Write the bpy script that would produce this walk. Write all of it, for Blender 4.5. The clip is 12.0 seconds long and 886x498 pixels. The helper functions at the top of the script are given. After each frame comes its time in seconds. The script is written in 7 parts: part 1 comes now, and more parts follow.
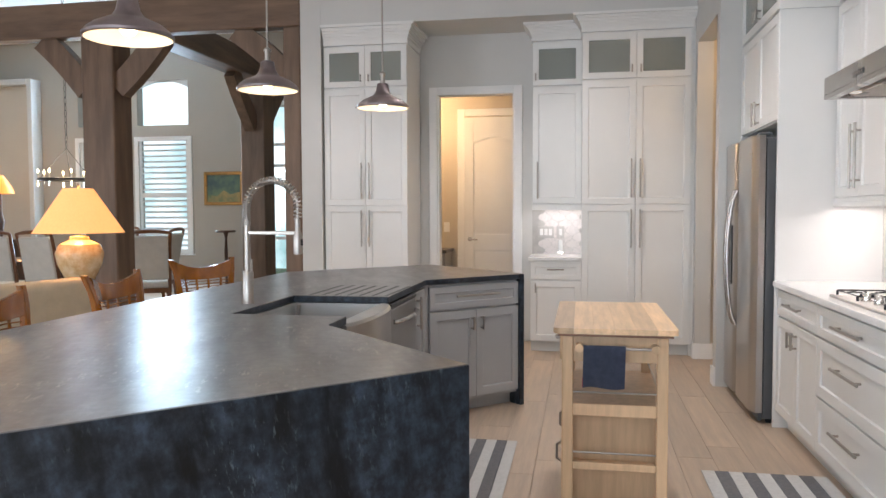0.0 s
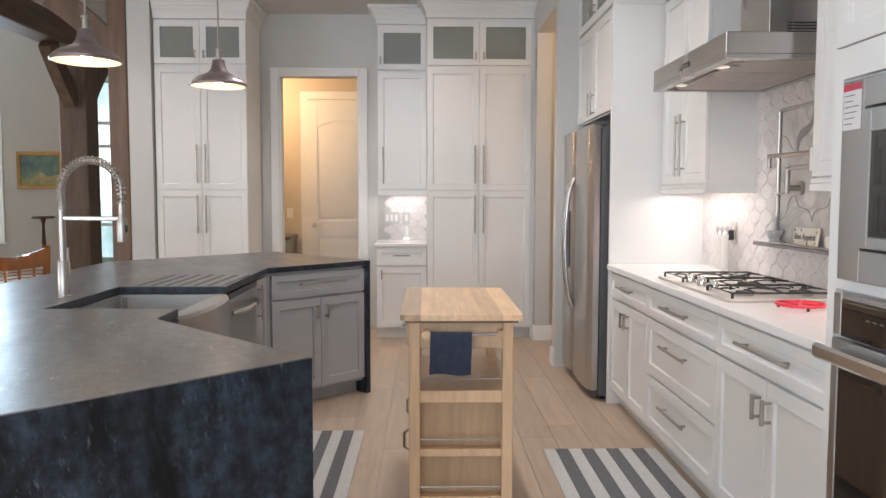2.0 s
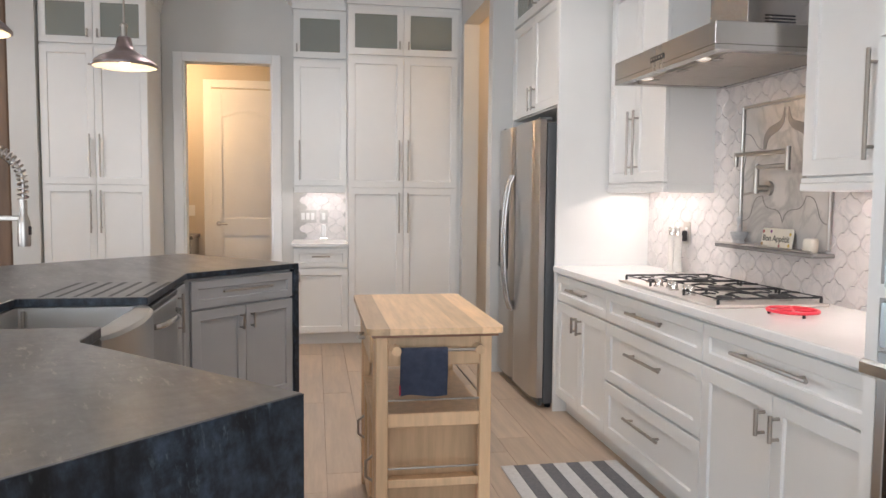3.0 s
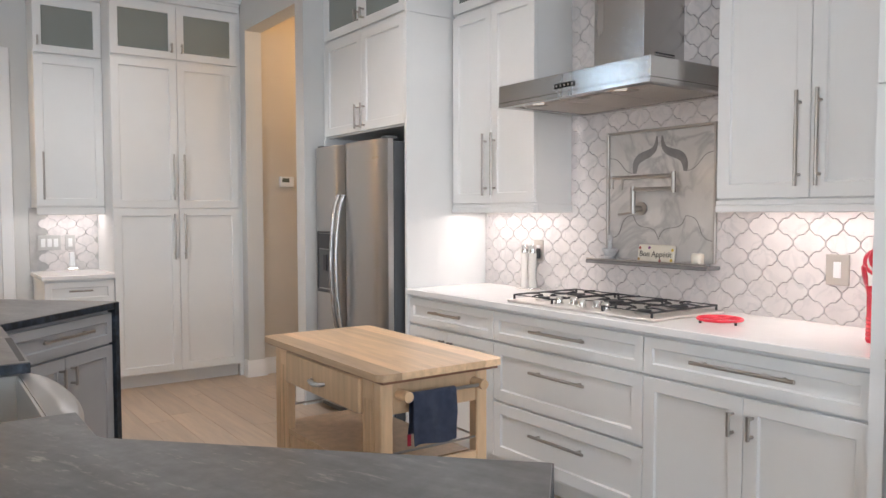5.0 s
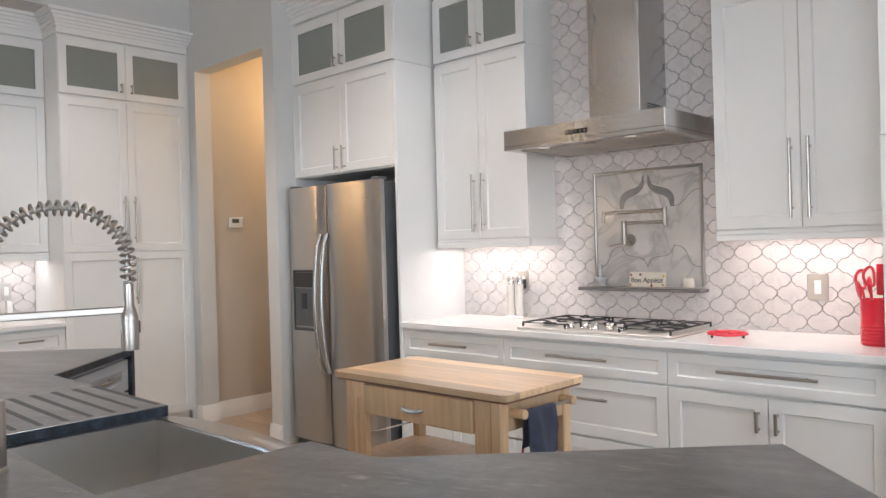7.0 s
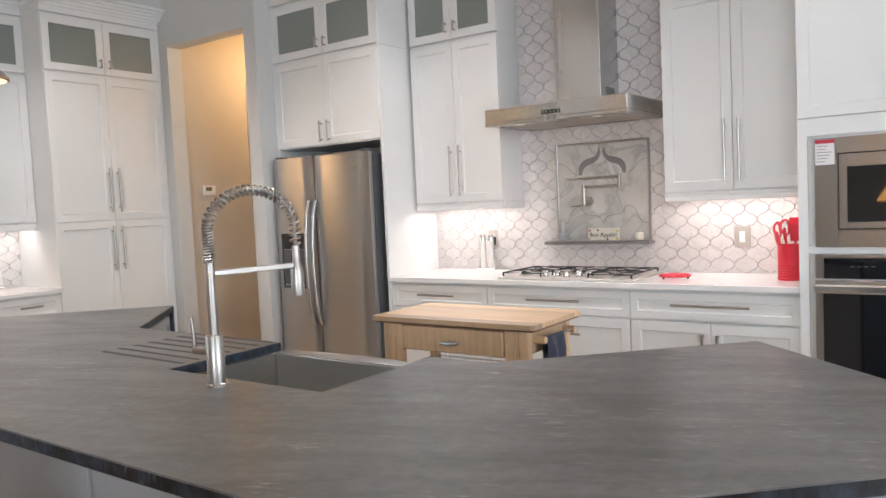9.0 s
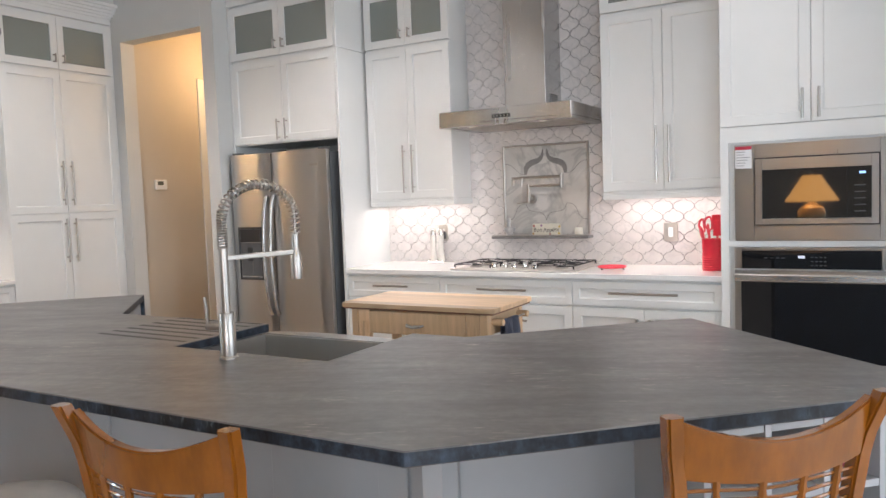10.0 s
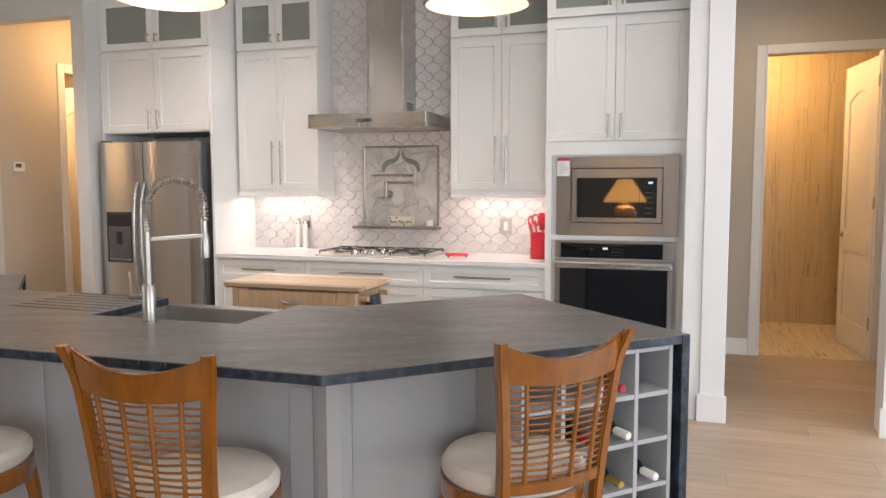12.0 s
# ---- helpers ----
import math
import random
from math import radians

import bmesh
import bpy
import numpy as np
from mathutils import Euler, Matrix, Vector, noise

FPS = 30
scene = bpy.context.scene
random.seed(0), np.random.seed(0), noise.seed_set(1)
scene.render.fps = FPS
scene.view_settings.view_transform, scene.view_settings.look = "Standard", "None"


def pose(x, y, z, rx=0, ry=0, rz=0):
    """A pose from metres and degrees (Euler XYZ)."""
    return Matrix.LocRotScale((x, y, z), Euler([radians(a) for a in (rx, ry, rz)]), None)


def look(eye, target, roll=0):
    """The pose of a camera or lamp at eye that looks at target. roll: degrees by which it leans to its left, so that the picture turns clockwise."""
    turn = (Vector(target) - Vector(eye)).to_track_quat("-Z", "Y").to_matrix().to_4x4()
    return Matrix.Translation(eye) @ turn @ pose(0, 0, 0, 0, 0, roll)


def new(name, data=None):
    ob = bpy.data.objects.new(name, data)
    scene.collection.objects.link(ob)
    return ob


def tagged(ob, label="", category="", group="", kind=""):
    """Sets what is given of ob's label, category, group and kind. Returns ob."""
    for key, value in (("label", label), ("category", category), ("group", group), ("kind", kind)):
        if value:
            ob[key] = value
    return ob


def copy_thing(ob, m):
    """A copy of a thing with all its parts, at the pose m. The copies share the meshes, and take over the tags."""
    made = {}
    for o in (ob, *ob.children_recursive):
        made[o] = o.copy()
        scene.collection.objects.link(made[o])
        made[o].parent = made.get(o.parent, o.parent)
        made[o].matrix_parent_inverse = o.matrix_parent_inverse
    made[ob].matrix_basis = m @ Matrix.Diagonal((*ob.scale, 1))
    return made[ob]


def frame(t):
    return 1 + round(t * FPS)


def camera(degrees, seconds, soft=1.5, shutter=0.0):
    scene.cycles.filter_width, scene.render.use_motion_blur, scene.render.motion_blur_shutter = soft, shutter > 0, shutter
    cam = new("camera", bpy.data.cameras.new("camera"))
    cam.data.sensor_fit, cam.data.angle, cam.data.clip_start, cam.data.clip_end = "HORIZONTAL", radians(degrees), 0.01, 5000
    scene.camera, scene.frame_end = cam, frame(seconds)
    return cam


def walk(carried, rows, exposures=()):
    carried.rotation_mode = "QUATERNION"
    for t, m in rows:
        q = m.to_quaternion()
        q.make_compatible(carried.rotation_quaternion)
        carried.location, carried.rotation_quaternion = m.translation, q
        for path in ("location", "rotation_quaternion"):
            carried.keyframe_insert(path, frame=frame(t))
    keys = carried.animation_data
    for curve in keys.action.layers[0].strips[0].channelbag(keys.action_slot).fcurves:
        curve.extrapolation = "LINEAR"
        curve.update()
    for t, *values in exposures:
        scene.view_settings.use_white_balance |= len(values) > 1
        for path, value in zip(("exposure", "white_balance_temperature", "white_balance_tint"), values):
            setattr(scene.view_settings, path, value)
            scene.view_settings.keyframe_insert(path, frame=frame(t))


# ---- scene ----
cam = camera(61.0, 12.0)
PATH = [
    (0, (0.303, 0.258, 1.353), (-0.057, 2.223, 1.254), -0.2),
    (0.5, (0.352, 0.224, 1.336), (0.181, 2.213, 1.221), -0.6),
    (1, (0.382, 0.215, 1.337), (0.298, 2.21, 1.213), -0.6),
    (1.5, (0.37, 0.247, 1.347), (0.337, 2.243, 1.219), -0.3),
    (2, (0.298, 0.354, 1.347), (0.344, 2.349, 1.211), 0.1),
    (2.5, (0.161, 0.524, 1.353), (0.318, 2.513, 1.214), 0.2),
    (3, (0.019, 0.726, 1.347), (0.354, 2.693, 1.206), 0.5),
    (3.2, (-0.041, 0.848, 1.355), (0.367, 2.801, 1.218), 0.5),
    (4.8, (-0.89, 1.32, 1.371), (0.189, 3.001, 1.266), 0.2),
    (5, (-0.956, 1.364, 1.377), (0.199, 2.994, 1.28), -0.1),
    (5.5, (-1.112, 1.439, 1.384), (0.162, 2.979, 1.306), -0.2),
    (6, (-1.344, 1.49, 1.397), (0.015, 2.956, 1.338), -0.3),
    (6.5, (-1.55, 1.604, 1.392), (-0.135, 3.018, 1.376), -0.6),
    (6.7, (-1.637, 1.663, 1.388), (-0.208, 3.062, 1.379), -1.0),
    (8.3, (-2.359, 1.844, 1.429), (-0.79, 3.084, 1.363), -2.9),
    (8.5, (-2.456, 1.803, 1.444), (-0.877, 3.027, 1.353), -2.8),
    (9, (-2.661, 1.744, 1.436), (-1.037, 2.905, 1.312), -2.7),
    (9.5, (-2.893, 1.737, 1.442), (-1.217, 2.82, 1.309), -2.6),
    (10, (-3.055, 1.72, 1.434), (-1.326, 2.716, 1.296), -2.1),
    (10.5, (-3.23, 1.641, 1.456), (-1.446, 2.533, 1.314), -1.7),
    (11, (-3.407, 1.555, 1.458), (-1.575, 2.341, 1.293), -1.1),
    (11.5, (-3.551, 1.534, 1.459), (-1.682, 2.226, 1.291), -0.5),
    (12, (-3.752, 1.545, 1.477), (-1.856, 2.159, 1.305), -0.1),
]
walk(cam, [(t, look(eye, target, roll)) for t, eye, target, roll in PATH],
     exposures=((0, -0.08, 6280, 14), (3, -0.08, 6420, 15), (5, -0.13, 6220, 14), (7, -0.08, 6250, 14), (9.5, 0.0, 6270, 14), (10.5, 0.0, 6240, 13), (11.5, -0.03, 6580, 15), (12, -0.04, 6690, 16)))

# ---- world, sun, large lights ----
world = bpy.data.worlds.new("sky")
scene.world = world
world.use_nodes = True
_wn = world.node_tree
_sky = _wn.nodes.new("ShaderNodeTexSky")
_sky.sky_type, _sky.sun_disc = "NISHITA", False
_sky.sun_elevation, _sky.sun_rotation = radians(50), radians(200)
_wn.links.new(_sky.outputs["Color"], _wn.nodes["Background"].inputs["Color"])
_wn.nodes["Background"].inputs["Strength"].default_value = 0.15


def lamp(name, kind, m, power, colour=(1, 1, 1), size=0.1, size_y=None, shape="SQUARE", spot=None):
    d = bpy.data.lights.new(name, kind)
    d.energy, d.color = power, colour
    if kind == "AREA":
        d.shape, d.size = shape, size
        if size_y:
            d.shape, d.size_y = "RECTANGLE", size_y
    elif kind == "SPOT":
        d.spot_size, d.spot_blend, d.shadow_soft_size = radians(spot), 0.6, size
    else:
        d.shadow_soft_size = size
    ob = new(name, d)
    ob.matrix_world = m
    return ob


sun = lamp("sun", "SUN", pose(0, 0, 20, 40, 0, 200), 2.0, (1.0, 0.95, 0.88))
sun.data.angle = radians(0.6)
DAY, WARM, NEUTRAL = (0.80, 0.91, 1.0), (1.0, 0.66, 0.32), (1.0, 0.95, 0.90)
SKYB = (0.62, 0.84, 1.0)
# daylight from an unseen west opening and from the dining windows
lamp("daylight_west", "AREA", pose(-9.85, -1.5, 1.7, 0, -90, 0), 310, DAY, 2.6, 3.8)
# added fill from out of view, lifts the cart and cabinet fronts
lamp("fill_south", "AREA", pose(-1.7, -3.85, 1.7, 90, 0, 0), 200, DAY, 5.0, 2.6)
lamp("daylight_dining_low", "AREA", pose(-6.66, 11.93, 1.65, -90, 0, 0), 52, SKYB, 0.9, 1.8)
lamp("daylight_dining_high", "AREA", pose(-6.66, 11.93, 3.2, -90, 0, 0), 64, SKYB, 0.9, 0.65)
lamp("daylight_dining_low", "AREA", pose(-7.83, 11.93, 1.65, -90, 0, 0), 52, SKYB, 0.8, 1.8)
lamp("daylight_dining_high", "AREA", pose(-7.83, 11.93, 3.2, -90, 0, 0), 64, SKYB, 0.8, 0.65)

CEIL = 3.72
CANS = [(-0.2, 6.4, 95), (0.45, 4.6, 125), (0.45, 2.6, 50), (0.3, 0.6, 22), (-2.6, 6.2, 70), (-2.9, 0.6, 120)]
for cx, cy, power in CANS:
    lamp("downlight", "SPOT", pose(cx, cy, CEIL - 0.03, 0, 0, 0), power, NEUTRAL, 0.07, spot=112)
for y0, y1 in ((4.45, 5.12), (2.56, 3.24)):
    lamp("undercabinet_light", "AREA", pose(1.93, (y0 + y1) / 2, 1.405, 0, 0, 0), 2.5, (1.0, 0.88, 0.80), 0.06, y1 - y0)
lamp("undercabinet_light", "AREA", pose(0.07, 7.92, 1.40, 0, 0, 0), 1.4, (1.0, 0.92, 0.86), 0.4, 0.06)
lamp("pantry_light", "POINT", pose(-1.7, 8.9, 2.5), 40, (1.0, 0.66, 0.34), 0.12)
lamp("hall_light", "POINT", pose(2.3, 6.9, 2.75), 21, (1.0, 0.62, 0.28), 0.1)
lamp("side_room_light", "POINT", pose(2.6, 8.5, 2.6), 30, (1.0, 0.60, 0.26), 0.12)
lamp("bath_light", "POINT", pose(4.2, 0.9, 2.6), 41, (1.0, 0.60, 0.24), 0.12)
lamp("bath_hall_light", "AREA", pose(2.3, 0.7, 2.95, 0, 0, 0), 7, (1.0, 0.76, 0.5), 0.2, None, "DISK")


# ---- materials ----
def material(name, colour, rough=0.5, metal=0.0, vary=0.0, scale=4.0, bump=0.0, bump_scale=60.0, stretch=(1, 1, 1), colour2=None,
             random_tint=0.0, emit=None, emit_power=0.0, transmission=0.0, coat=0.0, rough_vary=0.0, sheen=0.0, spec=0.5, detail=6.0):
    """A principled material with two scales of noise in colour, roughness and relief."""
    m = bpy.data.materials.new(name)
    m.use_nodes = True
    nt = m.node_tree
    b = nt.nodes["Principled BSDF"]
    b.inputs["Base Color"].default_value = (*colour, 1)
    b.inputs["Roughness"].default_value = rough
    b.inputs["Metallic"].default_value = metal
    b.inputs["Transmission Weight"].default_value = transmission
    b.inputs["Coat Weight"].default_value = coat
    b.inputs["Sheen Weight"].default_value = sheen
    b.inputs["Specular IOR Level"].default_value = spec
    if emit:
        b.inputs["Emission Color"].default_value = (*emit, 1)
        b.inputs["Emission Strength"].default_value = emit_power
    if vary or bump or rough_vary or random_tint:
        tc = nt.nodes.new("ShaderNodeTexCoord")
        mp = nt.nodes.new("ShaderNodeMapping")
        mp.inputs["Scale"].default_value = stretch
        nt.links.new(tc.outputs["Object"], mp.inputs["Vector"])
        vec = mp.outputs["Vector"]
        info = None
        if random_tint:
            info = nt.nodes.new("ShaderNodeObjectInfo")
            off = nt.nodes.new("ShaderNodeVectorMath")
            off.operation = "MULTIPLY_ADD"
            off.inputs[1].default_value = (37, 53, 71)
            nt.links.new(info.outputs["Random"], off.inputs[0])
            nt.links.new(vec, off.inputs[2])
            vec = off.outputs[0]
        n1 = nt.nodes.new("ShaderNodeTexNoise")
        n1.inputs["Scale"].default_value, n1.inputs["Detail"].default_value, n1.inputs["Roughness"].default_value = scale, detail, 0.62
        nt.links.new(vec, n1.inputs["Vector"])
        if vary:
            c2 = colour2 or tuple(c * (1 - vary) for c in colour)
            ramp = nt.nodes.new("ShaderNodeValToRGB")
            ramp.color_ramp.elements[0].position, ramp.color_ramp.elements[1].position = 0.36, 0.66
            ramp.color_ramp.elements[0].color, ramp.color_ramp.elements[1].color = (*c2, 1), (*colour, 1)
            nt.links.new(n1.outputs["Fac"], ramp.inputs["Fac"])
            out = ramp.outputs["Color"]
            if random_tint:
                hsv = nt.nodes.new("ShaderNodeHueSaturation")
                mr = nt.nodes.new("ShaderNodeMapRange")
                mr.inputs["To Min"].default_value, mr.inputs["To Max"].default_value = 1 - random_tint, 1 + random_tint
                nt.links.new(info.outputs["Random"], mr.inputs["Value"])
                nt.links.new(mr.outputs["Result"], hsv.inputs["Value"])
                nt.links.new(out, hsv.inputs["Color"])
                out = hsv.outputs["Color"]
            nt.links.new(out, b.inputs["Base Color"])
        if rough_vary:
            mr = nt.nodes.new("ShaderNodeMapRange")
            mr.inputs["From Min"].default_value, mr.inputs["From Max"].default_value = 0.3, 0.7
            mr.inputs["To Min"].default_value, mr.inputs["To Max"].default_value = max(0.02, rough - rough_vary), rough + rough_vary
            nt.links.new(n1.outputs["Fac"], mr.inputs["Value"])
            nt.links.new(mr.outputs["Result"], b.inputs["Roughness"])
        if bump:
            n2 = nt.nodes.new("ShaderNodeTexNoise")
            n2.inputs["Scale"].default_value, n2.inputs["Detail"].default_value = bump_scale, 4
            nt.links.new(vec, n2.inputs["Vector"])
            bp = nt.nodes.new("ShaderNodeBump")
            bp.inputs["Strength"].default_value, bp.inputs["Distance"].default_value = bump, 0.004
            nt.links.new(n2.outputs["Fac"], bp.inputs["Height"])
            nt.links.new(bp.outputs["Normal"], b.inputs["Normal"])
    return m


def brushed(m, amount):
    """Draw a metal's highlights out along the upright."""
    nt = m.node_tree
    tg = nt.nodes.new("ShaderNodeTangent")
    tg.direction_type, tg.axis = "RADIAL", "Z"
    b = nt.nodes["Principled BSDF"]
    nt.links.new(tg.outputs["Tangent"], b.inputs["Tangent"])
    b.inputs["Anisotropic"].default_value, b.inputs["Anisotropic Rotation"].default_value = amount, 0.25


def veined(name, base, vein, rough, scale=3.0, width=0.06, spec=0.5, cloud=0.15, random_offset=False, stretch=(1, 1, 1), strength=1.0, bump=0.0):
    """Stone with thin veins over a clouded ground."""
    m = bpy.data.materials.new(name)
    m.use_nodes = True
    nt = m.node_tree
    b = nt.nodes["Principled BSDF"]
    tc = nt.nodes.new("ShaderNodeTexCoord")
    mp = nt.nodes.new("ShaderNodeMapping")
    mp.inputs["Scale"].default_value = stretch
    nt.links.new(tc.outputs["Object"], mp.inputs["Vector"])
    vec = mp.outputs["Vector"]
    if random_offset:
        info = nt.nodes.new("ShaderNodeObjectInfo")
        off = nt.nodes.new("ShaderNodeVectorMath")
        off.operation = "MULTIPLY_ADD"
        off.inputs[1].default_value = (37, 53, 71)
        nt.links.new(info.outputs["Random"], off.inputs[0])
        nt.links.new(vec, off.inputs[2])
        vec = off.outputs[0]
    n = nt.nodes.new("ShaderNodeTexNoise")
    n.inputs["Scale"].default_value, n.inputs["Detail"].default_value, n.inputs["Distortion"].default_value = scale, 8, 1.2
    nt.links.new(vec, n.inputs["Vector"])
    sub = nt.nodes.new("ShaderNodeMath")
    sub.operation = "SUBTRACT"
    sub.inputs[1].default_value = 0.5
    nt.links.new(n.outputs["Fac"], sub.inputs[0])
    ab = nt.nodes.new("ShaderNodeMath")
    ab.operation = "ABSOLUTE"
    nt.links.new(sub.outputs[0], ab.inputs[0])
    mr = nt.nodes.new("ShaderNodeMapRange")
    mr.inputs["From Min"].default_value, mr.inputs["From Max"].default_value = 0.0, width
    mr.inputs["To Min"].default_value, mr.inputs["To Max"].default_value = strength, 0.0
    nt.links.new(ab.outputs[0], mr.inputs["Value"])
    n2 = nt.nodes.new("ShaderNodeTexNoise")
    n2.inputs["Scale"].default_value, n2.inputs["Detail"].default_value = scale * 1.7, 5
    nt.links.new(vec, n2.inputs["Vector"])
    mul = nt.nodes.new("ShaderNodeMath")
    mul.operation = "MULTIPLY"
    nt.links.new(mr.outputs["Result"], mul.inputs[0])
    nt.links.new(n2.outputs["Fac"], mul.inputs[1])
    cl = nt.nodes.new("ShaderNodeValToRGB")
    cl.color_ramp.elements[0].position, cl.color_ramp.elements[1].position = 0.3, 0.7
    cl.color_ramp.elements[0].color = (*[c * (1 - cloud) for c in base], 1)
    cl.color_ramp.elements[1].color = (*base, 1)
    nt.links.new(n2.outputs["Fac"], cl.inputs["Fac"])
    mix = nt.nodes.new("ShaderNodeMix")
    mix.data_type = "RGBA"
    nt.links.new(mul.outputs[0], mix.inputs["Factor"])
    nt.links.new(cl.outputs["Color"], mix.inputs["A"])
    mix.inputs["B"].default_value = (*vein, 1)
    nt.links.new(mix.outputs["Result"], b.inputs["Base Color"])
    b.inputs["Roughness"].default_value = rough
    b.inputs["Specular IOR Level"].default_value = spec
    rr = nt.nodes.new("ShaderNodeMapRange")
    rr.inputs["To Min"].default_value, rr.inputs["To Max"].default_value = max(0.05, rough - 0.08), rough + 0.08
    nt.links.new(n2.outputs["Fac"], rr.inputs["Value"])
    nt.links.new(rr.outputs["Result"], b.inputs["Roughness"])
    if bump:
        bp = nt.nodes.new("ShaderNodeBump")
        bp.inputs["Strength"].default_value, bp.inputs["Distance"].default_value = bump, 0.003
        nt.links.new(n.outputs["Fac"], bp.inputs["Height"])
        nt.links.new(bp.outputs["Normal"], b.inputs["Normal"])
    return m


def soapstone(name, base, pale, rough, stretch, turn, amount, cloud, spec, tilt=0, mottle=0.0):
    """Dark stone, clouded, with short pale flecks drawn out along one direction and gathered in patches."""
    m = bpy.data.materials.new(name)
    m.use_nodes = True
    nt = m.node_tree
    b = nt.nodes["Principled BSDF"]
    tc = nt.nodes.new("ShaderNodeTexCoord")
    rot = nt.nodes.new("ShaderNodeMapping")
    rot.inputs["Rotation"].default_value = (0, radians(tilt), radians(turn))
    nt.links.new(tc.outputs["Object"], rot.inputs["Vector"])
    mp = nt.nodes.new("ShaderNodeMapping")
    mp.inputs["Scale"].default_value = stretch
    nt.links.new(rot.outputs["Vector"], mp.inputs["Vector"])

    def noise_node(vec, scale, detail, lo, hi):
        n = nt.nodes.new("ShaderNodeTexNoise")
        n.inputs["Scale"].default_value, n.inputs["Detail"].default_value, n.inputs["Roughness"].default_value = scale, detail, 0.65
        nt.links.new(vec, n.inputs["Vector"])
        r = nt.nodes.new("ShaderNodeMapRange")
        r.inputs["From Min"].default_value, r.inputs["From Max"].default_value = lo, hi
        nt.links.new(n.outputs["Fac"], r.inputs["Value"])
        return r.outputs["Result"]

    fleck = noise_node(mp.outputs["Vector"], 1.5, 4, 0.57, 0.68)
    patch = noise_node(rot.outputs["Vector"], 2.8, 4, 0.47, 0.62)
    clouds = noise_node(mp.outputs["Vector"], 0.22, 9, 0.34, 0.68)
    b.inputs["Specular IOR Level"].default_value = spec
    mul = nt.nodes.new("ShaderNodeMath")
    mul.operation = "MULTIPLY"
    nt.links.new(fleck, mul.inputs[0])
    nt.links.new(patch, mul.inputs[1])
    mul2 = nt.nodes.new("ShaderNodeMath")
    mul2.operation = "MULTIPLY"
    mul2.inputs[1].default_value = amount
    nt.links.new(mul.outputs[0], mul2.inputs[0])
    ground = nt.nodes.new("ShaderNodeMix")
    ground.data_type = "RGBA"
    nt.links.new(clouds, ground.inputs["Factor"])
    ground.inputs["A"].default_value, ground.inputs["B"].default_value = (*[c * (1 - cloud) for c in base], 1), (*[c * (1 + cloud) for c in base], 1)
    gain = nt.nodes.new("ShaderNodeMapRange")
    gain.inputs["To Min"].default_value, gain.inputs["To Max"].default_value = 1 - 0.6 * mottle, 1 + 1.6 * mottle
    nt.links.new(noise_node(rot.outputs["Vector"], 24, 12, 0.38, 0.68), gain.inputs["Value"])
    spots = nt.nodes.new("ShaderNodeVectorMath")
    spots.operation = "SCALE"
    nt.links.new(ground.outputs["Result"], spots.inputs[0])
    nt.links.new(gain.outputs["Result"], spots.inputs["Scale"])
    mix = nt.nodes.new("ShaderNodeMix")
    mix.data_type = "RGBA"
    nt.links.new(mul2.outputs[0], mix.inputs["Factor"])
    nt.links.new(spots.outputs[0], mix.inputs["A"])
    mix.inputs["B"].default_value = (*pale, 1)
    nt.links.new(mix.outputs["Result"], b.inputs["Base Color"])
    rr = nt.nodes.new("ShaderNodeMapRange")
    rr.inputs["To Min"].default_value, rr.inputs["To Max"].default_value = rough + 0.05, rough
    nt.links.new(clouds, rr.inputs["Value"])
    nt.links.new(rr.outputs["Result"], b.inputs["Roughness"])
    bp = nt.nodes.new("ShaderNodeBump")
    bp.inputs["Strength"].default_value, bp.inputs["Distance"].default_value = 0.14, 0.004
    nt.links.new(noise_node(mp.outputs["Vector"], 0.4, 2, 0.15, 0.85), bp.inputs["Height"])
    nt.links.new(bp.outputs["Normal"], b.inputs["Normal"])
    return m


M_WHITE = material("white_cabinet_paint", (0.78, 0.78, 0.76), 0.38, vary=0.03, scale=3, bump=0.02, bump_scale=120)
M_GREY = material("grey_cabinet_paint", (0.37, 0.375, 0.38), 0.42, vary=0.06, scale=3, bump=0.02, bump_scale=120)
M_TRIM = material("white_trim_paint", (0.80, 0.80, 0.79), 0.4, vary=0.03, scale=4, bump=0.02, bump_scale=90)
M_WALL = material("pale_grey_wall_paint", (0.62, 0.62, 0.60), 0.75, vary=0.05, scale=1.5, bump=0.12, bump_scale=140)
M_GREIGE = material("greige_wall_paint", (0.42, 0.39, 0.34), 0.75, vary=0.05, scale=1.5, bump=0.12, bump_scale=140)
M_BEIGE = material("warm_beige_wall_paint", (0.58, 0.52, 0.44), 0.75, vary=0.05, scale=1.5, bump=0.12, bump_scale=140)
M_CEIL = material("white_ceiling_paint", (0.80, 0.80, 0.79), 0.85, vary=0.03, scale=2, bump=0.1, bump_scale=90)
# same stone as the slab; paler base stands for light the level top reflects
M_SOAP = soapstone("soapstone_sheen_in_base", (0.082, 0.081, 0.083), (0.34, 0.30, 0.27), 0.29, (40, 9, 40), -22, 0.8, 0.4, 1.0, 0, 0.25)
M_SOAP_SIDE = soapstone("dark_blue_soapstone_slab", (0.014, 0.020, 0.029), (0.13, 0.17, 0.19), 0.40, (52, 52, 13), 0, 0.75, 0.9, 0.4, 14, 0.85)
M_QUARTZ = material("white_quartz", (0.82, 0.81, 0.79), 0.2, vary=0.04, scale=9)
M_STEEL = material("brushed_stainless_steel", (0.46, 0.45, 0.44), 0.30, 1.0, vary=0.025, scale=9, stretch=(1, 1, 0.03), rough_vary=0.03)
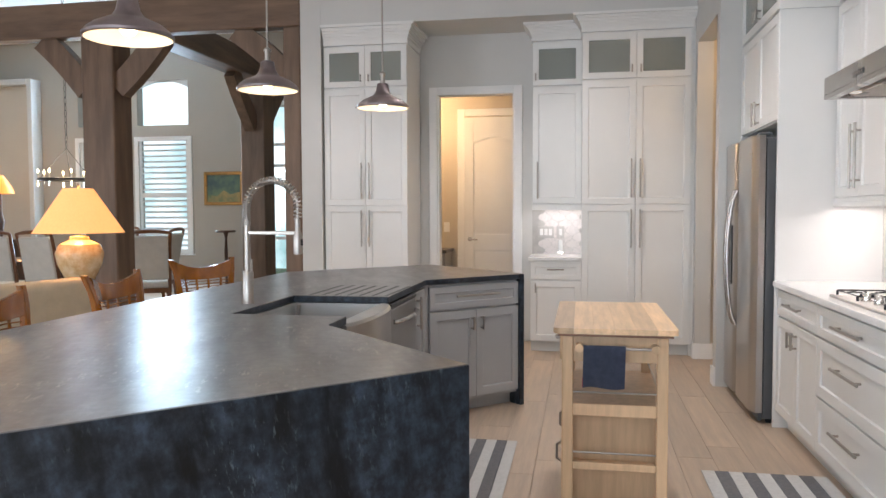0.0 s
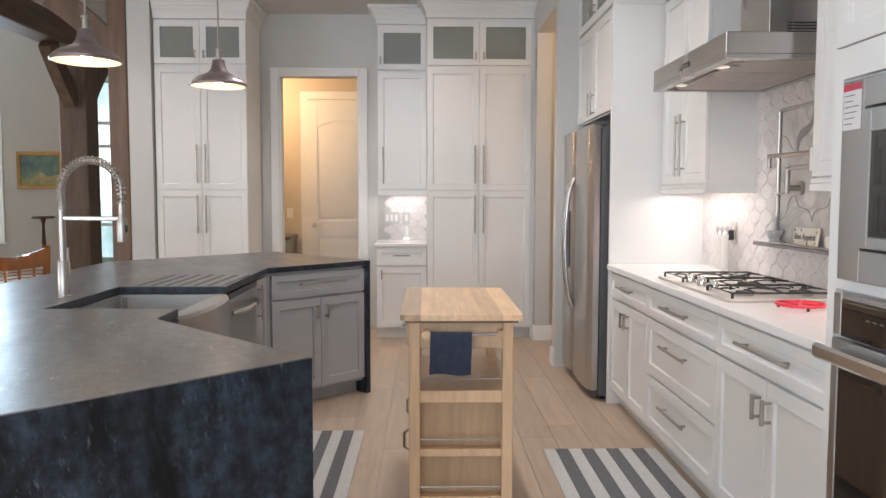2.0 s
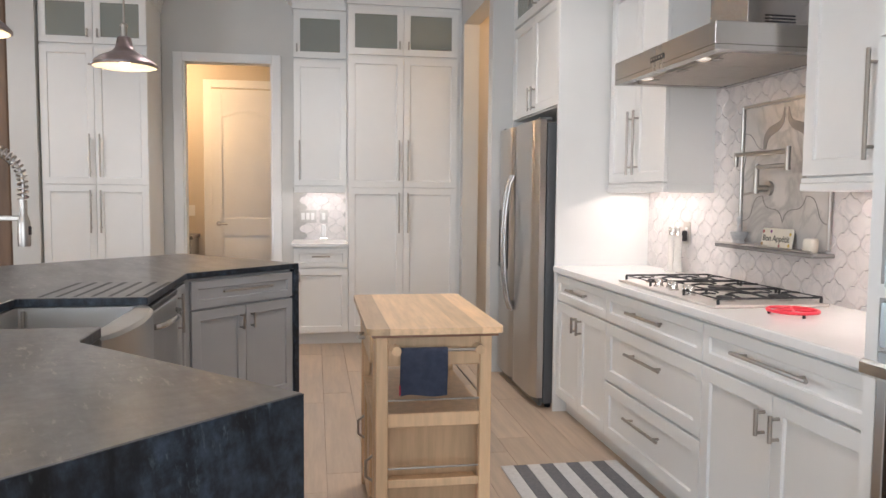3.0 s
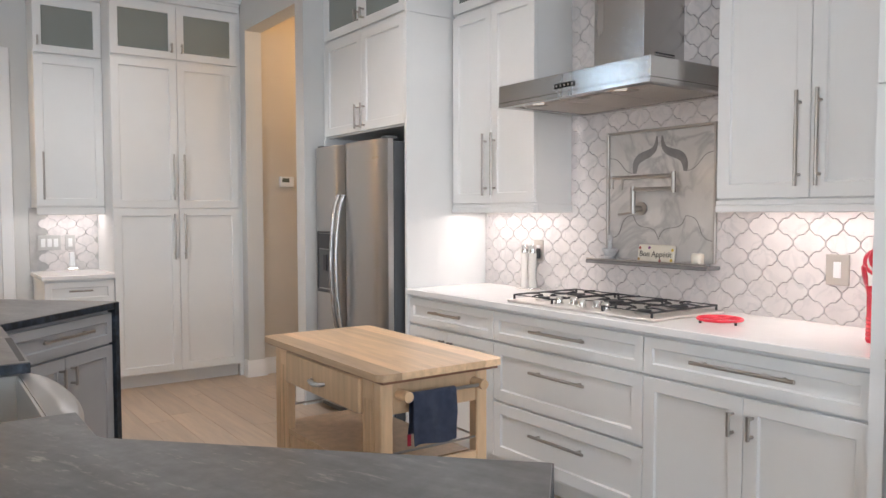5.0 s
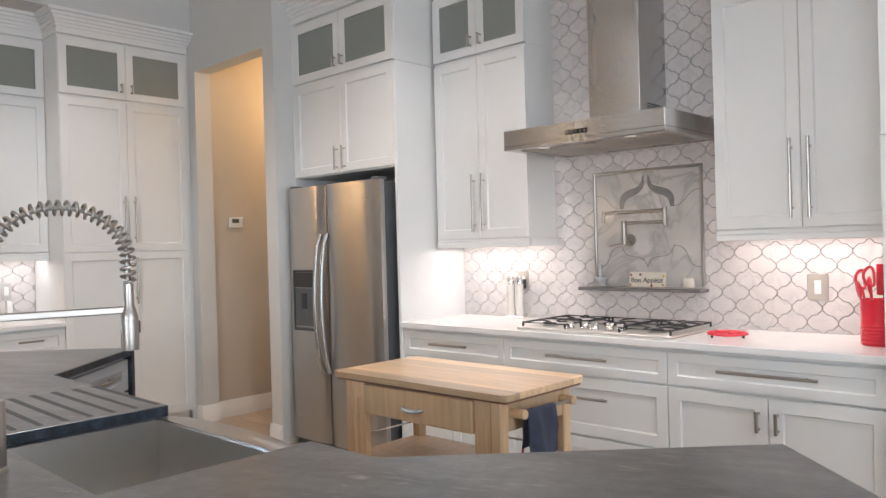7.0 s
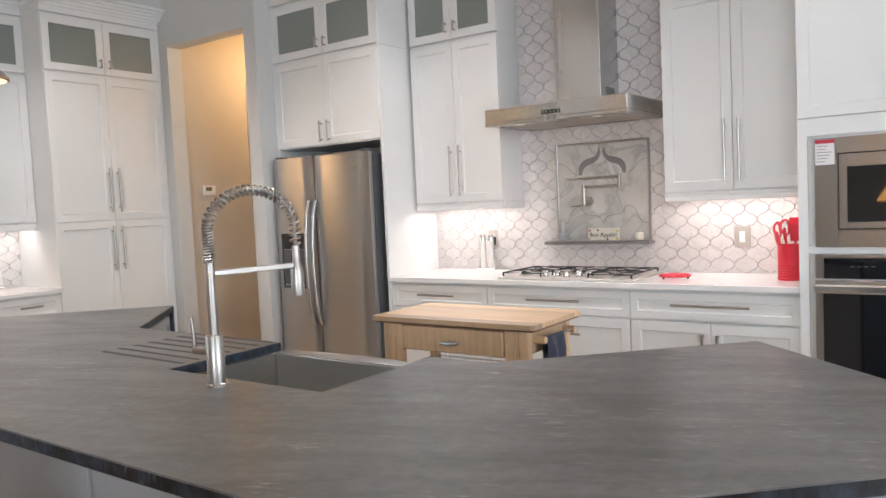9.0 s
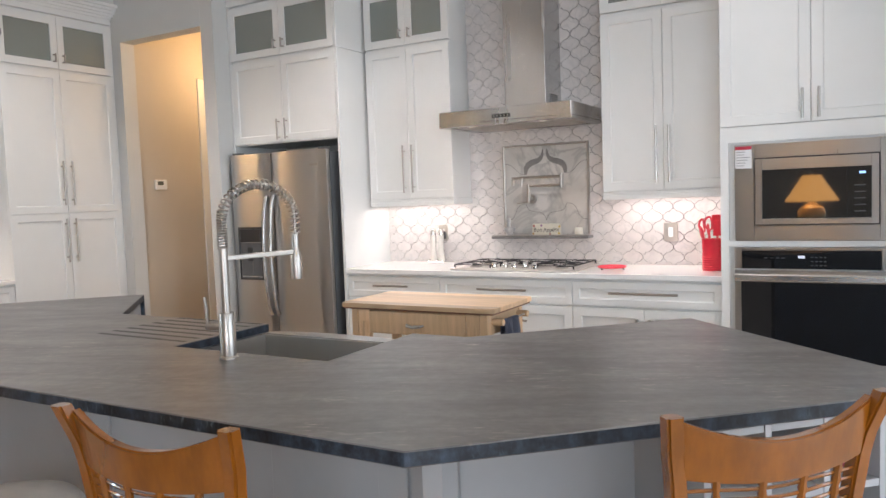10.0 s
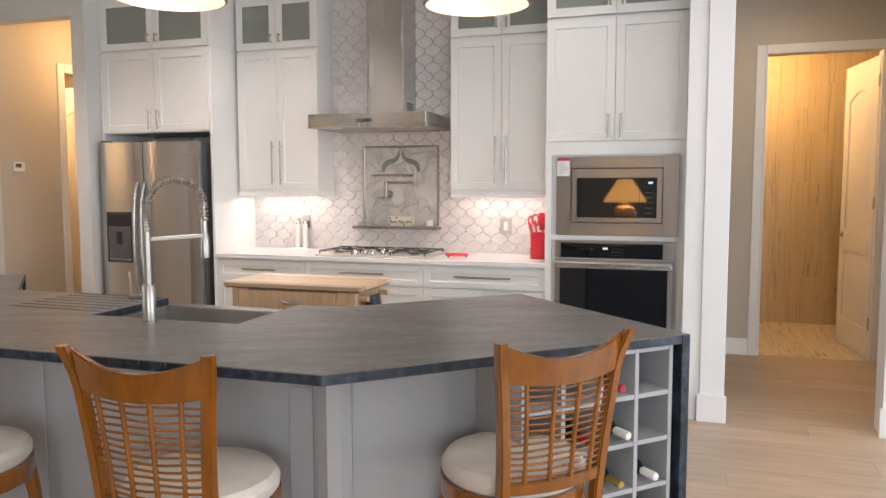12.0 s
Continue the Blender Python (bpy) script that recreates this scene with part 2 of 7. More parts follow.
M_STEEL_H = material("hood_stainless_steel", (0.52, 0.51, 0.50), 0.26, 1.0, vary=0.015, scale=5, stretch=(1, 1, 0.1), rough_vary=0.02)
brushed(M_STEEL, 0.8)
brushed(M_STEEL_H, 0.85)
M_BOWL = material("satin_sink_steel", (0.66, 0.645, 0.62), 0.3, 1.0, rough_vary=0.02, vary=0.02, scale=8)
M_CHROME = material("satin_nickel", (0.43, 0.40, 0.365), 0.33, 1.0, rough_vary=0.04, vary=0.05, scale=20)
M_DARK = material("dark_plastic", (0.02, 0.02, 0.022), 0.35, rough_vary=0.05, vary=0.1)
M_BLACK_GLASS = material("black_oven_glass", (0.008, 0.008, 0.009), 0.03, spec=0.8, coat=0.3)
M_IRON = material("cast_iron_grate", (0.025, 0.025, 0.028), 0.5, vary=0.2, scale=30, bump=0.2, bump_scale=200)
M_PANE = material("frosted_cabinet_glass", (0.50, 0.53, 0.49), 0.16, transmission=0.55, rough_vary=0.05)
M_GLASS = material("clear_glass", (1, 1, 1), 0.02, transmission=1.0)
M_MAPLE = material("light_maple_wood", (0.72, 0.49, 0.29), 0.4, vary=0.2, scale=5, stretch=(6, 6, 0.6), bump=0.04, bump_scale=90, random_tint=0.12)
M_BLOCK = material("butcher_block_maple", (0.76, 0.52, 0.31), 0.35, vary=0.25, scale=5, stretch=(7, 0.6, 7), bump=0.03, bump_scale=90, random_tint=0.4, coat=0.1)
M_BLOCK_EDGE = material("dark_block_edge", (0.24, 0.11, 0.06), 0.4, vary=0.3, scale=6)
M_TIMBER = material("stained_timber", (0.20, 0.125, 0.08), 0.5, vary=0.38, scale=3, stretch=(4, 4, 0.5), bump=0.3, bump_scale=40)
M_TIMBER_H = material("stained_timber_beam", (0.20, 0.125, 0.08), 0.5, vary=0.38, scale=3, stretch=(0.5, 4, 4), bump=0.3, bump_scale=40)
M_TIMBER_Y = material("stained_timber_rafter", (0.20, 0.125, 0.08), 0.5, vary=0.38, scale=3, stretch=(4, 0.5, 4), bump=0.3, bump_scale=40)
M_PLANK = material("pale_oak_plank", (0.53, 0.41, 0.305), 0.42, vary=0.24, scale=3.2, stretch=(7, 0.55, 3), bump=0.06, bump_scale=70, random_tint=0.09, rough_vary=0.06)
M_JOINT = material("dark_floor_joint", (0.24, 0.17, 0.12), 0.8)
M_TILE = veined("marble_lantern_tile", (0.74, 0.70, 0.68), (0.42, 0.42, 0.43), 0.22, 6.0, 0.04, 0.5, 0.10, True, strength=0.5)
M_GROUT_L = material("pale_grout", (0.5, 0.49, 0.47), 0.75, vary=0.15, scale=14)
M_GROUT = material("grey_grout", (0.13, 0.125, 0.12), 0.75, vary=0.25, scale=14)
M_MARBLE = veined("grey_marble_panel", (0.62, 0.60, 0.57), (0.28, 0.27, 0.27), 0.14, 3.0, 0.05, 0.5, 0.2)
M_MILL = material("polished_bright_metal", (0.78, 0.76, 0.73), 0.2, 1.0, rough_vary=0.04, vary=0.04, scale=20)
M_PLATE_M = material("satin_champagne_plate", (0.52, 0.48, 0.43), 0.45, 0.5, vary=0.05, scale=20)
M_SILVER = material("silver_metal_trim", (0.44, 0.41, 0.38), 0.32, 1.0)


# ---- mesh helpers ----
def box(bm, x0, x1, y0, y1, z0, z1, bevel=0.0, m=None):
    """A box, with softened edges where bevel is given."""
    made = bmesh.ops.create_cube(bm, size=1.0, matrix=Matrix.Translation(((x0 + x1) / 2, (y0 + y1) / 2, (z0 + z1) / 2)) @ Matrix.Diagonal((x1 - x0, y1 - y0, z1 - z0, 1)))
    vs = made["verts"]
    if m:
        bmesh.ops.transform(bm, matrix=m, verts=vs)
    if bevel:
        es = list({e for v in vs for e in v.link_edges})
        bmesh.ops.bevel(bm, geom=es, offset=bevel, offset_type="OFFSET", segments=4 if bevel >= 0.02 else 1, profile=0.6, affect="EDGES")
    return bm


def rod(bm, a, b, r, seg=10, r2=None):
    """A cylinder or cone from a to b."""
    a, b = Vector(a), Vector(b)
    d = b - a
    m = Matrix.Translation((a + b) / 2) @ d.to_track_quat("Z", "Y").to_matrix().to_4x4()
    bmesh.ops.create_cone(bm, cap_ends=True, segments=seg, radius1=r, radius2=r if r2 is None else r2, depth=d.length, matrix=m)
    return bm


def lathe(bm, profile, seg=24, centre=(0, 0, 0)):
    """Turn a profile of (radius, height) round the z axis."""
    rings = []
    for r, z in profile:
        if r < 1e-5:
            rings.append([bm.verts.new((centre[0], centre[1], centre[2] + z))])
        else:
            rings.append([bm.verts.new((centre[0] + r * math.cos(2 * math.pi * i / seg), centre[1] + r * math.sin(2 * math.pi * i / seg), centre[2] + z)) for i in range(seg)])
    for p, q in zip(rings, rings[1:]):
        for i in range(seg):
            j = (i + 1) % seg
            if len(p) == 1 and len(q) == 1:
                continue
            if len(p) == 1:
                bm.faces.new((p[0], q[j], q[i]))
            elif len(q) == 1:
                bm.faces.new((p[i], p[j], q[0]))
            else:
                bm.faces.new((p[i], p[j], q[j], q[i]))
    bmesh.ops.recalc_face_normals(bm, faces=bm.faces)
    return bm


def tube(bm, pts, r, seg=8, closed=False):
    """A round tube along points."""
    pts = [Vector(p) for p in pts]
    n = len(pts)
    rings, up = [], Vector((0, 0, 1))
    side = None
    for i, p in enumerate(pts):
        t = (pts[(i + 1) % n] - pts[i - 1]) if closed or 0 < i < n - 1 else (pts[1] - pts[0] if i == 0 else pts[-1] - pts[-2])
        t.normalize()
        if side is None:
            side = t.cross(up if abs(t.z) < 0.9 else Vector((1, 0, 0)))
        side = (side - t * side.dot(t)).normalized()
        other = t.cross(side)
        rr = r[i] if isinstance(r, (list, tuple)) else r
        rings.append([bm.verts.new(p + rr * (math.cos(2 * math.pi * k / seg) * side + math.sin(2 * math.pi * k / seg) * other)) for k in range(seg)])
    pairs = list(zip(rings, rings[1:])) + ([(rings[-1], rings[0])] if closed else [])
    for a, b in pairs:
        for k in range(seg):
            bm.faces.new((a[k], a[(k + 1) % seg], b[(k + 1) % seg], b[k]))
    if not closed:
        bm.faces.new(list(reversed(rings[0])))
        bm.faces.new(rings[-1])
    bmesh.ops.recalc_face_normals(bm, faces=bm.faces)
    return bm


def prism(bm, outline, z0, z1, bevel=0.0):
    """An upright prism over a plan outline."""
    lo = [bm.verts.new((x, y, z0)) for x, y in outline]
    hi = [bm.verts.new((x, y, z1)) for x, y in outline]
    n = len(outline)
    fs = [bm.faces.new(hi), bm.faces.new(list(reversed(lo)))]
    fs += [bm.faces.new((lo[i], lo[(i + 1) % n], hi[(i + 1) % n], hi[i])) for i in range(n)]
    bmesh.ops.recalc_face_normals(bm, faces=fs)
    if bevel:
        bmesh.ops.bevel(bm, geom=[e for e in bm.edges], offset=bevel, segments=1, affect="EDGES")
    return bm


def smooth_by_angle(me, limit=0.6):
    for p in me.polygons:
        p.use_smooth = True
    me.set_sharp_from_angle(angle=limit)


def finish(bm, name, mat):
    me = bpy.data.meshes.new(name)
    bm.to_mesh(me)
    bm.free()
    me.materials.append(mat)
    smooth_by_angle(me)
    return me


def part(name, bm, mat, parent, label=""):
    """Link a bmesh as one mesh object under a thing or a part."""
    ob = new(name, finish(bm, name, mat))
    ob.parent = parent
    return tagged(ob, label)


def thing(name, m, label, category, group="", kind=""):
    """An empty at the base of a thing, which parents its parts."""
    ob = new(name)
    ob.empty_display_size = 0.1
    ob.matrix_world = m
    return tagged(ob, label, category, group, kind)


def solid(name, bm, mat, label, category, group="", kind="", m=None):
    """A thing of one mesh."""
    ob = new(name, finish(bm, name, mat))
    if m:
        ob.matrix_world = m
    return tagged(ob, label, category, group, kind)


def structure(name, bm, mat, label, category="wall"):
    return solid(name, bm, mat, label, category, kind="structure")


B = bmesh.new


# ---- large structure ----
structure("floor", box(B(), -10.2, 5.4, -4.2, 12.2, -0.12, -0.012), M_JOINT, "timber subfloor under pale oak planks", "floor")
structure("ceiling", box(B(), -10.2, 5.4, -4.2, 7.66, CEIL, CEIL + 0.12), M_CEIL, "smooth white painted ceiling", "ceiling")
structure("ceiling_dining", box(B(), -10.2, 1.5, 7.66, 12.3, 4.3, 4.42), M_CEIL, "high white dining room ceiling", "ceiling")
structure("wall_step", box(B(), -10.2, 1.5, 7.6, 7.66, CEIL + 0.121, 4.3), M_CEIL, "white wall above the timber beam")
structure("wall_range", box(B(), 2.11, 2.25, 1.46, 6.281, 0, CEIL), M_WALL, "pale wall behind the range cabinets")
bm = box(B(), 1.33, 1.47, 6.281, 6.415, 0, CEIL)
box(bm, 1.4705, 5.2, 6.281, 6.415, 0, CEIL)
structure("wall_pier", bm, M_WALL, "pale grey wall pier beside the refrigerator")
structure("wall_header", box(B(), 1.33, 1.47, 6.4155, 7.3995, 2.87, CEIL), M_WALL, "pale grey wall over the hallway opening")
structure("wall_jamb", box(B(), 1.33, 1.47, 7.40, 8.2395, 0, CEIL), M_WALL, "pale grey wall beside the tall pantry cabinet")
bm = box(B(), 1.4705, 2.285, 7.45, 7.56, 0, CEIL)
box(bm, 3.10, 5.2, 7.45, 7.56, 0, CEIL)
box(bm, 2.285, 3.10, 7.45, 7.56, 2.58, CEIL)
structure("wall_hall", bm, M_BEIGE, "warm beige hallway wall")
structure("wall_hall_end", box(B(), 5.2, 5.32, 6.28, 7.56, 0, CEIL), M_BEIGE, "warm beige end wall of the hallway")
bm = box(B(), 2.0, 2.1, 7.561, 9.4, 0, 2.9)
box(bm, 4.0, 4.1, 7.561, 9.4, 0, 2.9)
box(bm, 2.101, 3.999, 9.3, 9.4, 0, 2.9)
structure("wall_side_room", bm, M_BEIGE, "warm beige walls of the room off the hallway")
structure("ceiling_side_room", box(B(), 2.0, 4.1, 7.561, 9.4, 2.901, 3.0), M_CEIL, "white ceiling of the room off the hallway", "ceiling")
bm = box(B(), -1.37, -1.19, 8.1, 8.24, 0, CEIL)
box(bm, -0.38, 1.3295, 8.1, 8.24, 0, CEIL)
box(bm, -1.19, -0.38, 8.1, 8.24, 2.57, CEIL)
structure("wall_pantry", bm, M_WALL, "pale grey wall with a doorway to the utility room")
structure("wall_corner", box(B(), -2.45, -2.24, 7.45, 8.24, 0, CEIL), M_WALL, "pale grey wall end beside the tall cabinet")
structure("wall_behind_cabinet", box(B(), -2.2395, -1.3705, 8.11, 8.24, 0, CEIL), M_WALL, "pale grey wall behind the tall cabinet")
structure("soffit", box(B(), -2.2395, 1.3295, 7.452, 8.0995, 3.19, CEIL - 0.001), M_WALL, "pale grey soffit over the tall cabinets", "soffit")
# utility room
structure("wall_utility", box(B(), -2.3, 1.0, 9.55, 9.65, 0, 3.0), M_BEIGE, "warm beige utility room wall")
structure("wall_utility_west", box(B(), -2.3, -2.2, 8.241, 9.549, 0, 3.0), M_BEIGE, "warm beige utility room side wall")
structure("wall_utility_east", box(B(), 0.9, 1.0, 8.241, 9.549, 0, 3.0), M_BEIGE, "warm beige utility room side wall")
structure("ceiling_utility", box(B(), -2.3, 1.0, 8.241, 9.65, 3.001, 3.1), M_CEIL, "white utility room ceiling", "ceiling")
# wall ends and passage to the bathroom
bm = box(B(), 1.13, 1.16, 1.445, 1.553, 0, CEIL)
box(bm, 1.161, 3.16, 1.297, 1.4595, 0, CEIL)
structure("wall_oven_end", bm, M_TRIM, "white painted wall end beside the oven cabinet")
bm = box(B(), 1.11, 1.16, 1.297, 1.444, 0, CEIL, 0.004)
structure("pilaster", bm, M_TRIM, "white painted pilaster on a square plinth", "pilaster")
structure("plinth", box(B(), 1.088, 1.109, 1.284, 1.46, 0, 0.173, 0.004), M_TRIM, "white painted plinth block", "plinth")
structure("wall_south_end", box(B(), 1.11, 1.3, -4.0, 0.43, 0, CEIL), M_TRIM, "white wall end beside the passage")
structure("plinth_south", box(B(), 1.085, 1.109, 0.2, 0.45, 0, 0.173, 0.004), M_TRIM, "white painted plinth block", "plinth")
bm = box(B(), 3.16, 3.28, 0.944, 1.46, 0, CEIL)
box(bm, 3.16, 3.28, -1.2, 0.06, 0, CEIL)
box(bm, 3.16, 3.28, 0.06, 0.944, 2.55, CEIL)
structure("wall_bath", bm, M_BEIGE, "beige wall with a doorway to the bathroom")
structure("wall_bath_hall", box(B(), 1.301, 3.28, -1.3, -1.2, 0, CEIL), M_BEIGE, "beige passage wall")
M_BATH = veined("striped_travertine_tile", (0.58, 0.48, 0.32), (0.10, 0.06, 0.03), 0.3, 2.2, 0.014, 0.5, 0.10, True, stretch=(6, 6, 0.12), strength=1.1)
structure("wall_shower", box(B(), 4.9, 5.0, -0.7, 1.6, 0, 2.9), M_BEIGE, "shower wall under striped stone tiles")
structure("wall_shower_side", box(B(), 3.281, 4.9, 1.5, 1.6, 0, 2.9), M_BEIGE, "beige bathroom side wall")
structure("wall_shower_south", box(B(), 3.281, 4.9, -0.7, -0.6, 0, 2.9), M_BEIGE, "beige bathroom side wall")
structure("ceiling_bath", box(B(), 3.281, 5.0, -0.7, 1.6, 2.901, 3.0), M_CEIL, "white bathroom ceiling", "ceiling")
# living and dining room shell
bm = box(B(), -10.2, -10.0, -4.0, -3.45, 0, CEIL)
box(bm, -10.2, -10.0, 0.45, 12.2, 0, 4.3)
box(bm, -10.2, -10.0, -3.45, 0.45, 3.05, CEIL)
structure("wall_west", bm, M_GREIGE, "pale living room wall with a wide opening, added out of view")
# unseen opening made up to go with the south fill
bm = box(B(), -10.2, -4.3, -4.2, -4.0, 0, CEIL)
box(bm, 0.9, 1.3, -4.2, -4.0, 0, CEIL)
box(bm, -4.3, 0.9, -4.2, -4.0, 3.05, CEIL)
structure("wall_south", bm, M_WALL, "pale living room wall with a wide opening, added out of view")
WX0, WX1 = -7.13, -6.19
VX0, VX1 = -8.25, -7.41
bm = B()
for x0, x1, z0, z1 in ((-10.0, VX0, 0, 4.3), (VX1, WX0, 0, 4.3), (VX0, VX1, 0, 0.72), (VX0, VX1, 2.58, 2.83), (VX0, VX1, 3.58, 4.3), (WX1, -4.78, 0, 4.3), (WX0, WX1, 0, 0.72), (WX0, WX1, 2.58, 2.83), (WX0, WX1, 3.58, 4.3), (-4.42, -2.2, 0, 4.3), (-4.78, -4.42, 3.1, 4.3)):
    box(bm, x0, x1, 12.0, 12.18, z0, z1)
structure("wall_north", bm, M_GREIGE, "pale dining room wall with shuttered windows")
structure("wall_dining_east", box(B(), -2.4, -2.24, 8.2405, 12.0, 0, 4.3), M_GREIGE, "greige dining room side wall")


# ---- trims and doors ----
def casing(name, m, w, h, face, label):
    """Door casing round an opening, face up to local -y."""
    t = thing(name, m, label, "door casing", kind="structure")
    part("jamb_casing", box(B(), -face, 0, -0.02, 0, 0, h + face, 0.004), M_TRIM, t)
    part("jamb_casing", box(B(), w, w + face, -0.02, 0, 0, h + face, 0.004), M_TRIM, t)
    part("head_casing", box(B(), 0.0005, w - 0.0005, -0.02, 0, h, h + face, 0.004), M_TRIM, t)
    part("jamb_lining", box(B(), 0.001, 0.018, 0.001, 0.139, 0, h - 0.001), M_TRIM, t)
    part("jamb_lining", box(B(), w - 0.018, w - 0.001, 0.001, 0.139, 0, h - 0.001), M_TRIM, t)
    return t


casing("doorway_trim_1", pose(-1.19, 8.1, 0), 0.81, 2.57, 0.085, "white painted casing round the utility doorway")
casing("doorway_trim_2", pose(3.16, 0.944, 0, 0, 0, -90), 0.884, 2.55, 0.075, "white painted casing round the bathroom doorway")
casing("doorway_trim_3", pose(2.285, 7.45, 0), 0.815, 2.58, 0.085, "white painted casing of a hallway doorway")


def panel_door(name, m, w, h, label, knob_at, mat=None):
    """Two-panel door: raised panels, the upper one with an arched head; face to local -y."""
    mat = mat or M_TRIM
    t = thing(name, m, label, "door", kind="structure")
    part("door_leaf", box(B(), 0, w, 0.014, 0.035, 0, h, 0.002), mat, t)
    s = 0.115
    lo, mid0, mid1, hi, arch = 0.24, 0.86, 1.06, h - 0.24, 0.075
    bm = box(B(), 0, s, 0, 0.0138, 0, h, 0.002)
    box(bm, w - s, w, 0, 0.0138, 0, h, 0.002)
    box(bm, s + 0.0002, w - s - 0.0002, 0, 0.0138, 0, lo, 0.002)
    box(bm, s + 0.0002, w - s - 0.0002, 0, 0.0138, mid0, mid1, 0.002)
    part("stiles_and_rails", bm, mat, t)

    def upright(pts, y0, y1, inset, name):
        """A plate over an outline in the plane of the door, its front edge chamfered by inset."""
        bm = B()
        c = Vector((sum(p[0] for p in pts), sum(p[1] for p in pts))) / len(pts)
        rings = []
        for y, k in ((y1, 0.0), (y0 + (y1 - y0) * 0.6, 0.0), (y0, inset)):
            rings.append([bm.verts.new((x + k * (1 if x < c.x - 1e-4 else -1 if x > c.x + 1e-4 else 0), y, z + k * (1 if z < c.y else -1))) for x, z in pts])
        n = len(pts)
        for p, q in zip(rings, rings[1:]):
            for k in range(n):
                bm.faces.new((p[k], p[(k + 1) % n], q[(k + 1) % n], q[k]))
        bm.faces.new(rings[0]), bm.faces.new(rings[-1])
        bmesh.ops.recalc_face_normals(bm, faces=bm.faces)
        part(name, bm, mat, t)

    curve = [(s + (w - 2 * s) * k / 12, hi - arch + arch * math.sin(math.pi * k / 12)) for k in range(13)]
    upright([(w - s - 0.0002, h), (s + 0.0002, h)] + curve, 0.0, 0.0138, 0.0, "top_rail")
    g = 0.022
    upright([(s + g, lo + g), (w - s - g, lo + g), (w - s - g, mid0 - g), (s + g, mid0 - g)], 0.003, 0.0138, 0.03, "raised_panel")
    top = [(s + g + (w - 2 * s - 2 * g) * k / 12, hi - arch - g + arch * math.sin(math.pi * k / 12)) for k in range(13)]
    upright([(w - s - g, mid1 + g), (s + g, mid1 + g)] + top, 0.003, 0.0138, 0.03, "raised_panel")
    bm = rod(B(), (knob_at, 0, 1.0), (knob_at, -0.045, 1.0), 0.011)
    rod(bm, (knob_at, -0.004, 1.0), (knob_at, 0.0, 1.0), 0.028, 16)
    k = 0.10 if knob_at < w / 2 else -0.10
    rod(bm, (knob_at, -0.045, 1.0), (knob_at + k, -0.045, 0.995), 0.009)
    part("door_handle", bm, M_CHROME, t, "satin nickel lever handle")
    for z in (0.25, h * 0.5, h - 0.25):
        x = w - 0.004 if knob_at < w / 2 else 0.004
        part("hinge", box(B(), x - 0.012, x + 0.012, -0.006, 0.003, z, z + 0.1, 0.002), M_CHROME, t)
    return t


panel_door("door_1", pose(-1.12, 9.505, 0.012), 0.82, 2.50, "closed white two-panel door with an arched upper panel", 0.07)
panel_door("door_2", pose(4.0, 0.19, 0.012, 0, 0, 187.7), 0.79, 2.50, "open white two-panel door of the bathroom", 0.07)
panel_door("door_3", pose(3.09, 8.36, 0.012, 0, 0, -92), 0.78, 2.54, "open white two-panel door off the hallway", 0.07)
bm = box(B(), -1.21, -1.121, 9.53, 9.5495, 0, 2.62, 0.003)
box(bm, -0.299, -0.21, 9.53, 9.5495, 0, 2.62, 0.003)
box(bm, -1.1205, -0.2995, 9.53, 9.5495, 2.53, 2.62, 0.003)
structure("trim_utility_door", bm, M_TRIM, "white casing round the utility room door", "trim")


def skirting(name, a, b, out):
    """Moulded baseboard from a to b in plan, standing off by the outward normal."""
    a, b, n = Vector((*a, 0)), Vector((*b, 0)), Vector((*out, 0))
    bm = B()
    prof = [(0.001, 0), (0.016, 0), (0.016, 0.095), (0.013, 0.10), (0.013, 0.115), (0.009, 0.125), (0.006, 0.14), (0.001, 0.14)]
    ra = [bm.verts.new(a + n * d + Vector((0, 0, z))) for d, z in prof]
    rb = [bm.verts.new(b + n * d + Vector((0, 0, z))) for d, z in prof]
    for i in range(len(prof)):
        j = (i + 1) % len(prof)
        bm.faces.new((ra[i], ra[j], rb[j], rb[i]))
    bm.faces.new(ra), bm.faces.new(rb)
    bmesh.ops.recalc_face_normals(bm, faces=bm.faces)
    structure(name, bm, M_TRIM, "white moulded baseboard along the wall", "baseboard")


skirting("baseboard_pier", (1.33, 6.285), (1.33, 6.415), (-1, 0))
skirting("baseboard_pier_end", (1.314, 6.415), (1.486, 6.415), (0, 1))
skirting("baseboard_jamb", (1.33, 7.40), (1.33, 7.489), (-1, 0))
skirting("baseboard_jamb_end", (1.314, 7.40), (1.486, 7.40), (0, -1))
skirting("baseboard_hall", (1.487, 7.45), (2.199, 7.45), (0, -1))
skirting("baseboard_bath", (3.16, 1.28), (3.16, 1.02), (-1, 0))
skirting("baseboard_bath_north", (1.165, 1.297), (3.14, 1.297), (0, -1))
skirting("baseboard_dining", (-10.0, 12.0), (-4.8, 12.0), (0, -1))
skirting("baseboard_corner", (-2.45, 7.45), (-2.24, 7.45), (0, -1))


# ---- cabinets ----
def bar_handle(length, r=0.0075):
    """Vertical bar pull, front to local -y, centred."""
    bm = rod(B(), (0, -0.032, -length / 2), (0, -0.032, length / 2), r, 10)
    for z in (-length * 0.38, length * 0.38):
        rod(bm, (0, 0, z), (0, -0.032, z), r * 0.8, 8)
    return bm


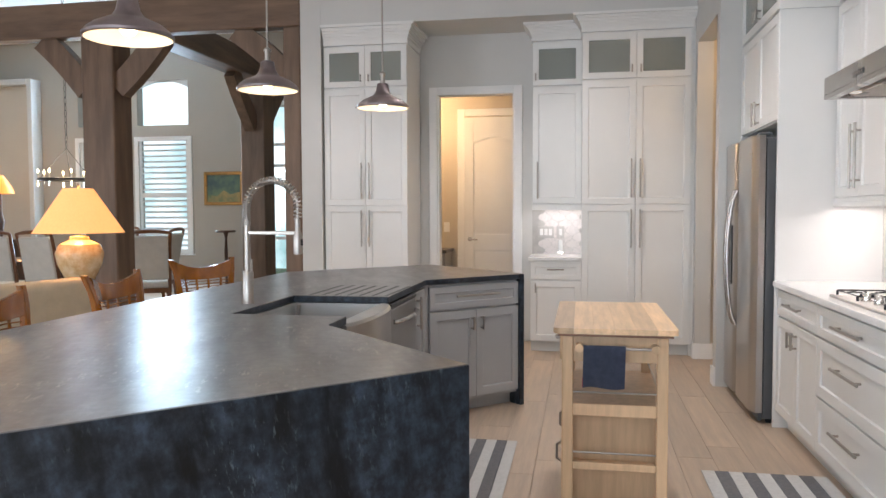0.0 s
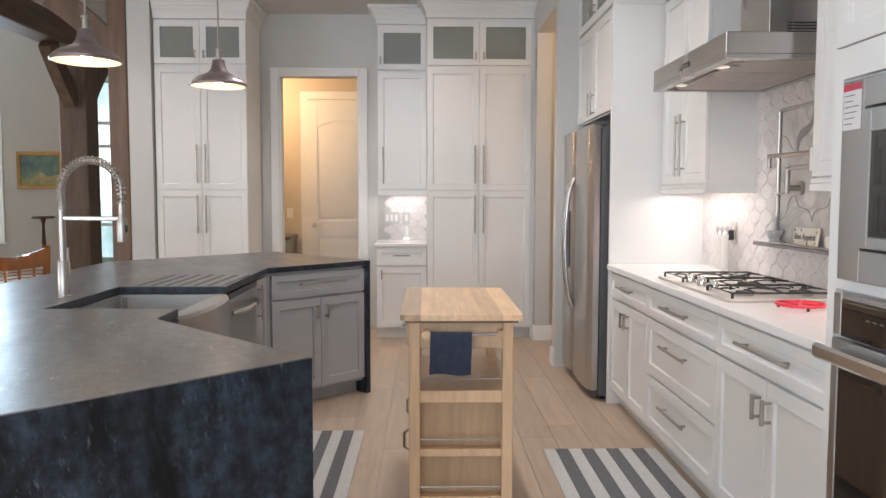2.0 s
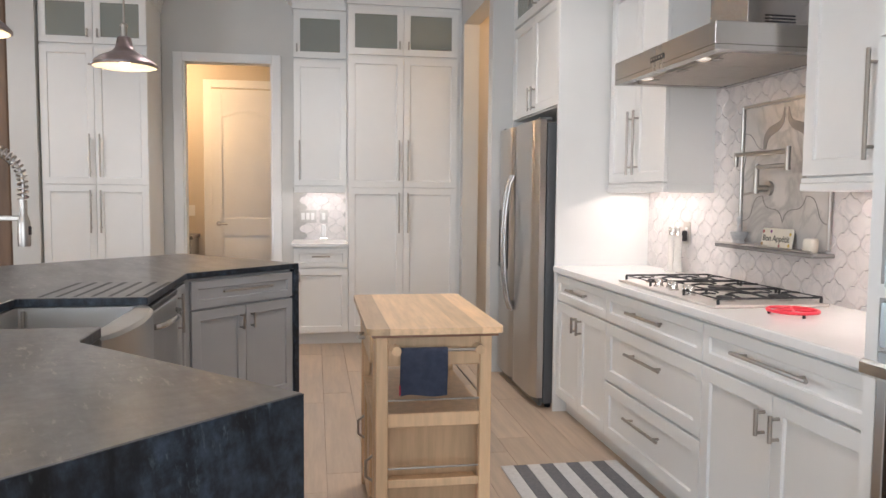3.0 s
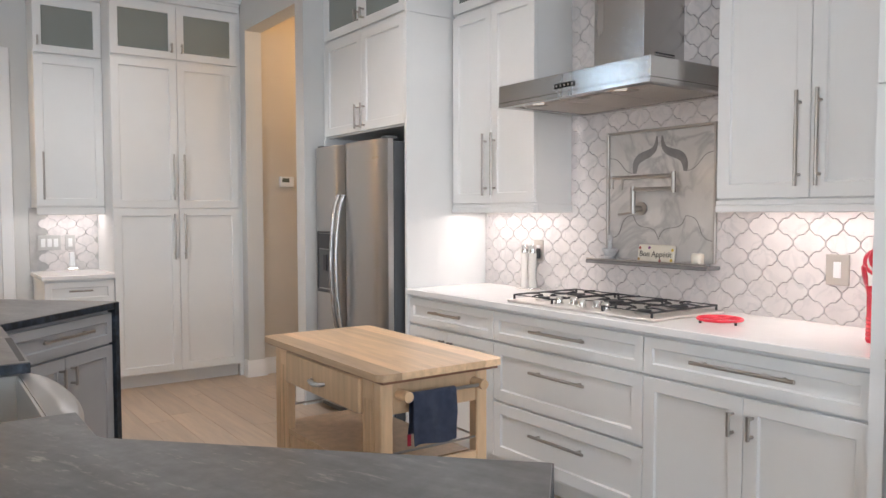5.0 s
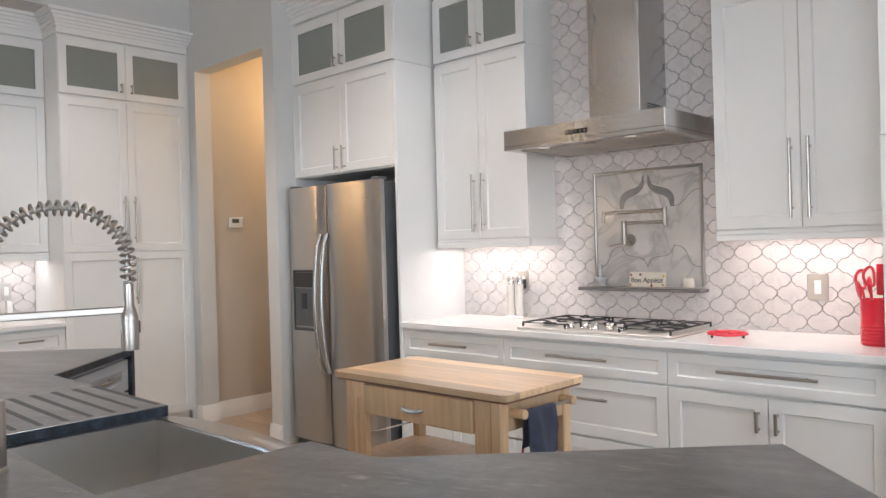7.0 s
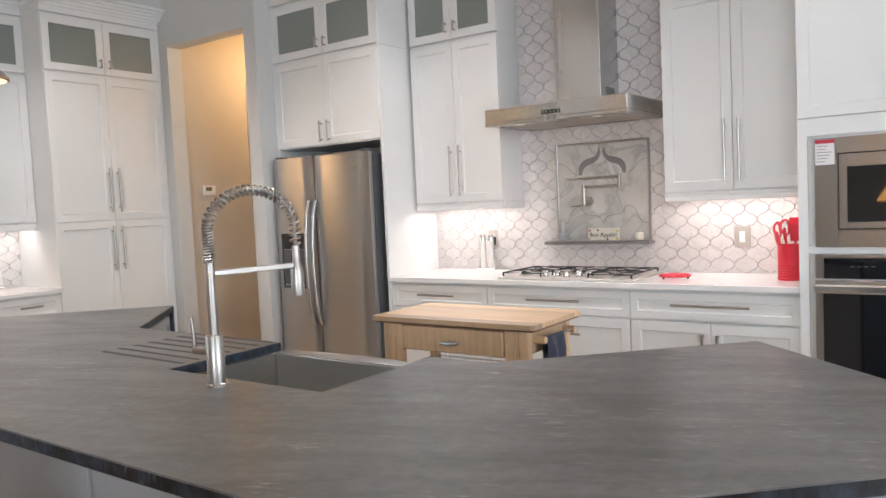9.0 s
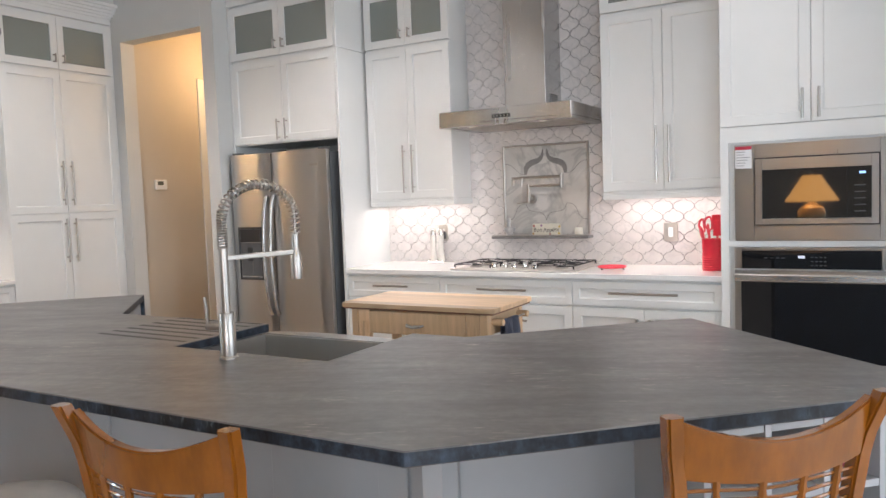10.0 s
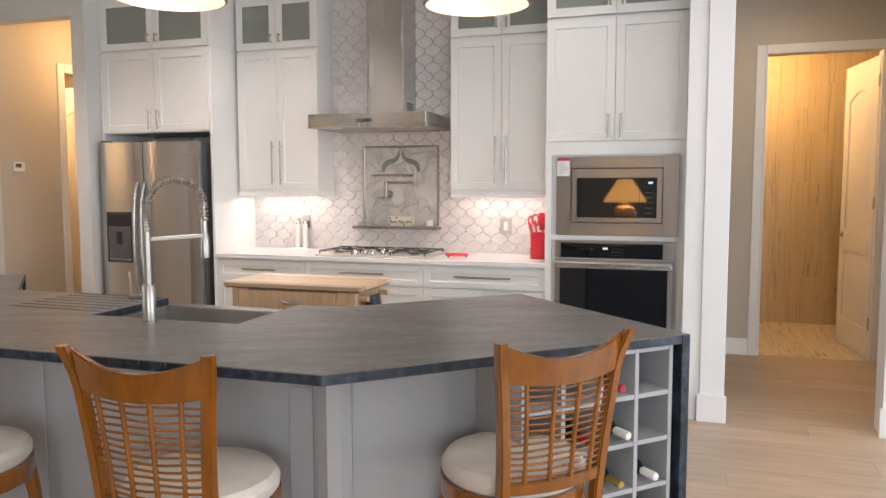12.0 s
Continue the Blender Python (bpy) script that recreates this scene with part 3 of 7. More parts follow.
def frame_mesh(x0, x1, z0, z1, s, thick, panel):
    """One mesh: a flat frame with softened outer edges, round a recessed panel or an opening."""
    bm = B()
    e = 0.002

    def ring(i, y):
        return [bm.verts.new(v) for v in ((x0 + i, y, z0 + i), (x1 - i, y, z0 + i), (x1 - i, y, z1 - i), (x0 + i, y, z1 - i))]

    rings = [ring(0, thick), ring(0, e), ring(e, 0), ring(s - e, 0), ring(s, e)]
    if panel:
        rings += [ring(s, 0.006), ring(s + 0.004, 0.011)]
    else:
        rings += [ring(s, thick), ring(0, thick)]
    for p, q in zip(rings, rings[1:]):
        for k in range(4):
            j = (k + 1) % 4
            bm.faces.new((p[k], p[j], q[j], q[k]))
    if panel:
        bm.faces.new(rings[-1])
        bm.faces.new(rings[0])
    bmesh.ops.remove_doubles(bm, verts=bm.verts, dist=1e-5)
    bmesh.ops.recalc_face_normals(bm, faces=bm.faces)
    return bm


def shaker(parent, x0, x1, z0, z1, mat, pull=None, glass=False, drawer=False, thick=0.02):
    """A framed door or drawer front with its pull; front to local -y at y=0."""
    s = 0.058 if (z1 - z0) > 0.25 else 0.045
    g = 0.0015
    x0, x1, z0, z1 = x0 + g, x1 - g, z0 + g, z1 - g
    bm = frame_mesh(x0, x1, z0, z1, s, thick, not glass)
    d = part("drawer_front" if drawer else "door", bm, mat, parent)
    if glass:
        part("pane", box(B(), x0 + s - 0.004, x1 - s + 0.004, 0.008, 0.013, z0 + s - 0.004, z1 - s + 0.004), M_PANE, d, "frosted grey-green glass pane")
    if pull:
        px, pz, length, flat = pull
        bm = bar_handle(length)
        if flat:
            bmesh.ops.rotate(bm, verts=bm.verts, cent=(0, 0, 0), matrix=Matrix.Rotation(radians(90), 3, "Y"))
        bmesh.ops.translate(bm, verts=bm.verts, vec=(px, 0, pz))
        part("handle", bm, M_CHROME, d, "satin nickel bar pull")
    return d


def pair(parent, x0, x1, z0, z1, mat, length, at, glass=False):
    """Two doors that meet in the middle, pulls beside the joint at height at."""
    c = (x0 + x1) / 2
    shaker(parent, x0, c, z0, z1, mat, (c - 0.04, at, length, False), glass)
    shaker(parent, c, x1, z0, z1, mat, (c + 0.04, at, length, False), glass)


def carcass(parent, w, d, z0, z1, mat, toe=0.0, hollow=None):
    """The body behind the fronts; hollow=(z0, z1) leaves a lit space behind glass doors."""
    top = hollow[0] if hollow else z1
    if toe:
        part("toe_kick", box(B(), 0.0, w, 0.075, d, z0, z0 + toe - 0.001), mat, parent)
    if hollow:
        a, e = hollow[0] + 0.001, min(d - 0.02, 0.30)
        part("side_panel", box(B(), 0, 0.02, 0.021, d, a, z1), mat, parent)
        part("side_panel", box(B(), w - 0.02, w, 0.021, d, a, z1), mat, parent)
        part("back_panel", box(B(), 0.0205, w - 0.0205, e, d, a, z1), mat, parent)
        part("top_panel", box(B(), 0.0205, w - 0.0205, 0.021, e - 0.0005, z1 - 0.02, z1), mat, parent)
    return part("body", box(B(), 0, w, 0.021, d, z0 + toe, top), mat, parent)


def crown(parent, w, d, z0, z1, left=True, right=True, out=0.075):
    """Crown moulding along the front and the free ends, in stepped coves."""
    bm = B()
    n = 7
    h = z1 - z0
    for i in range(n):
        f = i / (n - 1)
        o = out * (f ** 1.6) + 0.004 + (0.008 if i in (0, n - 1) else 0)
        box(bm, -(o if left else 0), w + (o if right else 0), -o, d, z0 + h * i / n, z0 + h * (i + 1) / n)
    return part("crown_moulding", bm, M_WHITE, parent)


ZS, ZT, ZG = 1.415, 2.565, 2.585
# tall cabinets on the north wall
c = thing("pantry_cabinet", pose(0.31, 7.49, 0), "tall white shaker pantry cabinet with glass top doors", "cabinet", "tall cabinets")
carcass(c, 0.985, 0.6, 0, 3.02, M_WHITE, 0.1, (ZG, 3.02))
pair(c, 0, 0.985, 0.11, ZS - 0.001, M_WHITE, 0.36, 1.19)
pair(c, 0, 0.985, ZS + 0.001, ZT, M_WHITE, 0.36, 1.66)
pair(c, 0, 0.985, ZG, 3.0, M_WHITE, 0.07, ZG + 0.085, True)
crown(c, 0.985, 0.60, 3.021, 3.188)
c = thing("tall_cabinet", pose(-2.225, 7.49, 0), "tall white shaker cabinet with glass top doors", "cabinet", "tall cabinets")
carcass(c, 0.85, 0.6, 0, 2.995, M_WHITE, 0.1, (ZG, 2.995))
pair(c, 0, 0.85, 0.11, ZS - 0.001, M_WHITE, 0.36, 1.19)
pair(c, 0, 0.85, ZS + 0.001, ZT, M_WHITE, 0.36, 1.66)
pair(c, 0, 0.85, ZG, 2.985, M_WHITE, 0.07, ZG + 0.085, True)
crown(c, 0.85, 0.60, 2.996, 3.188, left=False)
structure("filler_strip", box(B(), 1.2955, 1.3295, 7.515, 7.55, 0, 3.188), M_WHITE, "white filler strip beside the pantry cabinet", "trim")
# drop zone between doorway and pantry
c = thing("base_cabinet", pose(-0.17, 7.49, 0), "small white base cabinet with one drawer", "cabinet", "base cabinets")
carcass(c, 0.478, 0.6, 0, 0.884, M_WHITE, 0.1)
shaker(c, 0, 0.478, 0.70, 0.868, M_WHITE, (0.239, 0.80, 0.16, True), drawer=True)
shaker(c, 0, 0.478, 0.11, 0.69, M_WHITE, (0.05, 0.62, 0.09, False))
solid("countertop", box(B(), -0.19, 0.309, 7.465, 8.09, 0.885, 0.915, 0.003), M_QUARTZ, "small white quartz countertop beside the doorway", "countertop")
c = thing("wall_cabinet", pose(-0.17, 7.77, 0), "narrow white wall cabinet with a glass top door", "cabinet", "wall cabinets")
carcass(c, 0.478, 0.325, 1.42, 3.02, M_WHITE, 0, (ZG, 3.02))
shaker(c, 0, 0.478, 1.43, ZT, M_WHITE, (0.05, 1.66, 0.36, False))
shaker(c, 0, 0.478, ZG, 3.0, M_WHITE, (0.03, ZG + 0.085, 0.07, False), True)
crown(c, 0.478, 0.325, 3.021, 3.188, right=False)
part("light_rail", box(B(), 0, 0.478, -0.004, 0.02, 1.365, 1.419, 0.003), M_WHITE, c)

# range wall, fronts to -x
def east(name, y_hi, x, label, group):
    return thing(name, pose(x, y_hi, 0, 0, 0, -90), label, "cabinet", group)


c = east("base_cabinet", 5.187, 1.50, "white shaker base cabinet with a drawer over two doors", "base cabinets")
w = 0.806
carcass(c, w, 0.605, 0, 0.884, M_WHITE, 0.1)
shaker(c, 0, w, 0.712, 0.868, M_WHITE, (w / 2, 0.80, 0.30, True), drawer=True)
pair(c, 0, w, 0.11, 0.704, M_WHITE, 0.09, 0.61)
c = east("drawer_cabinet", 4.38, 1.50, "white shaker drawer cabinet with three drawers", "base cabinets")
w = 0.978
carcass(c, w, 0.605, 0, 0.884, M_WHITE, 0.1)
shaker(c, 0, w, 0.712, 0.868, M_WHITE, (w / 2, 0.80, 0.36, True), drawer=True)
shaker(c, 0, w, 0.404, 0.704, M_WHITE, (w / 2, 0.60, 0.36, True), drawer=True)
shaker(c, 0, w, 0.11, 0.396, M_WHITE, (w / 2, 0.29, 0.36, True), drawer=True)
c = east("base_cabinet", 3.401, 1.50, "white shaker base cabinet with a drawer over two doors", "base cabinets")
w = 0.917
carcass(c, w, 0.605, 0, 0.884, M_WHITE, 0.1)
shaker(c, 0, w, 0.712, 0.868, M_WHITE, (w / 2, 0.80, 0.42, True), drawer=True)
pair(c, 0, w, 0.11, 0.704, M_WHITE, 0.09, 0.60)
solid("countertop", box(B(), 1.472, 2.108, 2.4835, 5.187, 0.885, 0.92, 0.004), M_QUARTZ, "long white quartz countertop along the range wall", "countertop")
for y0, y1 in ((5.1875, 5.212), (6.262, 6.28)):
    ep = thing("end_panel", pose(0, 0, 0), "tall white end panel beside the refrigerator", "panel", "refrigerator panels")
    part("lower_panel", box(B(), 1.487, 2.109, y0, y1, 0, 2.574, 0.002), M_WHITE, ep)
    part("upper_panel", box(B(), 1.487, 2.109, y0, y1, 2.576, 3.02, 0.002), M_WHITE, ep)
c = east("bridge_cabinet", 6.261, 1.487, "white cabinet over the refrigerator with glass top doors", "wall cabinets")
w = 1.048
carcass(c, w, 0.6, 1.905, 3.02, M_WHITE, 0, (ZG, 3.02))
pair(c, 0, w, 1.912, ZT, M_WHITE, 0.16, 2.01)
pair(c, 0, w, ZG, 3.0, M_WHITE, 0.07, ZG + 0.085, True)
crown(c, w, 0.6, 3.021, 3.188)
for y_hi, y_lo in ((5.16, 4.415), (3.283, 2.484)):
    c = east("wall_cabinet", y_hi, 1.81, "tall white shaker wall cabinet with glass top doors", "wall cabinets")
    w = y_hi - y_lo
    carcass(c, w, 0.298, 1.425, 3.02, M_WHITE, 0, (ZG, 3.02))
    pair(c, 0, w, 1.43, ZT, M_WHITE, 0.36, 1.655)
    pair(c, 0, w, ZG, 3.0, M_WHITE, 0.07, ZG + 0.085, True)
    crown(c, w, 0.298, 3.021, 3.188)
    bm = box(B(), -0.0, w + 0.008, -0.008, 0.02, 1.375, 1.405, 0.004)
    box(bm, 0, w + 0.004, -0.003, 0.02, 1.405, 1.4245, 0.003)
    for xx in (0.0, w - 0.02):
        box(bm, xx, xx + 0.02 + (0.008 if xx else 0), 0.0205, 0.29, 1.375, 1.4245, 0.003)
    part("light_rail", bm, M_WHITE, c)
c = east("oven_cabinet", 2.483, 1.455, "tall white cabinet housing a microwave and a wall oven", "tall cabinets")
w = 0.93
carcass(c, w, 0.65, 0, 3.02, M_WHITE, 0.1, (2.60, 3.02))
pair(c, 0, w, 1.765, 2.585, M_WHITE, 0.16, 1.865)
pair(c, 0, w, 2.602, 3.0, M_WHITE, 0.07, 2.69, True)
shaker(c, 0, w, 0.11, 0.40, M_WHITE, (w / 2, 0.30, 0.36, True), drawer=True)
bm = box(B(), 0, 0.045, 0.001, 0.02, 0.405, 1.762)
box(bm, w - 0.045, w, 0.001, 0.02, 0.405, 1.762)
box(bm, 0.045, w - 0.045, 0.001, 0.02, 1.675, 1.762)
box(bm, 0.045, w - 0.045, 0.001, 0.02, 1.095, 1.13)
box(bm, 0.045, w - 0.045, 0.001, 0.02, 0.405, 0.43)
part("face_frame", bm, M_WHITE, c)
crown(c, w, 0.65, 3.021, 3.188)

# ---- island ----
isl = thing("kitchen_island", pose(0, 0, 0), "angled grey island with a soapstone top and waterfall ends", "island")
TOP = [(-0.008, 2.354), (-0.645, 3.0), (-0.655, 3.03), (-0.655, 3.25), (-1.172, 3.25), (-1.172, 3.97), (-0.665, 3.97), (-0.665, 4.93), (-0.085, 5.50), (-0.901, 6.316), (-1.803, 5.407), (-1.803, 2.55), (-0.84, 1.522)]
top = part("countertop", prism(B(), TOP, 0.884, 0.92, 0.003), M_SOAP, isl, "soapstone top with pale flecks, its sheen put into a greyer base")
# side faces keep the dark stone, only the level face has painted sheen
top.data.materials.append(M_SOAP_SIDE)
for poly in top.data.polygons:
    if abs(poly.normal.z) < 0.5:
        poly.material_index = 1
S2 = math.sqrt(0.5)
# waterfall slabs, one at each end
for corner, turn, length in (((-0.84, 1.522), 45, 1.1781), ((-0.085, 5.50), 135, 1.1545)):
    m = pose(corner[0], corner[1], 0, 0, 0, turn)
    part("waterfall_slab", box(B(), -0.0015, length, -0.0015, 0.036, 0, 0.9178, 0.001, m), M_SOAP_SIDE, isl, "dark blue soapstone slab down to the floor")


# grey carcass: near arm, middle, far arm
OUT = 0.32
mid_in, mid_out = -0.695, -1.82 + OUT
tan = math.tan(radians(22.5))
k_in, k_out = (mid_in + 0.655) * tan, (1.82 + mid_out) * tan
near_in, near_out = (mid_in, 3.0 - 0.04 * tan), (mid_out, 2.525 + OUT * tan)
far_in, far_out = (mid_in, 4.93 + 0.035 * tan), (mid_out, 5.407 - OUT * tan)
u1, n1 = Vector((S2, -S2)), Vector((-S2, -S2))
e_in = Vector(near_in) + u1 * 0.892
e_out = Vector(near_out) + u1 * ((e_in - Vector(near_out)).dot(u1))
part("near_body", prism(B(), [near_in, near_out, tuple(e_out), tuple(e_in)], 0.09, 0.8835), M_GREY, isl)
u3 = Vector((S2, S2))
f_in = Vector(far_in) + u3 * 0.788
f_out = Vector(far_out) + u3 * ((f_in - Vector(far_out)).dot(u3))
part("far_body", prism(B(), [far_in, tuple(f_in), tuple(f_out), far_out], 0.09, 0.8835), M_GREY, isl)
part("middle_body", prism(B(), [near_in, (mid_in, 3.2), (mid_out, 3.2), near_out], 0.09, 0.8835), M_GREY, isl)
part("middle_body", prism(B(), [(mid_in, 4.0), far_in, far_out, (mid_out, 4.0)], 0.09, 0.8835), M_GREY, isl)
part("sink_base", prism(B(), [(mid_in, 3.2005), (mid_in, 3.9995), (-1.20, 3.9995), (-1.20, 3.2005)], 0.09, 0.62), M_GREY, isl)
part("middle_body", prism(B(), [(-1.2005, 3.2005), (-1.2005, 3.9995), (mid_out, 3.9995), (mid_out, 3.2005)], 0.09, 0.8835), M_GREY, isl)
toe_off = 0.07
bm = prism(B(), [(mid_in - toe_off, 3.0), (mid_in - toe_off, 4.95), (mid_out + 0.005, 5.2), (mid_out + 0.005, 2.75)], 0, 0.0895)
part("toe_kick", bm, M_GREY, isl)
bm = prism(B(), [tuple(Vector(far_in) + Vector((-0.07, 0.07)) * 0.9), tuple(f_in + Vector((-S2, S2)) * 0.07), tuple(f_out), far_out], 0, 0.089)
part("toe_kick", bm, M_GREY, isl)
bm = prism(B(), [tuple(Vector(near_in) + Vector((-0.05, -0.05))), tuple(Vector(near_out)), tuple(e_out), tuple(e_in + n1 * 0.07)], 0, 0.089)
part("toe_kick", bm, M_GREY, isl)
# far arm fronts
fr = thing("island_front", pose(far_in[0] + 0.02 * S2 + 0.012, far_in[1] - 0.02 * S2 + 0.012, 0, 0, 0, 45), "grey shaker fronts of the island", "cabinet")
fr.parent = isl
shaker(fr, 0.03, 0.78, 0.712, 0.868, M_GREY, (0.405, 0.80, 0.36, True), drawer=True)
pair(fr, 0.03, 0.78, 0.11, 0.704, M_GREY, 0.09, 0.61)
fr = thing("island_front", pose(mid_in + 0.02, 2.99, 0, 0, 0, 90), "grey shaker fronts of the island", "cabinet")
fr.parent = isl
pair(fr, 0.22, 1.0, 0.11, 0.60, M_GREY, 0.09, 0.52)
shaker(fr, 1.66, 1.95, 0.11, 0.868, M_GREY, (1.70, 0.74, 0.2, False))
# posts and panels of the seating side
for px, py in ((near_out[0], near_out[1]), (far_out[0], far_out[1])):
    part("corner_post", rod(B(), (px - 0.004, py, 0), (px - 0.004, py, 0.8835), 0.062, 8), M_GREY, isl)
part("panel_rail", box(B(), mid_out - 0.012, mid_out - 0.0005, near_out[1] + 0.08, far_out[1] - 0.08, 0.0, 0.12, 0.002), M_GREY, isl)
part("panel_rail", box(B(), mid_out - 0.012, mid_out - 0.0005, near_out[1] + 0.08, far_out[1] - 0.08, 0.79, 0.883, 0.002), M_GREY, isl)
for yy in (near_out[1] + 0.08, 3.9, far_out[1] - 0.17):
    part("panel_stile", box(B(), mid_out - 0.012, mid_out - 0.0005, yy, yy + 0.09, 0.1205, 0.7895, 0.002), M_GREY, isl)


# ---- sink, tap and dishwasher in the island ----
sk = thing("apron_sink", pose(0, 0, 0), "stainless steel apron-front sink set into the island", "sink")
x0, x1, y0, y1, zt, zb = -1.157, -0.70, 3.265, 3.955, 0.882, 0.66
part("bowl_floor", box(B(), x0 - 0.01, x1, y0 - 0.01, y1 + 0.01, zb - 0.012, zb), M_BOWL, sk)
for xa, xb, ya, yb in ((x0 - 0.01, x0, y0, y1), (x0 - 0.01, x1, y0 - 0.01, y0 - 0.0005), (x0 - 0.01, x1, y1 + 0.0005, y1 + 0.01), (x1 - 0.007, x1, y0, y1)):
    part("bowl_wall", box(B(), xa, xb, ya, yb, zb + 0.0005, zt), M_BOWL, sk)
bm = B()
n = 14
rows = []
for i in range(n + 1):
    f = i / n
    bow = 0.055 * math.sin(math.pi * f) ** 0.6 if 0 < f < 1 else 0.0
    y = y0 - 0.012 + (y1 - y0 + 0.024) * f
    rows.append([bm.verts.new(v) for v in ((x1 + 0.001, y, zt + 0.004), (-0.655 + bow - 0.012, y, zt + 0.004), (-0.655 + bow, y, zt - 0.008), (-0.655 + bow, y, 0.645), (x1 + 0.001, y, 0.645))])
for p, q in zip(rows, rows[1:]):
    for k in range(5):
        bm.faces.new((p[k], q[k], q[(k + 1) % 5], p[(k + 1) % 5]))
bm.faces.new(rows[0]), bm.faces.new(rows[-1])
bmesh.ops.recalc_face_normals(bm, faces=bm.faces)
part("apron", bm, M_STEEL, sk, "bowed steel apron front")
part("drain", lathe(B(), [(0, 0.004), (0.03, 0.004), (0.045, 0.002), (0.045, 0.0)], 20, (-0.95, 3.61, zb)), M_CHROME, sk)
# thin upright nickel rod in the bowl's far back corner
part("corner_rod", rod(B(), (-1.135, 3.945, zb + 0.002), (-1.135, 3.945, zt - 0.01), 0.008), M_CHROME, sk)
# dark strips laid on the flat top paint the shade of its draining grooves
M_GROOVE_SHADE = material("painted_groove_shade", (0.02, 0.022, 0.025), 0.5, vary=0.2)
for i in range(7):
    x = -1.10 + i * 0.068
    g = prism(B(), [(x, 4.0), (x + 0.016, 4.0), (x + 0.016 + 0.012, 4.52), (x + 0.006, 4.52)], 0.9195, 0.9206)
    part("groove_shade_strip", g, M_GROOVE_SHADE, isl, "dark strip painting the shade of a draining groove beside the sink")
fa = thing("kitchen_faucet", pose(-1.255, 3.602, 0.92, 0, 0, -14), "brushed nickel spring-neck kitchen faucet on the island", "faucet")
part("base", lathe(B(), [(0, 0), (0.031, 0), (0.031, 0.006), (0.027, 0.01), (0.027, 0.15), (0.024, 0.155), (0, 0.155)], 24), M_CHROME, fa)
part("post", rod(B(), (0, 0, 0.15), (0, 0, 0.37), 0.0145, 18), M_CHROME, fa)
R = 0.145
path = [(0, 0, 0.37 + 0.09 * i / 4) for i in range(5)]
path += [(R - R * math.cos(math.pi * i / 22), 0, 0.46 + R * 0.84 * math.sin(math.pi * i / 22)) for i in range(1, 23)]
path += [(2 * R, 0, 0.46 - 0.02 * i) for i in range(1, 4)]
part("hose", tube(B(), path, 0.0055, 8), M_STEEL, fa, "braided steel inner hose")
# coil wound round the hose
dense = []
for a, b in zip(path, path[1:]):
    for k in range(16):
        dense.append(Vector(a).lerp(Vector(b), k / 16))
coil, turn, last = [], 0.0, dense[0]
for i, p in enumerate(dense[:-1]):
    t = (dense[i + 1] - p).normalized()
    side = Vector((0, 1, 0))
    nrm = t.cross(side).normalized()
    pitch = 0.0085 if p.x < 0.004 else 0.0175
    turn += 2 * math.pi * (dense[i + 1] - p).length / pitch
    coil.append(p + 0.0158 * (math.cos(turn) * side + math.sin(turn) * nrm))
part("spring", tube(B(), coil, 0.0036, 6), M_CHROME, fa, "nickel spring coil")
part("support_arm", box(B(), 0.0, 2 * R, -0.007, 0.007, 0.328, 0.346, 0.003), M_CHROME, fa)
bm = lathe(B(), [(0, 0.24), (0.020, 0.24), (0.021, 0.25), (0.021, 0.32), (0.017, 0.335), (0.012, 0.35), (0.012, 0.40), (0, 0.40)], 20, (2 * R, 0, 0))
part("spray_head", bm, M_CHROME, fa)
part("spray_button", box(B(), 2 * R + 0.017, 2 * R + 0.024, -0.007, 0.007, 0.28, 0.31, 0.002), M_DARK, fa)
bm = rod(B(), (-0.01, 0.02, 0.105), (-0.035, 0.072, 0.105), 0.012)
rod(bm, (-0.033, 0.068, 0.105), (-0.036, 0.074, 0.205), 0.0055)
part("lever", bm, M_CHROME, fa)

dw = thing("dishwasher", pose(mid_in + 0.004, 4.03, 0, 0, 0, 90), "stainless steel dishwasher built into the island", "dishwasher")
part("door", box(B(), 0.0, 0.60, -0.03, -0.001, 0.11, 0.842, 0.004), M_STEEL, dw)
part("control_panel", box(B(), 0.0, 0.60, -0.03, -0.001, 0.845, 0.872, 0.004), M_DARK, dw)
bm = tube(B(), [(0.04 + 0.52 * k / 16, -0.031 - 0.046 * math.sin(math.pi * k / 16) ** 0.5, 0.775) for k in range(17)], 0.013, 12)
part("handle", bm, M_STEEL_H, dw)

# wine rack in the near arm
wr = thing("wine_rack", pose(-0.8625, 1.5795, 0, 0, 0, 135), "grey built-in wine rack with square cubbies in the island", "wine rack")
pit, ncol = 0.163, 4
Wd = pit * ncol
th = 0.018
for i in range(ncol + 1):
    x = i * pit
    part("upright", box(B(), x, x + th, -0.33, 0.0, 0.09, 0.8825, 0.001, Matrix.Identity(4)), M_GREY, wr)
for z in (0.092, 0.345, 0.52, 0.695, 0.8645, 0.17):
    for i in range(ncol):
        part("shelf", box(B(), i * pit + th + 0.0005, (i + 1) * pit - 0.0005, -0.33, -0.0015, z, z + th, 0.001), M_GREY, wr)
part("back", box(B(), 0, Wd + th, -0.338, -0.3305, 0.09, 0.8825), M_GREY, wr)


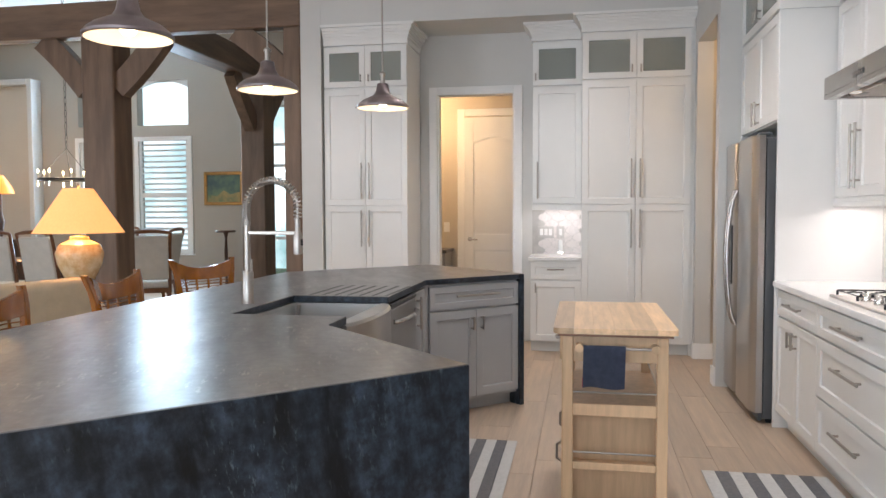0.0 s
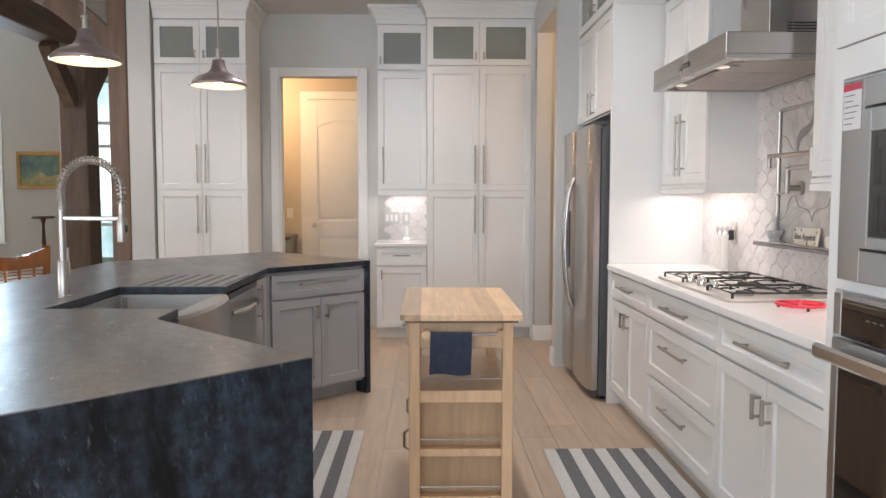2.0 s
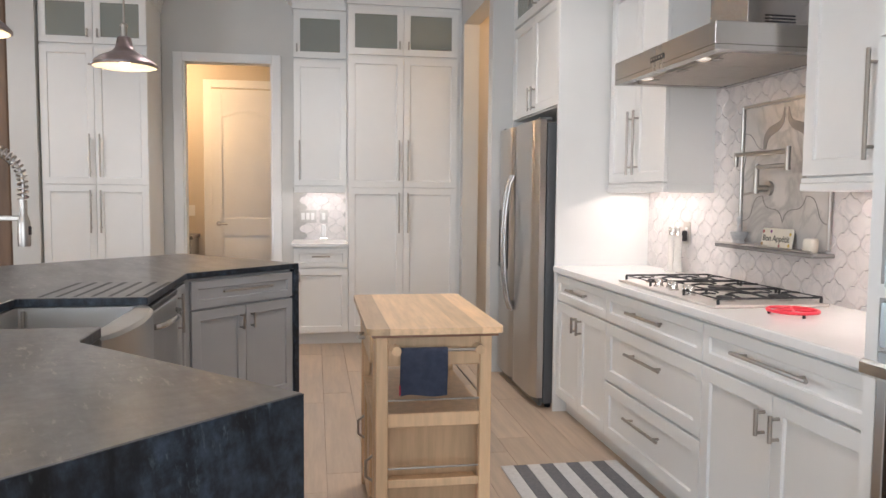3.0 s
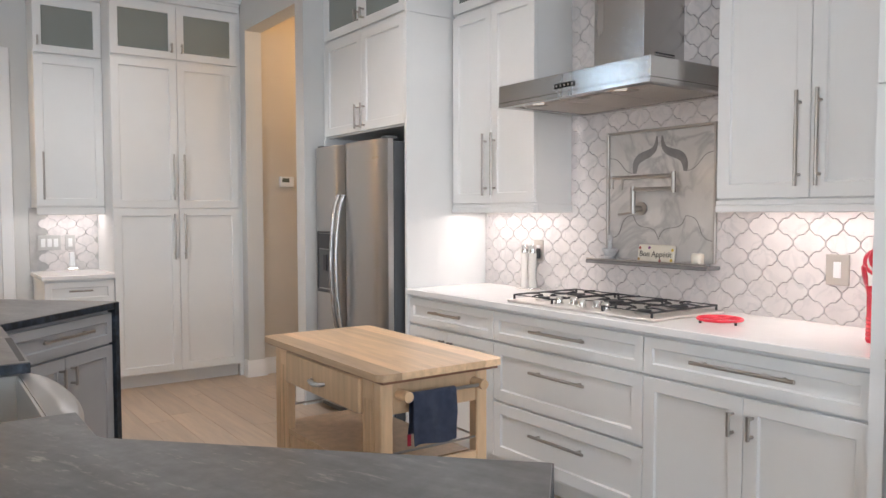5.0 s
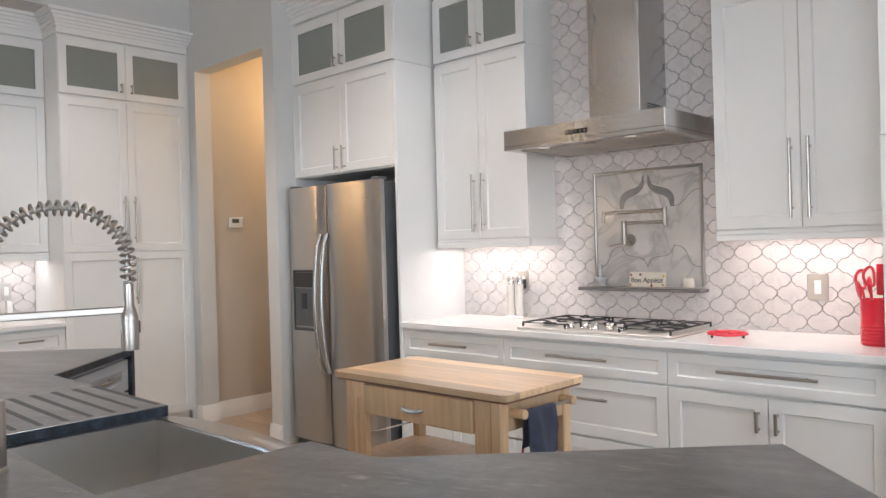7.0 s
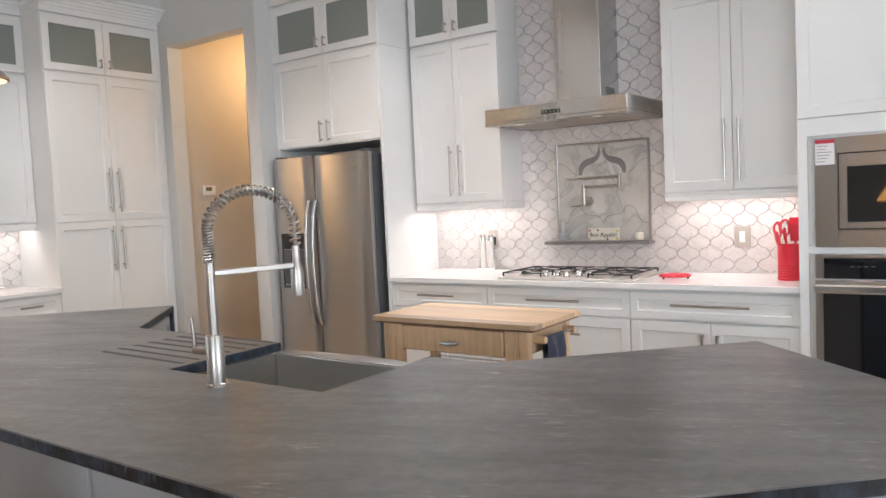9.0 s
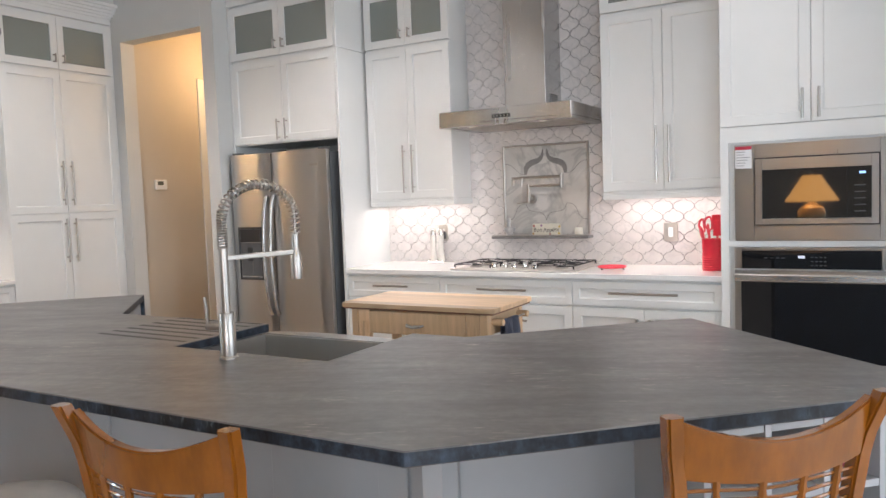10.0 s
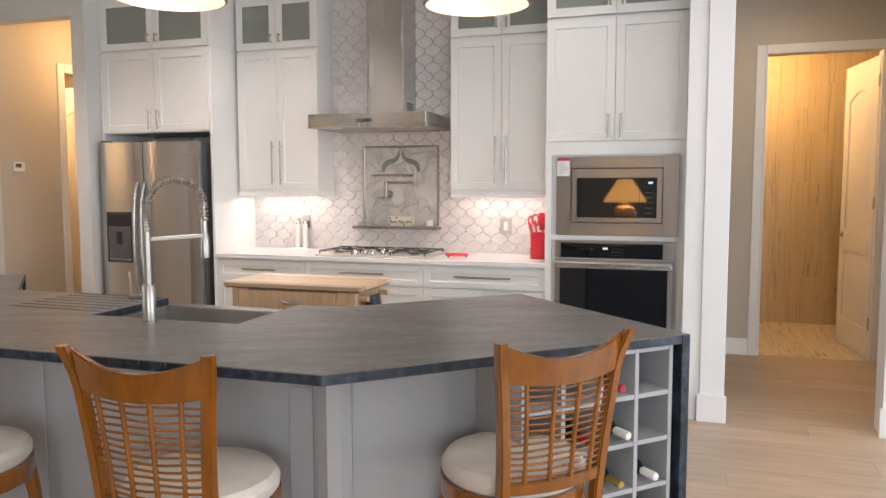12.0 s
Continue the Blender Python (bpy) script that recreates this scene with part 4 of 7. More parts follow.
def bottle(x, z, cap, label, lean=0.0):
    """A wine bottle lying in a cubby, neck towards the open side."""
    t = thing("wine_bottle", wr.matrix_world @ pose(x, -0.3, z, -90, 0, 0), label, "bottle", "bottles in the rack")
    part("glass_body", lathe(B(), [(0, 0), (0.035, 0), (0.038, 0.01), (0.038, 0.19), (0.03, 0.225), (0.016, 0.25), (0.0145, 0.27), (0, 0.27)], 20), M_BOTTLE, t)
    part("capsule", lathe(B(), [(0.0152, 0.245), (0.0155, 0.325), (0.013, 0.331), (0, 0.331)], 18), cap, t)
    return t


M_BOTTLE = material("dark_green_bottle_glass", (0.01, 0.015, 0.01), 0.08, spec=0.6)
M_CAP_W = material("white_capsule_foil", (0.75, 0.73, 0.68), 0.35)
M_CAP_R = material("red_capsule_foil", (0.35, 0.02, 0.04), 0.3)
M_CAP_G = material("gold_capsule_foil", (0.5, 0.36, 0.12), 0.3, 0.8)
for ci, ri, cap, lb in ((1, 3, M_CAP_R, "dark wine bottle with a red capsule lying in the rack"), (1, 2, M_CAP_W, "dark wine bottle with a white capsule lying in the rack"),
                        (1, 1, M_CAP_G, "dark wine bottle with a gold capsule lying in the rack"), (0, 1, M_CAP_W, "dark wine bottle with a white capsule lying in the rack"),
                        (2, 2, M_CAP_R, "dark wine bottle with a red capsule lying in the rack"), (0, 0, M_CAP_W, "dark wine bottle with a white capsule lying in the rack")):
    z = (0.188, 0.363, 0.538, 0.713)[ri] + 0.0385
    bottle(ci * pit + 0.07 + 0.03 * (ri % 2), z, cap, lb)

# ---- refrigerator ----
fg = thing("refrigerator", pose(1.37, 6.235, 0, 0, 0, -90), "stainless steel side-by-side refrigerator with a dispenser", "refrigerator")
FW, FH, SPL = 0.975, 1.825, 0.43
M_FSIDE = material("grey_refrigerator_side", (0.10, 0.105, 0.11), 0.45, vary=0.1, scale=8)
part("cabinet_body", box(B(), 0.005, FW - 0.005, 0.075, 0.72, 0.03, FH - 0.015, 0.004), M_FSIDE, fg)


def fridge_door(x0, x1, name):
    """A door with a gently bowed front."""
    bm = B()
    n = 10
    cols = []
    for i in range(n + 1):
        f = i / n
        y = 0.012 * (2 * f - 1) ** 4 + (0.018 if i in (0, n) else 0)
        x = x0 + (x1 - x0) * f
        cols.append([bm.verts.new((x, y, 0.07)), bm.verts.new((x, y, FH))])
    back = [bm.verts.new((x0, 0.068, 0.07)), bm.verts.new((x0, 0.068, FH)), bm.verts.new((x1, 0.068, 0.07)), bm.verts.new((x1, 0.068, FH))]
    for a, b in zip(cols, cols[1:]):
        bm.faces.new((a[0], b[0], b[1], a[1]))
    bm.faces.new((back[0], cols[0][0], cols[0][1], back[1]))
    bm.faces.new((cols[-1][0], back[2], back[3], cols[-1][1]))
    bm.faces.new((back[2], back[0], back[1], back[3]))
    bm.faces.new([c[1] for c in cols] + [back[3], back[1]])
    bm.faces.new([back[0], back[2]] + [c[0] for c in reversed(cols)])
    bmesh.ops.recalc_face_normals(bm, faces=bm.faces)
    return part(name, bm, M_STEEL, fg)


dl = fridge_door(0.0, SPL - 0.003, "freezer_door")
dr = fridge_door(SPL + 0.003, FW, "fresh_food_door")
for d, x in ((dl, SPL - 0.035), (dr, SPL + 0.035)):
    pts = [(x, 0.0 - 0.062 * math.sin(math.pi * k / 14) ** 0.55 if 0 < k < 14 else 0.0, 0.56 + 0.93 * k / 14) for k in range(15)]
    part("handle", tube(B(), pts, [0.014 if 0 < k < 14 else 0.017 for k in range(15)], 12), M_STEEL_H, d, "long bowed steel handle")
bm = frame_mesh(0.075, 0.325, 0.83, 1.25, 0.014, 0.012, True)
bmesh.ops.translate(bm, verts=bm.verts, vec=(0, -0.006, 0))
disp = part("dispenser", bm, M_DARK, dl, "dark ice and water dispenser")
part("dispenser_panel", box(B(), 0.092, 0.308, -0.007, 0.0, 1.13, 1.234, 0.002), M_DARK, disp)
part("dispenser_recess", box(B(), 0.095, 0.305, 0.0, 0.0045, 0.86, 1.125), M_FSIDE, disp, "grey inside of the dispenser")
part("dispenser_paddle", box(B(), 0.17, 0.22, -0.008, 0.0, 0.98, 1.09, 0.002), M_DARK, disp)
part("dispenser_tray", box(B(), 0.105, 0.285, -0.02, 0.002, 0.84, 0.855, 0.002), M_FSIDE, disp)
part("kick_grille", box(B(), 0.02, FW - 0.02, 0.05, 0.074, 0.015, 0.066, 0.002), M_FSIDE, fg)
part("badge", box(B(), FW - 0.14, FW - 0.06, 0.0005, 0.0045, FH - 0.12, FH - 0.105), M_CHROME, dr)
for xx in (0.05, FW - 0.05):
    part("hinge_cover", box(B(), xx - 0.03, xx + 0.03, 0.03, 0.11, FH + 0.001, FH + 0.018, 0.004), M_FSIDE, fg)
    part("foot", rod(B(), (xx, 0.12, 0), (xx, 0.12, 0.03), 0.02), M_DARK, fg)

# ---- microwave and wall oven ----
mw = thing("microwave", pose(1.455, 2.404, 0, 0, 0, -90) @ Matrix.Diagonal((0.97, 1, 1, 1)), "stainless steel built-in microwave in a wide trim frame", "microwave")
bm = box(B(), 0, 0.105, -0.018, 0, 1.126, 1.66, 0.002)
box(bm, 0.730, 0.835, -0.018, 0, 1.126, 1.66, 0.002)
box(bm, 0.1052, 0.7298, -0.018, 0, 1.126, 1.211, 0.002)
box(bm, 0.1052, 0.7298, -0.018, 0, 1.584, 1.66, 0.002)
part("trim_frame", bm, M_STEEL, mw)
part("housing", box(B(), 0.106, 0.729, -0.004, 0.0185, 1.212, 1.585), M_DARK, mw)
d = thing("microwave_door", pose(0, 0, 0), "", "")
d.parent = mw
bm = box(B(), 0.111, 0.147, -0.024, -0.0045, 1.217, 1.578, 0.002)
box(bm, 0.690, 0.725, -0.024, -0.0045, 1.217, 1.578, 0.002)
box(bm, 0.1472, 0.6898, -0.024, -0.0045, 1.517, 1.578, 0.002)
box(bm, 0.1472, 0.6898, -0.024, -0.0045, 1.217, 1.248, 0.002)
part("door_frame", bm, M_STEEL, d)
part("window", box(B(), 0.148, 0.573, -0.021, -0.0045, 1.249, 1.516), M_BLACK_GLASS, d, "black glass microwave window")
part("control_panel", box(B(), 0.575, 0.689, -0.021, -0.0045, 1.249, 1.516), M_BLACK_GLASS, d)
M_LCD = material("blue_lcd_digits", (0.05, 0.1, 0.2), 0.4, emit=(0.35, 0.6, 1.0), emit_power=1.6)
M_MARK = material("grey_panel_marks", (0.10, 0.10, 0.105), 0.5)


def lettering(name, body, size, m, mat, parent, depth=0.0006):
    """Raised lettering in the built-in font; faces local -y after turning upright."""
    cu = bpy.data.curves.new(name, "FONT")
    cu.body, cu.size, cu.extrude = body, size, depth
    cu.align_x = "CENTER"
    tmp = bpy.data.objects.new(name, cu)
    scene.collection.objects.link(tmp)
    bpy.context.view_layer.update()
    me = bpy.data.meshes.new_from_object(tmp.evaluated_get(bpy.context.evaluated_depsgraph_get()))
    bpy.data.objects.remove(tmp)
    me.materials.clear()
    me.materials.append(mat)
    ob = new(name, me)
    ob.parent = parent
    ob.matrix_local = m
    return ob


part("clock_display", box(B(), 0.632, 0.662, -0.0222, -0.0212, 1.478, 1.490), M_LCD, mw, "glowing blue clock digits")
for i in range(5):
    part("button_row", box(B(), 0.61, 0.662, -0.0220, -0.0212, 1.28 + i * 0.034, 1.284 + i * 0.034), M_MARK, mw)
M_PAPER = material("white_label_paper", (0.75, 0.74, 0.74), 0.6, vary=0.05)
M_REDP = material("red_label_print", (0.5, 0.03, 0.06), 0.5)
st = thing("sticker", pose(1.455, 2.404, 0, 0, 0, -90), "white paper sticker with a red header on the microwave trim", "sticker")
part("paper", box(B(), 0.005, 0.09, -0.0195, -0.0185, 1.53, 1.652), M_PAPER, st)
part("header", box(B(), 0.005, 0.09, -0.0200, -0.0196, 1.634, 1.652), M_REDP, st)
for i in range(6):
    part("print_line", box(B(), 0.012, 0.05 + 0.01 * (i * 5 % 4), -0.0200, -0.0196, 1.545 + i * 0.015, 1.5475 + i * 0.015), M_MARK, st)

ov = thing("wall_oven", pose(1.455, 2.407, 0, 0, 0, -90) @ Matrix.Diagonal((0.97, 1, 1, 1)), "stainless steel wall oven with a black glass door", "oven")
bm = box(B(), 0, 0.04, -0.022, 0.0, 0.972, 1.09, 0.003)
box(bm, 0.74, 0.81, -0.022, 0.0, 0.972, 1.09, 0.003)
box(bm, 0.0405, 0.7395, -0.022, 0.0, 1.072, 1.09, 0.003)
part("control_frame", bm, M_STEEL, ov)
part("control_glass", box(B(), 0.041, 0.739, -0.021, -0.001, 0.972, 1.0715), M_BLACK_GLASS, ov, "black glass control panel")
for i in range(4):
    for j in range(3):
        part("key_mark", box(B(), 0.40 + i * 0.022, 0.411 + i * 0.022, -0.0216, -0.0211, 0.99 + j * 0.022, 0.994 + j * 0.022), M_MARK, ov)
for i in range(4):
    part("key_mark", box(B(), 0.16 + i * 0.03, 0.178 + i * 0.03, -0.0216, -0.0211, 1.03, 1.034), M_MARK, ov)
part("oven_clock", box(B(), 0.335, 0.37, -0.0216, -0.0211, 1.03, 1.045), material("dim_clock_digits", (0.1, 0.1, 0.1), 0.4, emit=(0.8, 0.85, 1), emit_power=0.8), ov)
dd = part("door", frame_mesh(0.0, 0.81, 0.435, 0.962, 0.035, 0.024, False), M_STEEL, ov)
dd.location = (0, -0.024, 0)
part("door_glass", box(B(), 0.034, 0.776, 0.003, 0.02, 0.469, 0.928), M_BLACK_GLASS, dd, "black oven door glass")
bm = box(B(), 0.0, 0.81, -0.082, -0.06, 0.905, 0.948, 0.008)
box(bm, 0.03, 0.06, -0.0605, -0.0245, 0.915, 0.938, 0.002)
box(bm, 0.75, 0.78, -0.0605, -0.0245, 0.915, 0.938, 0.002)
part("handle", bm, M_MILL, ov, "broad steel towel-bar handle")

# ---- range hood ----
hd = thing("range_hood", pose(0, 0, 0), "stainless steel chimney range hood over the cooktop", "range hood")
HY0, HY1 = 3.378, 4.336
M_BAFFLE = material("satin_steel_baffle", (0.74, 0.70, 0.66), 0.5, 1.0, vary=0.05, scale=20)
bm = box(B(), 1.497, 2.108, HY0, HY1, 1.925, 2.012, 0.003)
part("canopy", bm, M_STEEL_H, hd)
bm = frame_mesh(1.497, 2.108, HY0, HY1, 0.05, 0.02, False)
bmesh.ops.transform(bm, matrix=Matrix(((1, 0, 0, 0), (0, 0, 1, 0), (0, 1, 0, 1.9045), (0, 0, 0, 1))), verts=bm.verts)
bmesh.ops.recalc_face_normals(bm, faces=bm.faces)
part("lower_rim", bm, M_STEEL_H, hd)
for k in range(3):
    ya = HY0 + 0.055 + k * 0.284
    f = part("baffle_filter", box(B(), 1.60, 2.05, ya, ya + 0.278, 1.912, 1.924), M_BAFFLE, hd)
    for j in range(11):
        part("baffle", box(B(), 1.61, 2.04, ya + 0.012 + j * 0.024, ya + 0.02 + j * 0.024, 1.906, 1.9115), M_BAFFLE, f)
    part("filter_latch", box(B(), 1.60, 1.63, ya + 0.11, ya + 0.17, 1.902, 1.9055, 0.002), M_CHROME, f)
M_LENS = material("hood_lamp_lens", (0.9, 0.86, 0.78), 0.3, emit=(1.0, 0.86, 0.7), emit_power=0.5)
for yy in (3.60, 4.12):
    part("hood_lamp", lathe(B(), [(0, 0), (0.028, 0), (0.03, 0.006), (0, 0.006)], 18, (1.57, yy, 1.9045)), M_LENS, hd)
    lamp("hood_light", "SPOT", pose(1.57, yy, 1.90), 5, (1.0, 0.86, 0.72), 0.025, spot=150)
bm = box(B(), 1.80, 2.108, 3.667, 3.973, 2.0125, CEIL - 0.002, 0.002)
ch = part("chimney", bm, M_STEEL_H, hd)
for k in range(5):
    part("vent_slot", box(B(), 1.88, 2.02, 3.6655, 3.6667, 2.06 + k * 0.013, 2.066 + k * 0.013), M_DARK, ch)
ctl = part("control_strip", box(B(), 1.4945, 1.4965, 3.80, 3.93, 1.945, 1.968), M_BLACK_GLASS, hd)
for k in range(5):
    part("button", rod(B(), (1.4945, 3.815 + k * 0.025, 1.9565), (1.4925, 3.815 + k * 0.025, 1.9565), 0.005), M_CHROME, ctl)

# ---- cooktop ----
ct = thing("gas_cooktop", pose(0, 0, 0.92), "stainless five-burner gas cooktop with black cast-iron grates", "cooktop")
CY0, CY1, CX0, CX1 = 3.385, 4.315, 1.535, 2.03
part("steel_base", box(B(), CX0, CX1, CY0, CY1, 0.0005, 0.013, 0.004), M_BAFFLE, ct)
for bx_, by_, br in ((1.66, 3.53, 0.035), (1.90, 3.53, 0.045), (1.82, 3.85, 0.055), (1.66, 4.17, 0.035), (1.90, 4.17, 0.045)):
    bn = part("burner", lathe(B(), [(br * 1.25, 0), (br * 1.25, 0.007), (br, 0.01), (0, 0.01)], 20, (bx_, by_, 0.0135)), M_CHROME, ct)
    part("burner_cap", lathe(B(), [(0, 0.007), (br * 0.85, 0.007), (br * 0.9, 0.004), (br * 0.9, 0)], 20, (bx_, by_, 0.0235)), M_IRON, bn)
gy = [CY0 + 0.015, CY0 + 0.315, CY0 + 0.615, CY1 - 0.015]
for ya, yb in zip(gy, gy[1:]):
    xa, xb = CX0 + 0.03, CX1 - 0.02
    mid = (ya + yb) / 2
    if abs(mid - 3.85) < 0.05:
        xa = 1.68
    g = thing("grate", pose(0, 0, 0), "", "")
    g.parent = ct
    bm = tube(B(), [(xa, ya + 0.01, 0.036), (xb, ya + 0.01, 0.036), (xb, yb - 0.01, 0.036), (xa, yb - 0.01, 0.036)], 0.0045, 6, True)
    part("grate_frame", bm, M_IRON, g)
    burners = [(1.66, 0.07), (1.90, 0.07)] if xa < 1.65 else [(1.82, 0.09)]
    for bx_, reach in burners:
        for k in range(4):
            ang = math.pi / 2 * k
            dx, dy = math.cos(ang), math.sin(ang)
            far_x = (xb if dx > 0 else xa) if abs(dx) > 0.5 else bx_
            far_y = (yb - 0.01 if dy > 0 else ya + 0.01) if abs(dy) > 0.5 else mid
            if len(burners) == 2 and abs(dx) > 0.5 and (far_x - 1.78) * (bx_ - 1.78) < 0:
                far_x = 1.78
            part("grate_finger", tube(B(), [(bx_ + dx * 0.028, mid + dy * 0.028, 0.038), (bx_ + dx * reach, mid + dy * reach, 0.042), (far_x, far_y, 0.037)], [0.0035, 0.0045, 0.0045], 6), M_IRON, g)
    if len(burners) == 2:
        part("grate_bar", tube(B(), [(1.78, ya + 0.01, 0.036), (1.78, mid, 0.040), (1.78, yb - 0.01, 0.036)], 0.0045, 6), M_IRON, g)
    for xx in (xa, xb):
        for yy in (ya + 0.012, yb - 0.012):
            part("grate_foot", rod(B(), (xx, yy, 0.0135), (xx, yy, 0.034), 0.006, 6), M_IRON, g)
for k in range(5):
    yy, xx = 3.70 + k * 0.075, 1.60 + (0.025 if k % 2 else 0)
    part("knob", lathe(B(), [(0.024, 0), (0.024, 0.006), (0.019, 0.01), (0.018, 0.034), (0.015, 0.038), (0, 0.038)], 18, (xx, yy, 0.0135)), M_MILL, ct)

# ---- backsplash feature ----
fp = thing("marble_niche_panel", pose(0, 0, 0), "framed grey marble feature panel on the backsplash", "wall panel")
PY0, PY1, PZ0, PZ1 = 3.474, 4.128, 1.135, 1.785
part("marble_slab", box(B(), 2.088, 2.0995, PY0, PY1, PZ0, PZ1), M_MARBLE, fp)
for y0_, y1_, z0_, z1_ in ((PY0 - 0.008, PY0 + 0.008, PZ0, PZ1 + 0.008), (PY1 - 0.008, PY1 + 0.008, PZ0, PZ1 + 0.008), (PY0 + 0.0085, PY1 - 0.0085, PZ1 - 0.008, PZ1 + 0.008)):
    part("frame_strip", box(B(), 2.07, 2.0875, y0_, y1_, z0_, z1_, 0.004), M_SILVER, fp)


def ogee(a, b, amp, n=16):
    """Points along an S-shaped edge from a to b in the plane of the wall."""
    a, b = Vector(a), Vector(b)
    d = b - a
    nrm = Vector((-d.y, d.x)).normalized()
    return [a + d * (k / n) + nrm * (amp * math.sin(2 * math.pi * k / n)) for k in range(n + 1)]


cy, cz = (PY0 + PY1) / 2, 1.47
def inlay(pts, wid, name):
    bm = B()
    lo, hi = [], []
    for k, p in enumerate(pts):
        t = (pts[min(k + 1, len(pts) - 1)] - pts[max(k - 1, 0)]).normalized()
        nn = Vector((-t.y, t.x)) * (wid[k] if isinstance(wid, list) else wid)
        lo.append(bm.verts.new((2.0865, p.x - nn.x, p.y - nn.y)))
        hi.append(bm.verts.new((2.0865, p.x + nn.x, p.y + nn.y)))
    for k in range(len(pts) - 1):
        bm.faces.new((lo[k], lo[k + 1], hi[k + 1], hi[k]))
    ex = bmesh.ops.extrude_face_region(bm, geom=bm.faces[:])
    bmesh.ops.translate(bm, verts=[v for v in ex["geom"] if isinstance(v, bmesh.types.BMVert)], vec=(0.0012, 0, 0))
    bmesh.ops.recalc_face_normals(bm, faces=bm.faces)
    part(name, bm, M_INLAY, fp, "grey polished inlay")


M_INLAY = material("grey_stone_inlay", (0.24, 0.23, 0.225), 0.18, vary=0.15, scale=30)
for s_ in (-1, 1):
    pts = ogee((cy + s_ * 0.155, 1.575), (cy + s_ * 0.016, 1.755), -0.026 * s_)
    inlay(pts, [0.003 + 0.022 * math.sin(math.pi * (k + 2) / 18.5) * (1 - 0.35 * k / 16) for k in range(17)], "inlay")
    inlay(ogee((cy + s_ * 0.155, 1.575), (cy + s_ * 0.32, 1.66), -0.012 * s_), 0.0016, "inlay_line")
    inlay(ogee((cy, 1.24), (cy + s_ * 0.16, 1.36), 0.02 * s_), 0.0016, "inlay_line")
    inlay(ogee((cy + s_ * 0.16, 1.36), (cy + s_ * 0.32, 1.24), 0.02 * s_), 0.0016, "inlay_line")
sh = thing("niche_shelf", pose(0, 0, 0), "narrow grey stone shelf under the marble panel", "shelf")
part("board", box(B(), 1.99, 2.0995, 3.452, 4.205, 1.108, 1.126, 0.004), M_INLAY, sh)
part("rail", rod(B(), (1.992, 3.46, 1.132), (1.992, 4.197, 1.132), 0.004), M_SILVER, sh)
pf = thing("pot_filler", pose(2.086, 3.905, 1.395), "brushed nickel folding pot filler tap on the wall", "faucet")
part("wall_flange", rod(B(), (0, 0, 0), (-0.012, 0, 0), 0.034, 20), M_CHROME, pf)
bm = rod(B(), (-0.012, 0, 0), (-0.075, 0, 0), 0.014, 14)
rod(bm, (-0.07, 0, -0.025), (-0.07, 0, 0.11), 0.013, 14)
part("valve_body", bm, M_CHROME, pf)
bm = rod(B(), (-0.07, -0.0, 0.095), (-0.09, -0.26, 0.095), 0.010, 12)
rod(bm, (-0.09, -0.26, 0.075), (-0.09, -0.26, 0.175), 0.012, 12)
part("lower_arm", bm, M_CHROME, pf)
bm = rod(B(), (-0.09, -0.26, 0.155), (-0.11, 0.11, 0.155), 0.010, 12)
rod(bm, (-0.11, 0.105, 0.165), (-0.11, 0.105, 0.10), 0.010, 12)
part("upper_arm", bm, M_CHROME, pf)
part("lever", rod(B(), (-0.07, 0.0, -0.02), (-0.075, 0.09, -0.03), 0.006, 8), M_CHROME, pf)
part("lever", rod(B(), (-0.11, 0.03, 0.155), (-0.115, 0.035, 0.095), 0.006, 8), M_CHROME, pf)
M_CREAM = material("cream_ceramic", (0.72, 0.68, 0.58), 0.35, vary=0.08, scale=20)
M_STONE = material("grey_white_marble_ware", (0.6, 0.6, 0.6), 0.3, vary=0.3, scale=25)
mo = thing("mortar_and_pestle", pose(2.045, 4.08, 1.1265), "small grey marble mortar with its pestle on the shelf", "mortar")
part("mortar", lathe(B(), [(0, 0), (0.028, 0), (0.03, 0.008), (0.025, 0.02), (0.04, 0.045), (0.044, 0.06), (0.037, 0.06), (0.02, 0.03), (0, 0.025)], 22), M_STONE, mo)
part("pestle", lathe(B(), [(0, 0), (0.014, 0.004), (0.012, 0.03), (0.008, 0.06), (0.014, 0.085), (0.012, 0.1), (0, 0.104)], 14, (0.0, 0.0, 0.03)), M_STONE, mo)
sg = thing("sign", pose(2.045, 3.79, 1.1265, -8, 0, -90), "small cream sign with script lettering and flowers", "sign")
part("plaque", box(B(), -0.112, 0.112, 0, 0.014, 0, 0.09, 0.006), M_CREAM, sg)
M_INK = material("black_ink", (0.02, 0.02, 0.02), 0.6)
lettering("lettering", "Bon Appétit", 0.040, pose(0, -0.0005, 0.030, 90, 0, 0), M_INK, sg)
for k, (fx, fz, colr) in enumerate(((-0.098, 0.072, (0.45, 0.08, 0.08)), (-0.1, 0.016, (0.5, 0.3, 0.1)), (0.1, 0.066, (0.7, 0.5, 0.08)), (0.098, 0.016, (0.7, 0.5, 0.08)), (-0.04, 0.074, (0.3, 0.1, 0.3)), (0.03, 0.012, (0.4, 0.12, 0.1)))):
    part("painted_flower", lathe(B(), [(0, 0.0008), (0.007, 0.0006), (0.008, 0)], 9), material("flower_paint", colr, 0.6, vary=0.3, scale=60), sg).matrix_local = pose(fx, -0.0003, fz, 90, 0, 0)
solid("candle", lathe(B(), [(0, 0), (0.027, 0), (0.03, 0.01), (0.03, 0.045), (0.026, 0.056), (0, 0.052)], 20), M_CREAM, "small round cream candle on the shelf", "candle", m=pose(2.045, 3.54, 1.1265))


M_PLATE = material("off_white_plate", (0.5, 0.49, 0.47), 0.4, vary=0.04, scale=20)


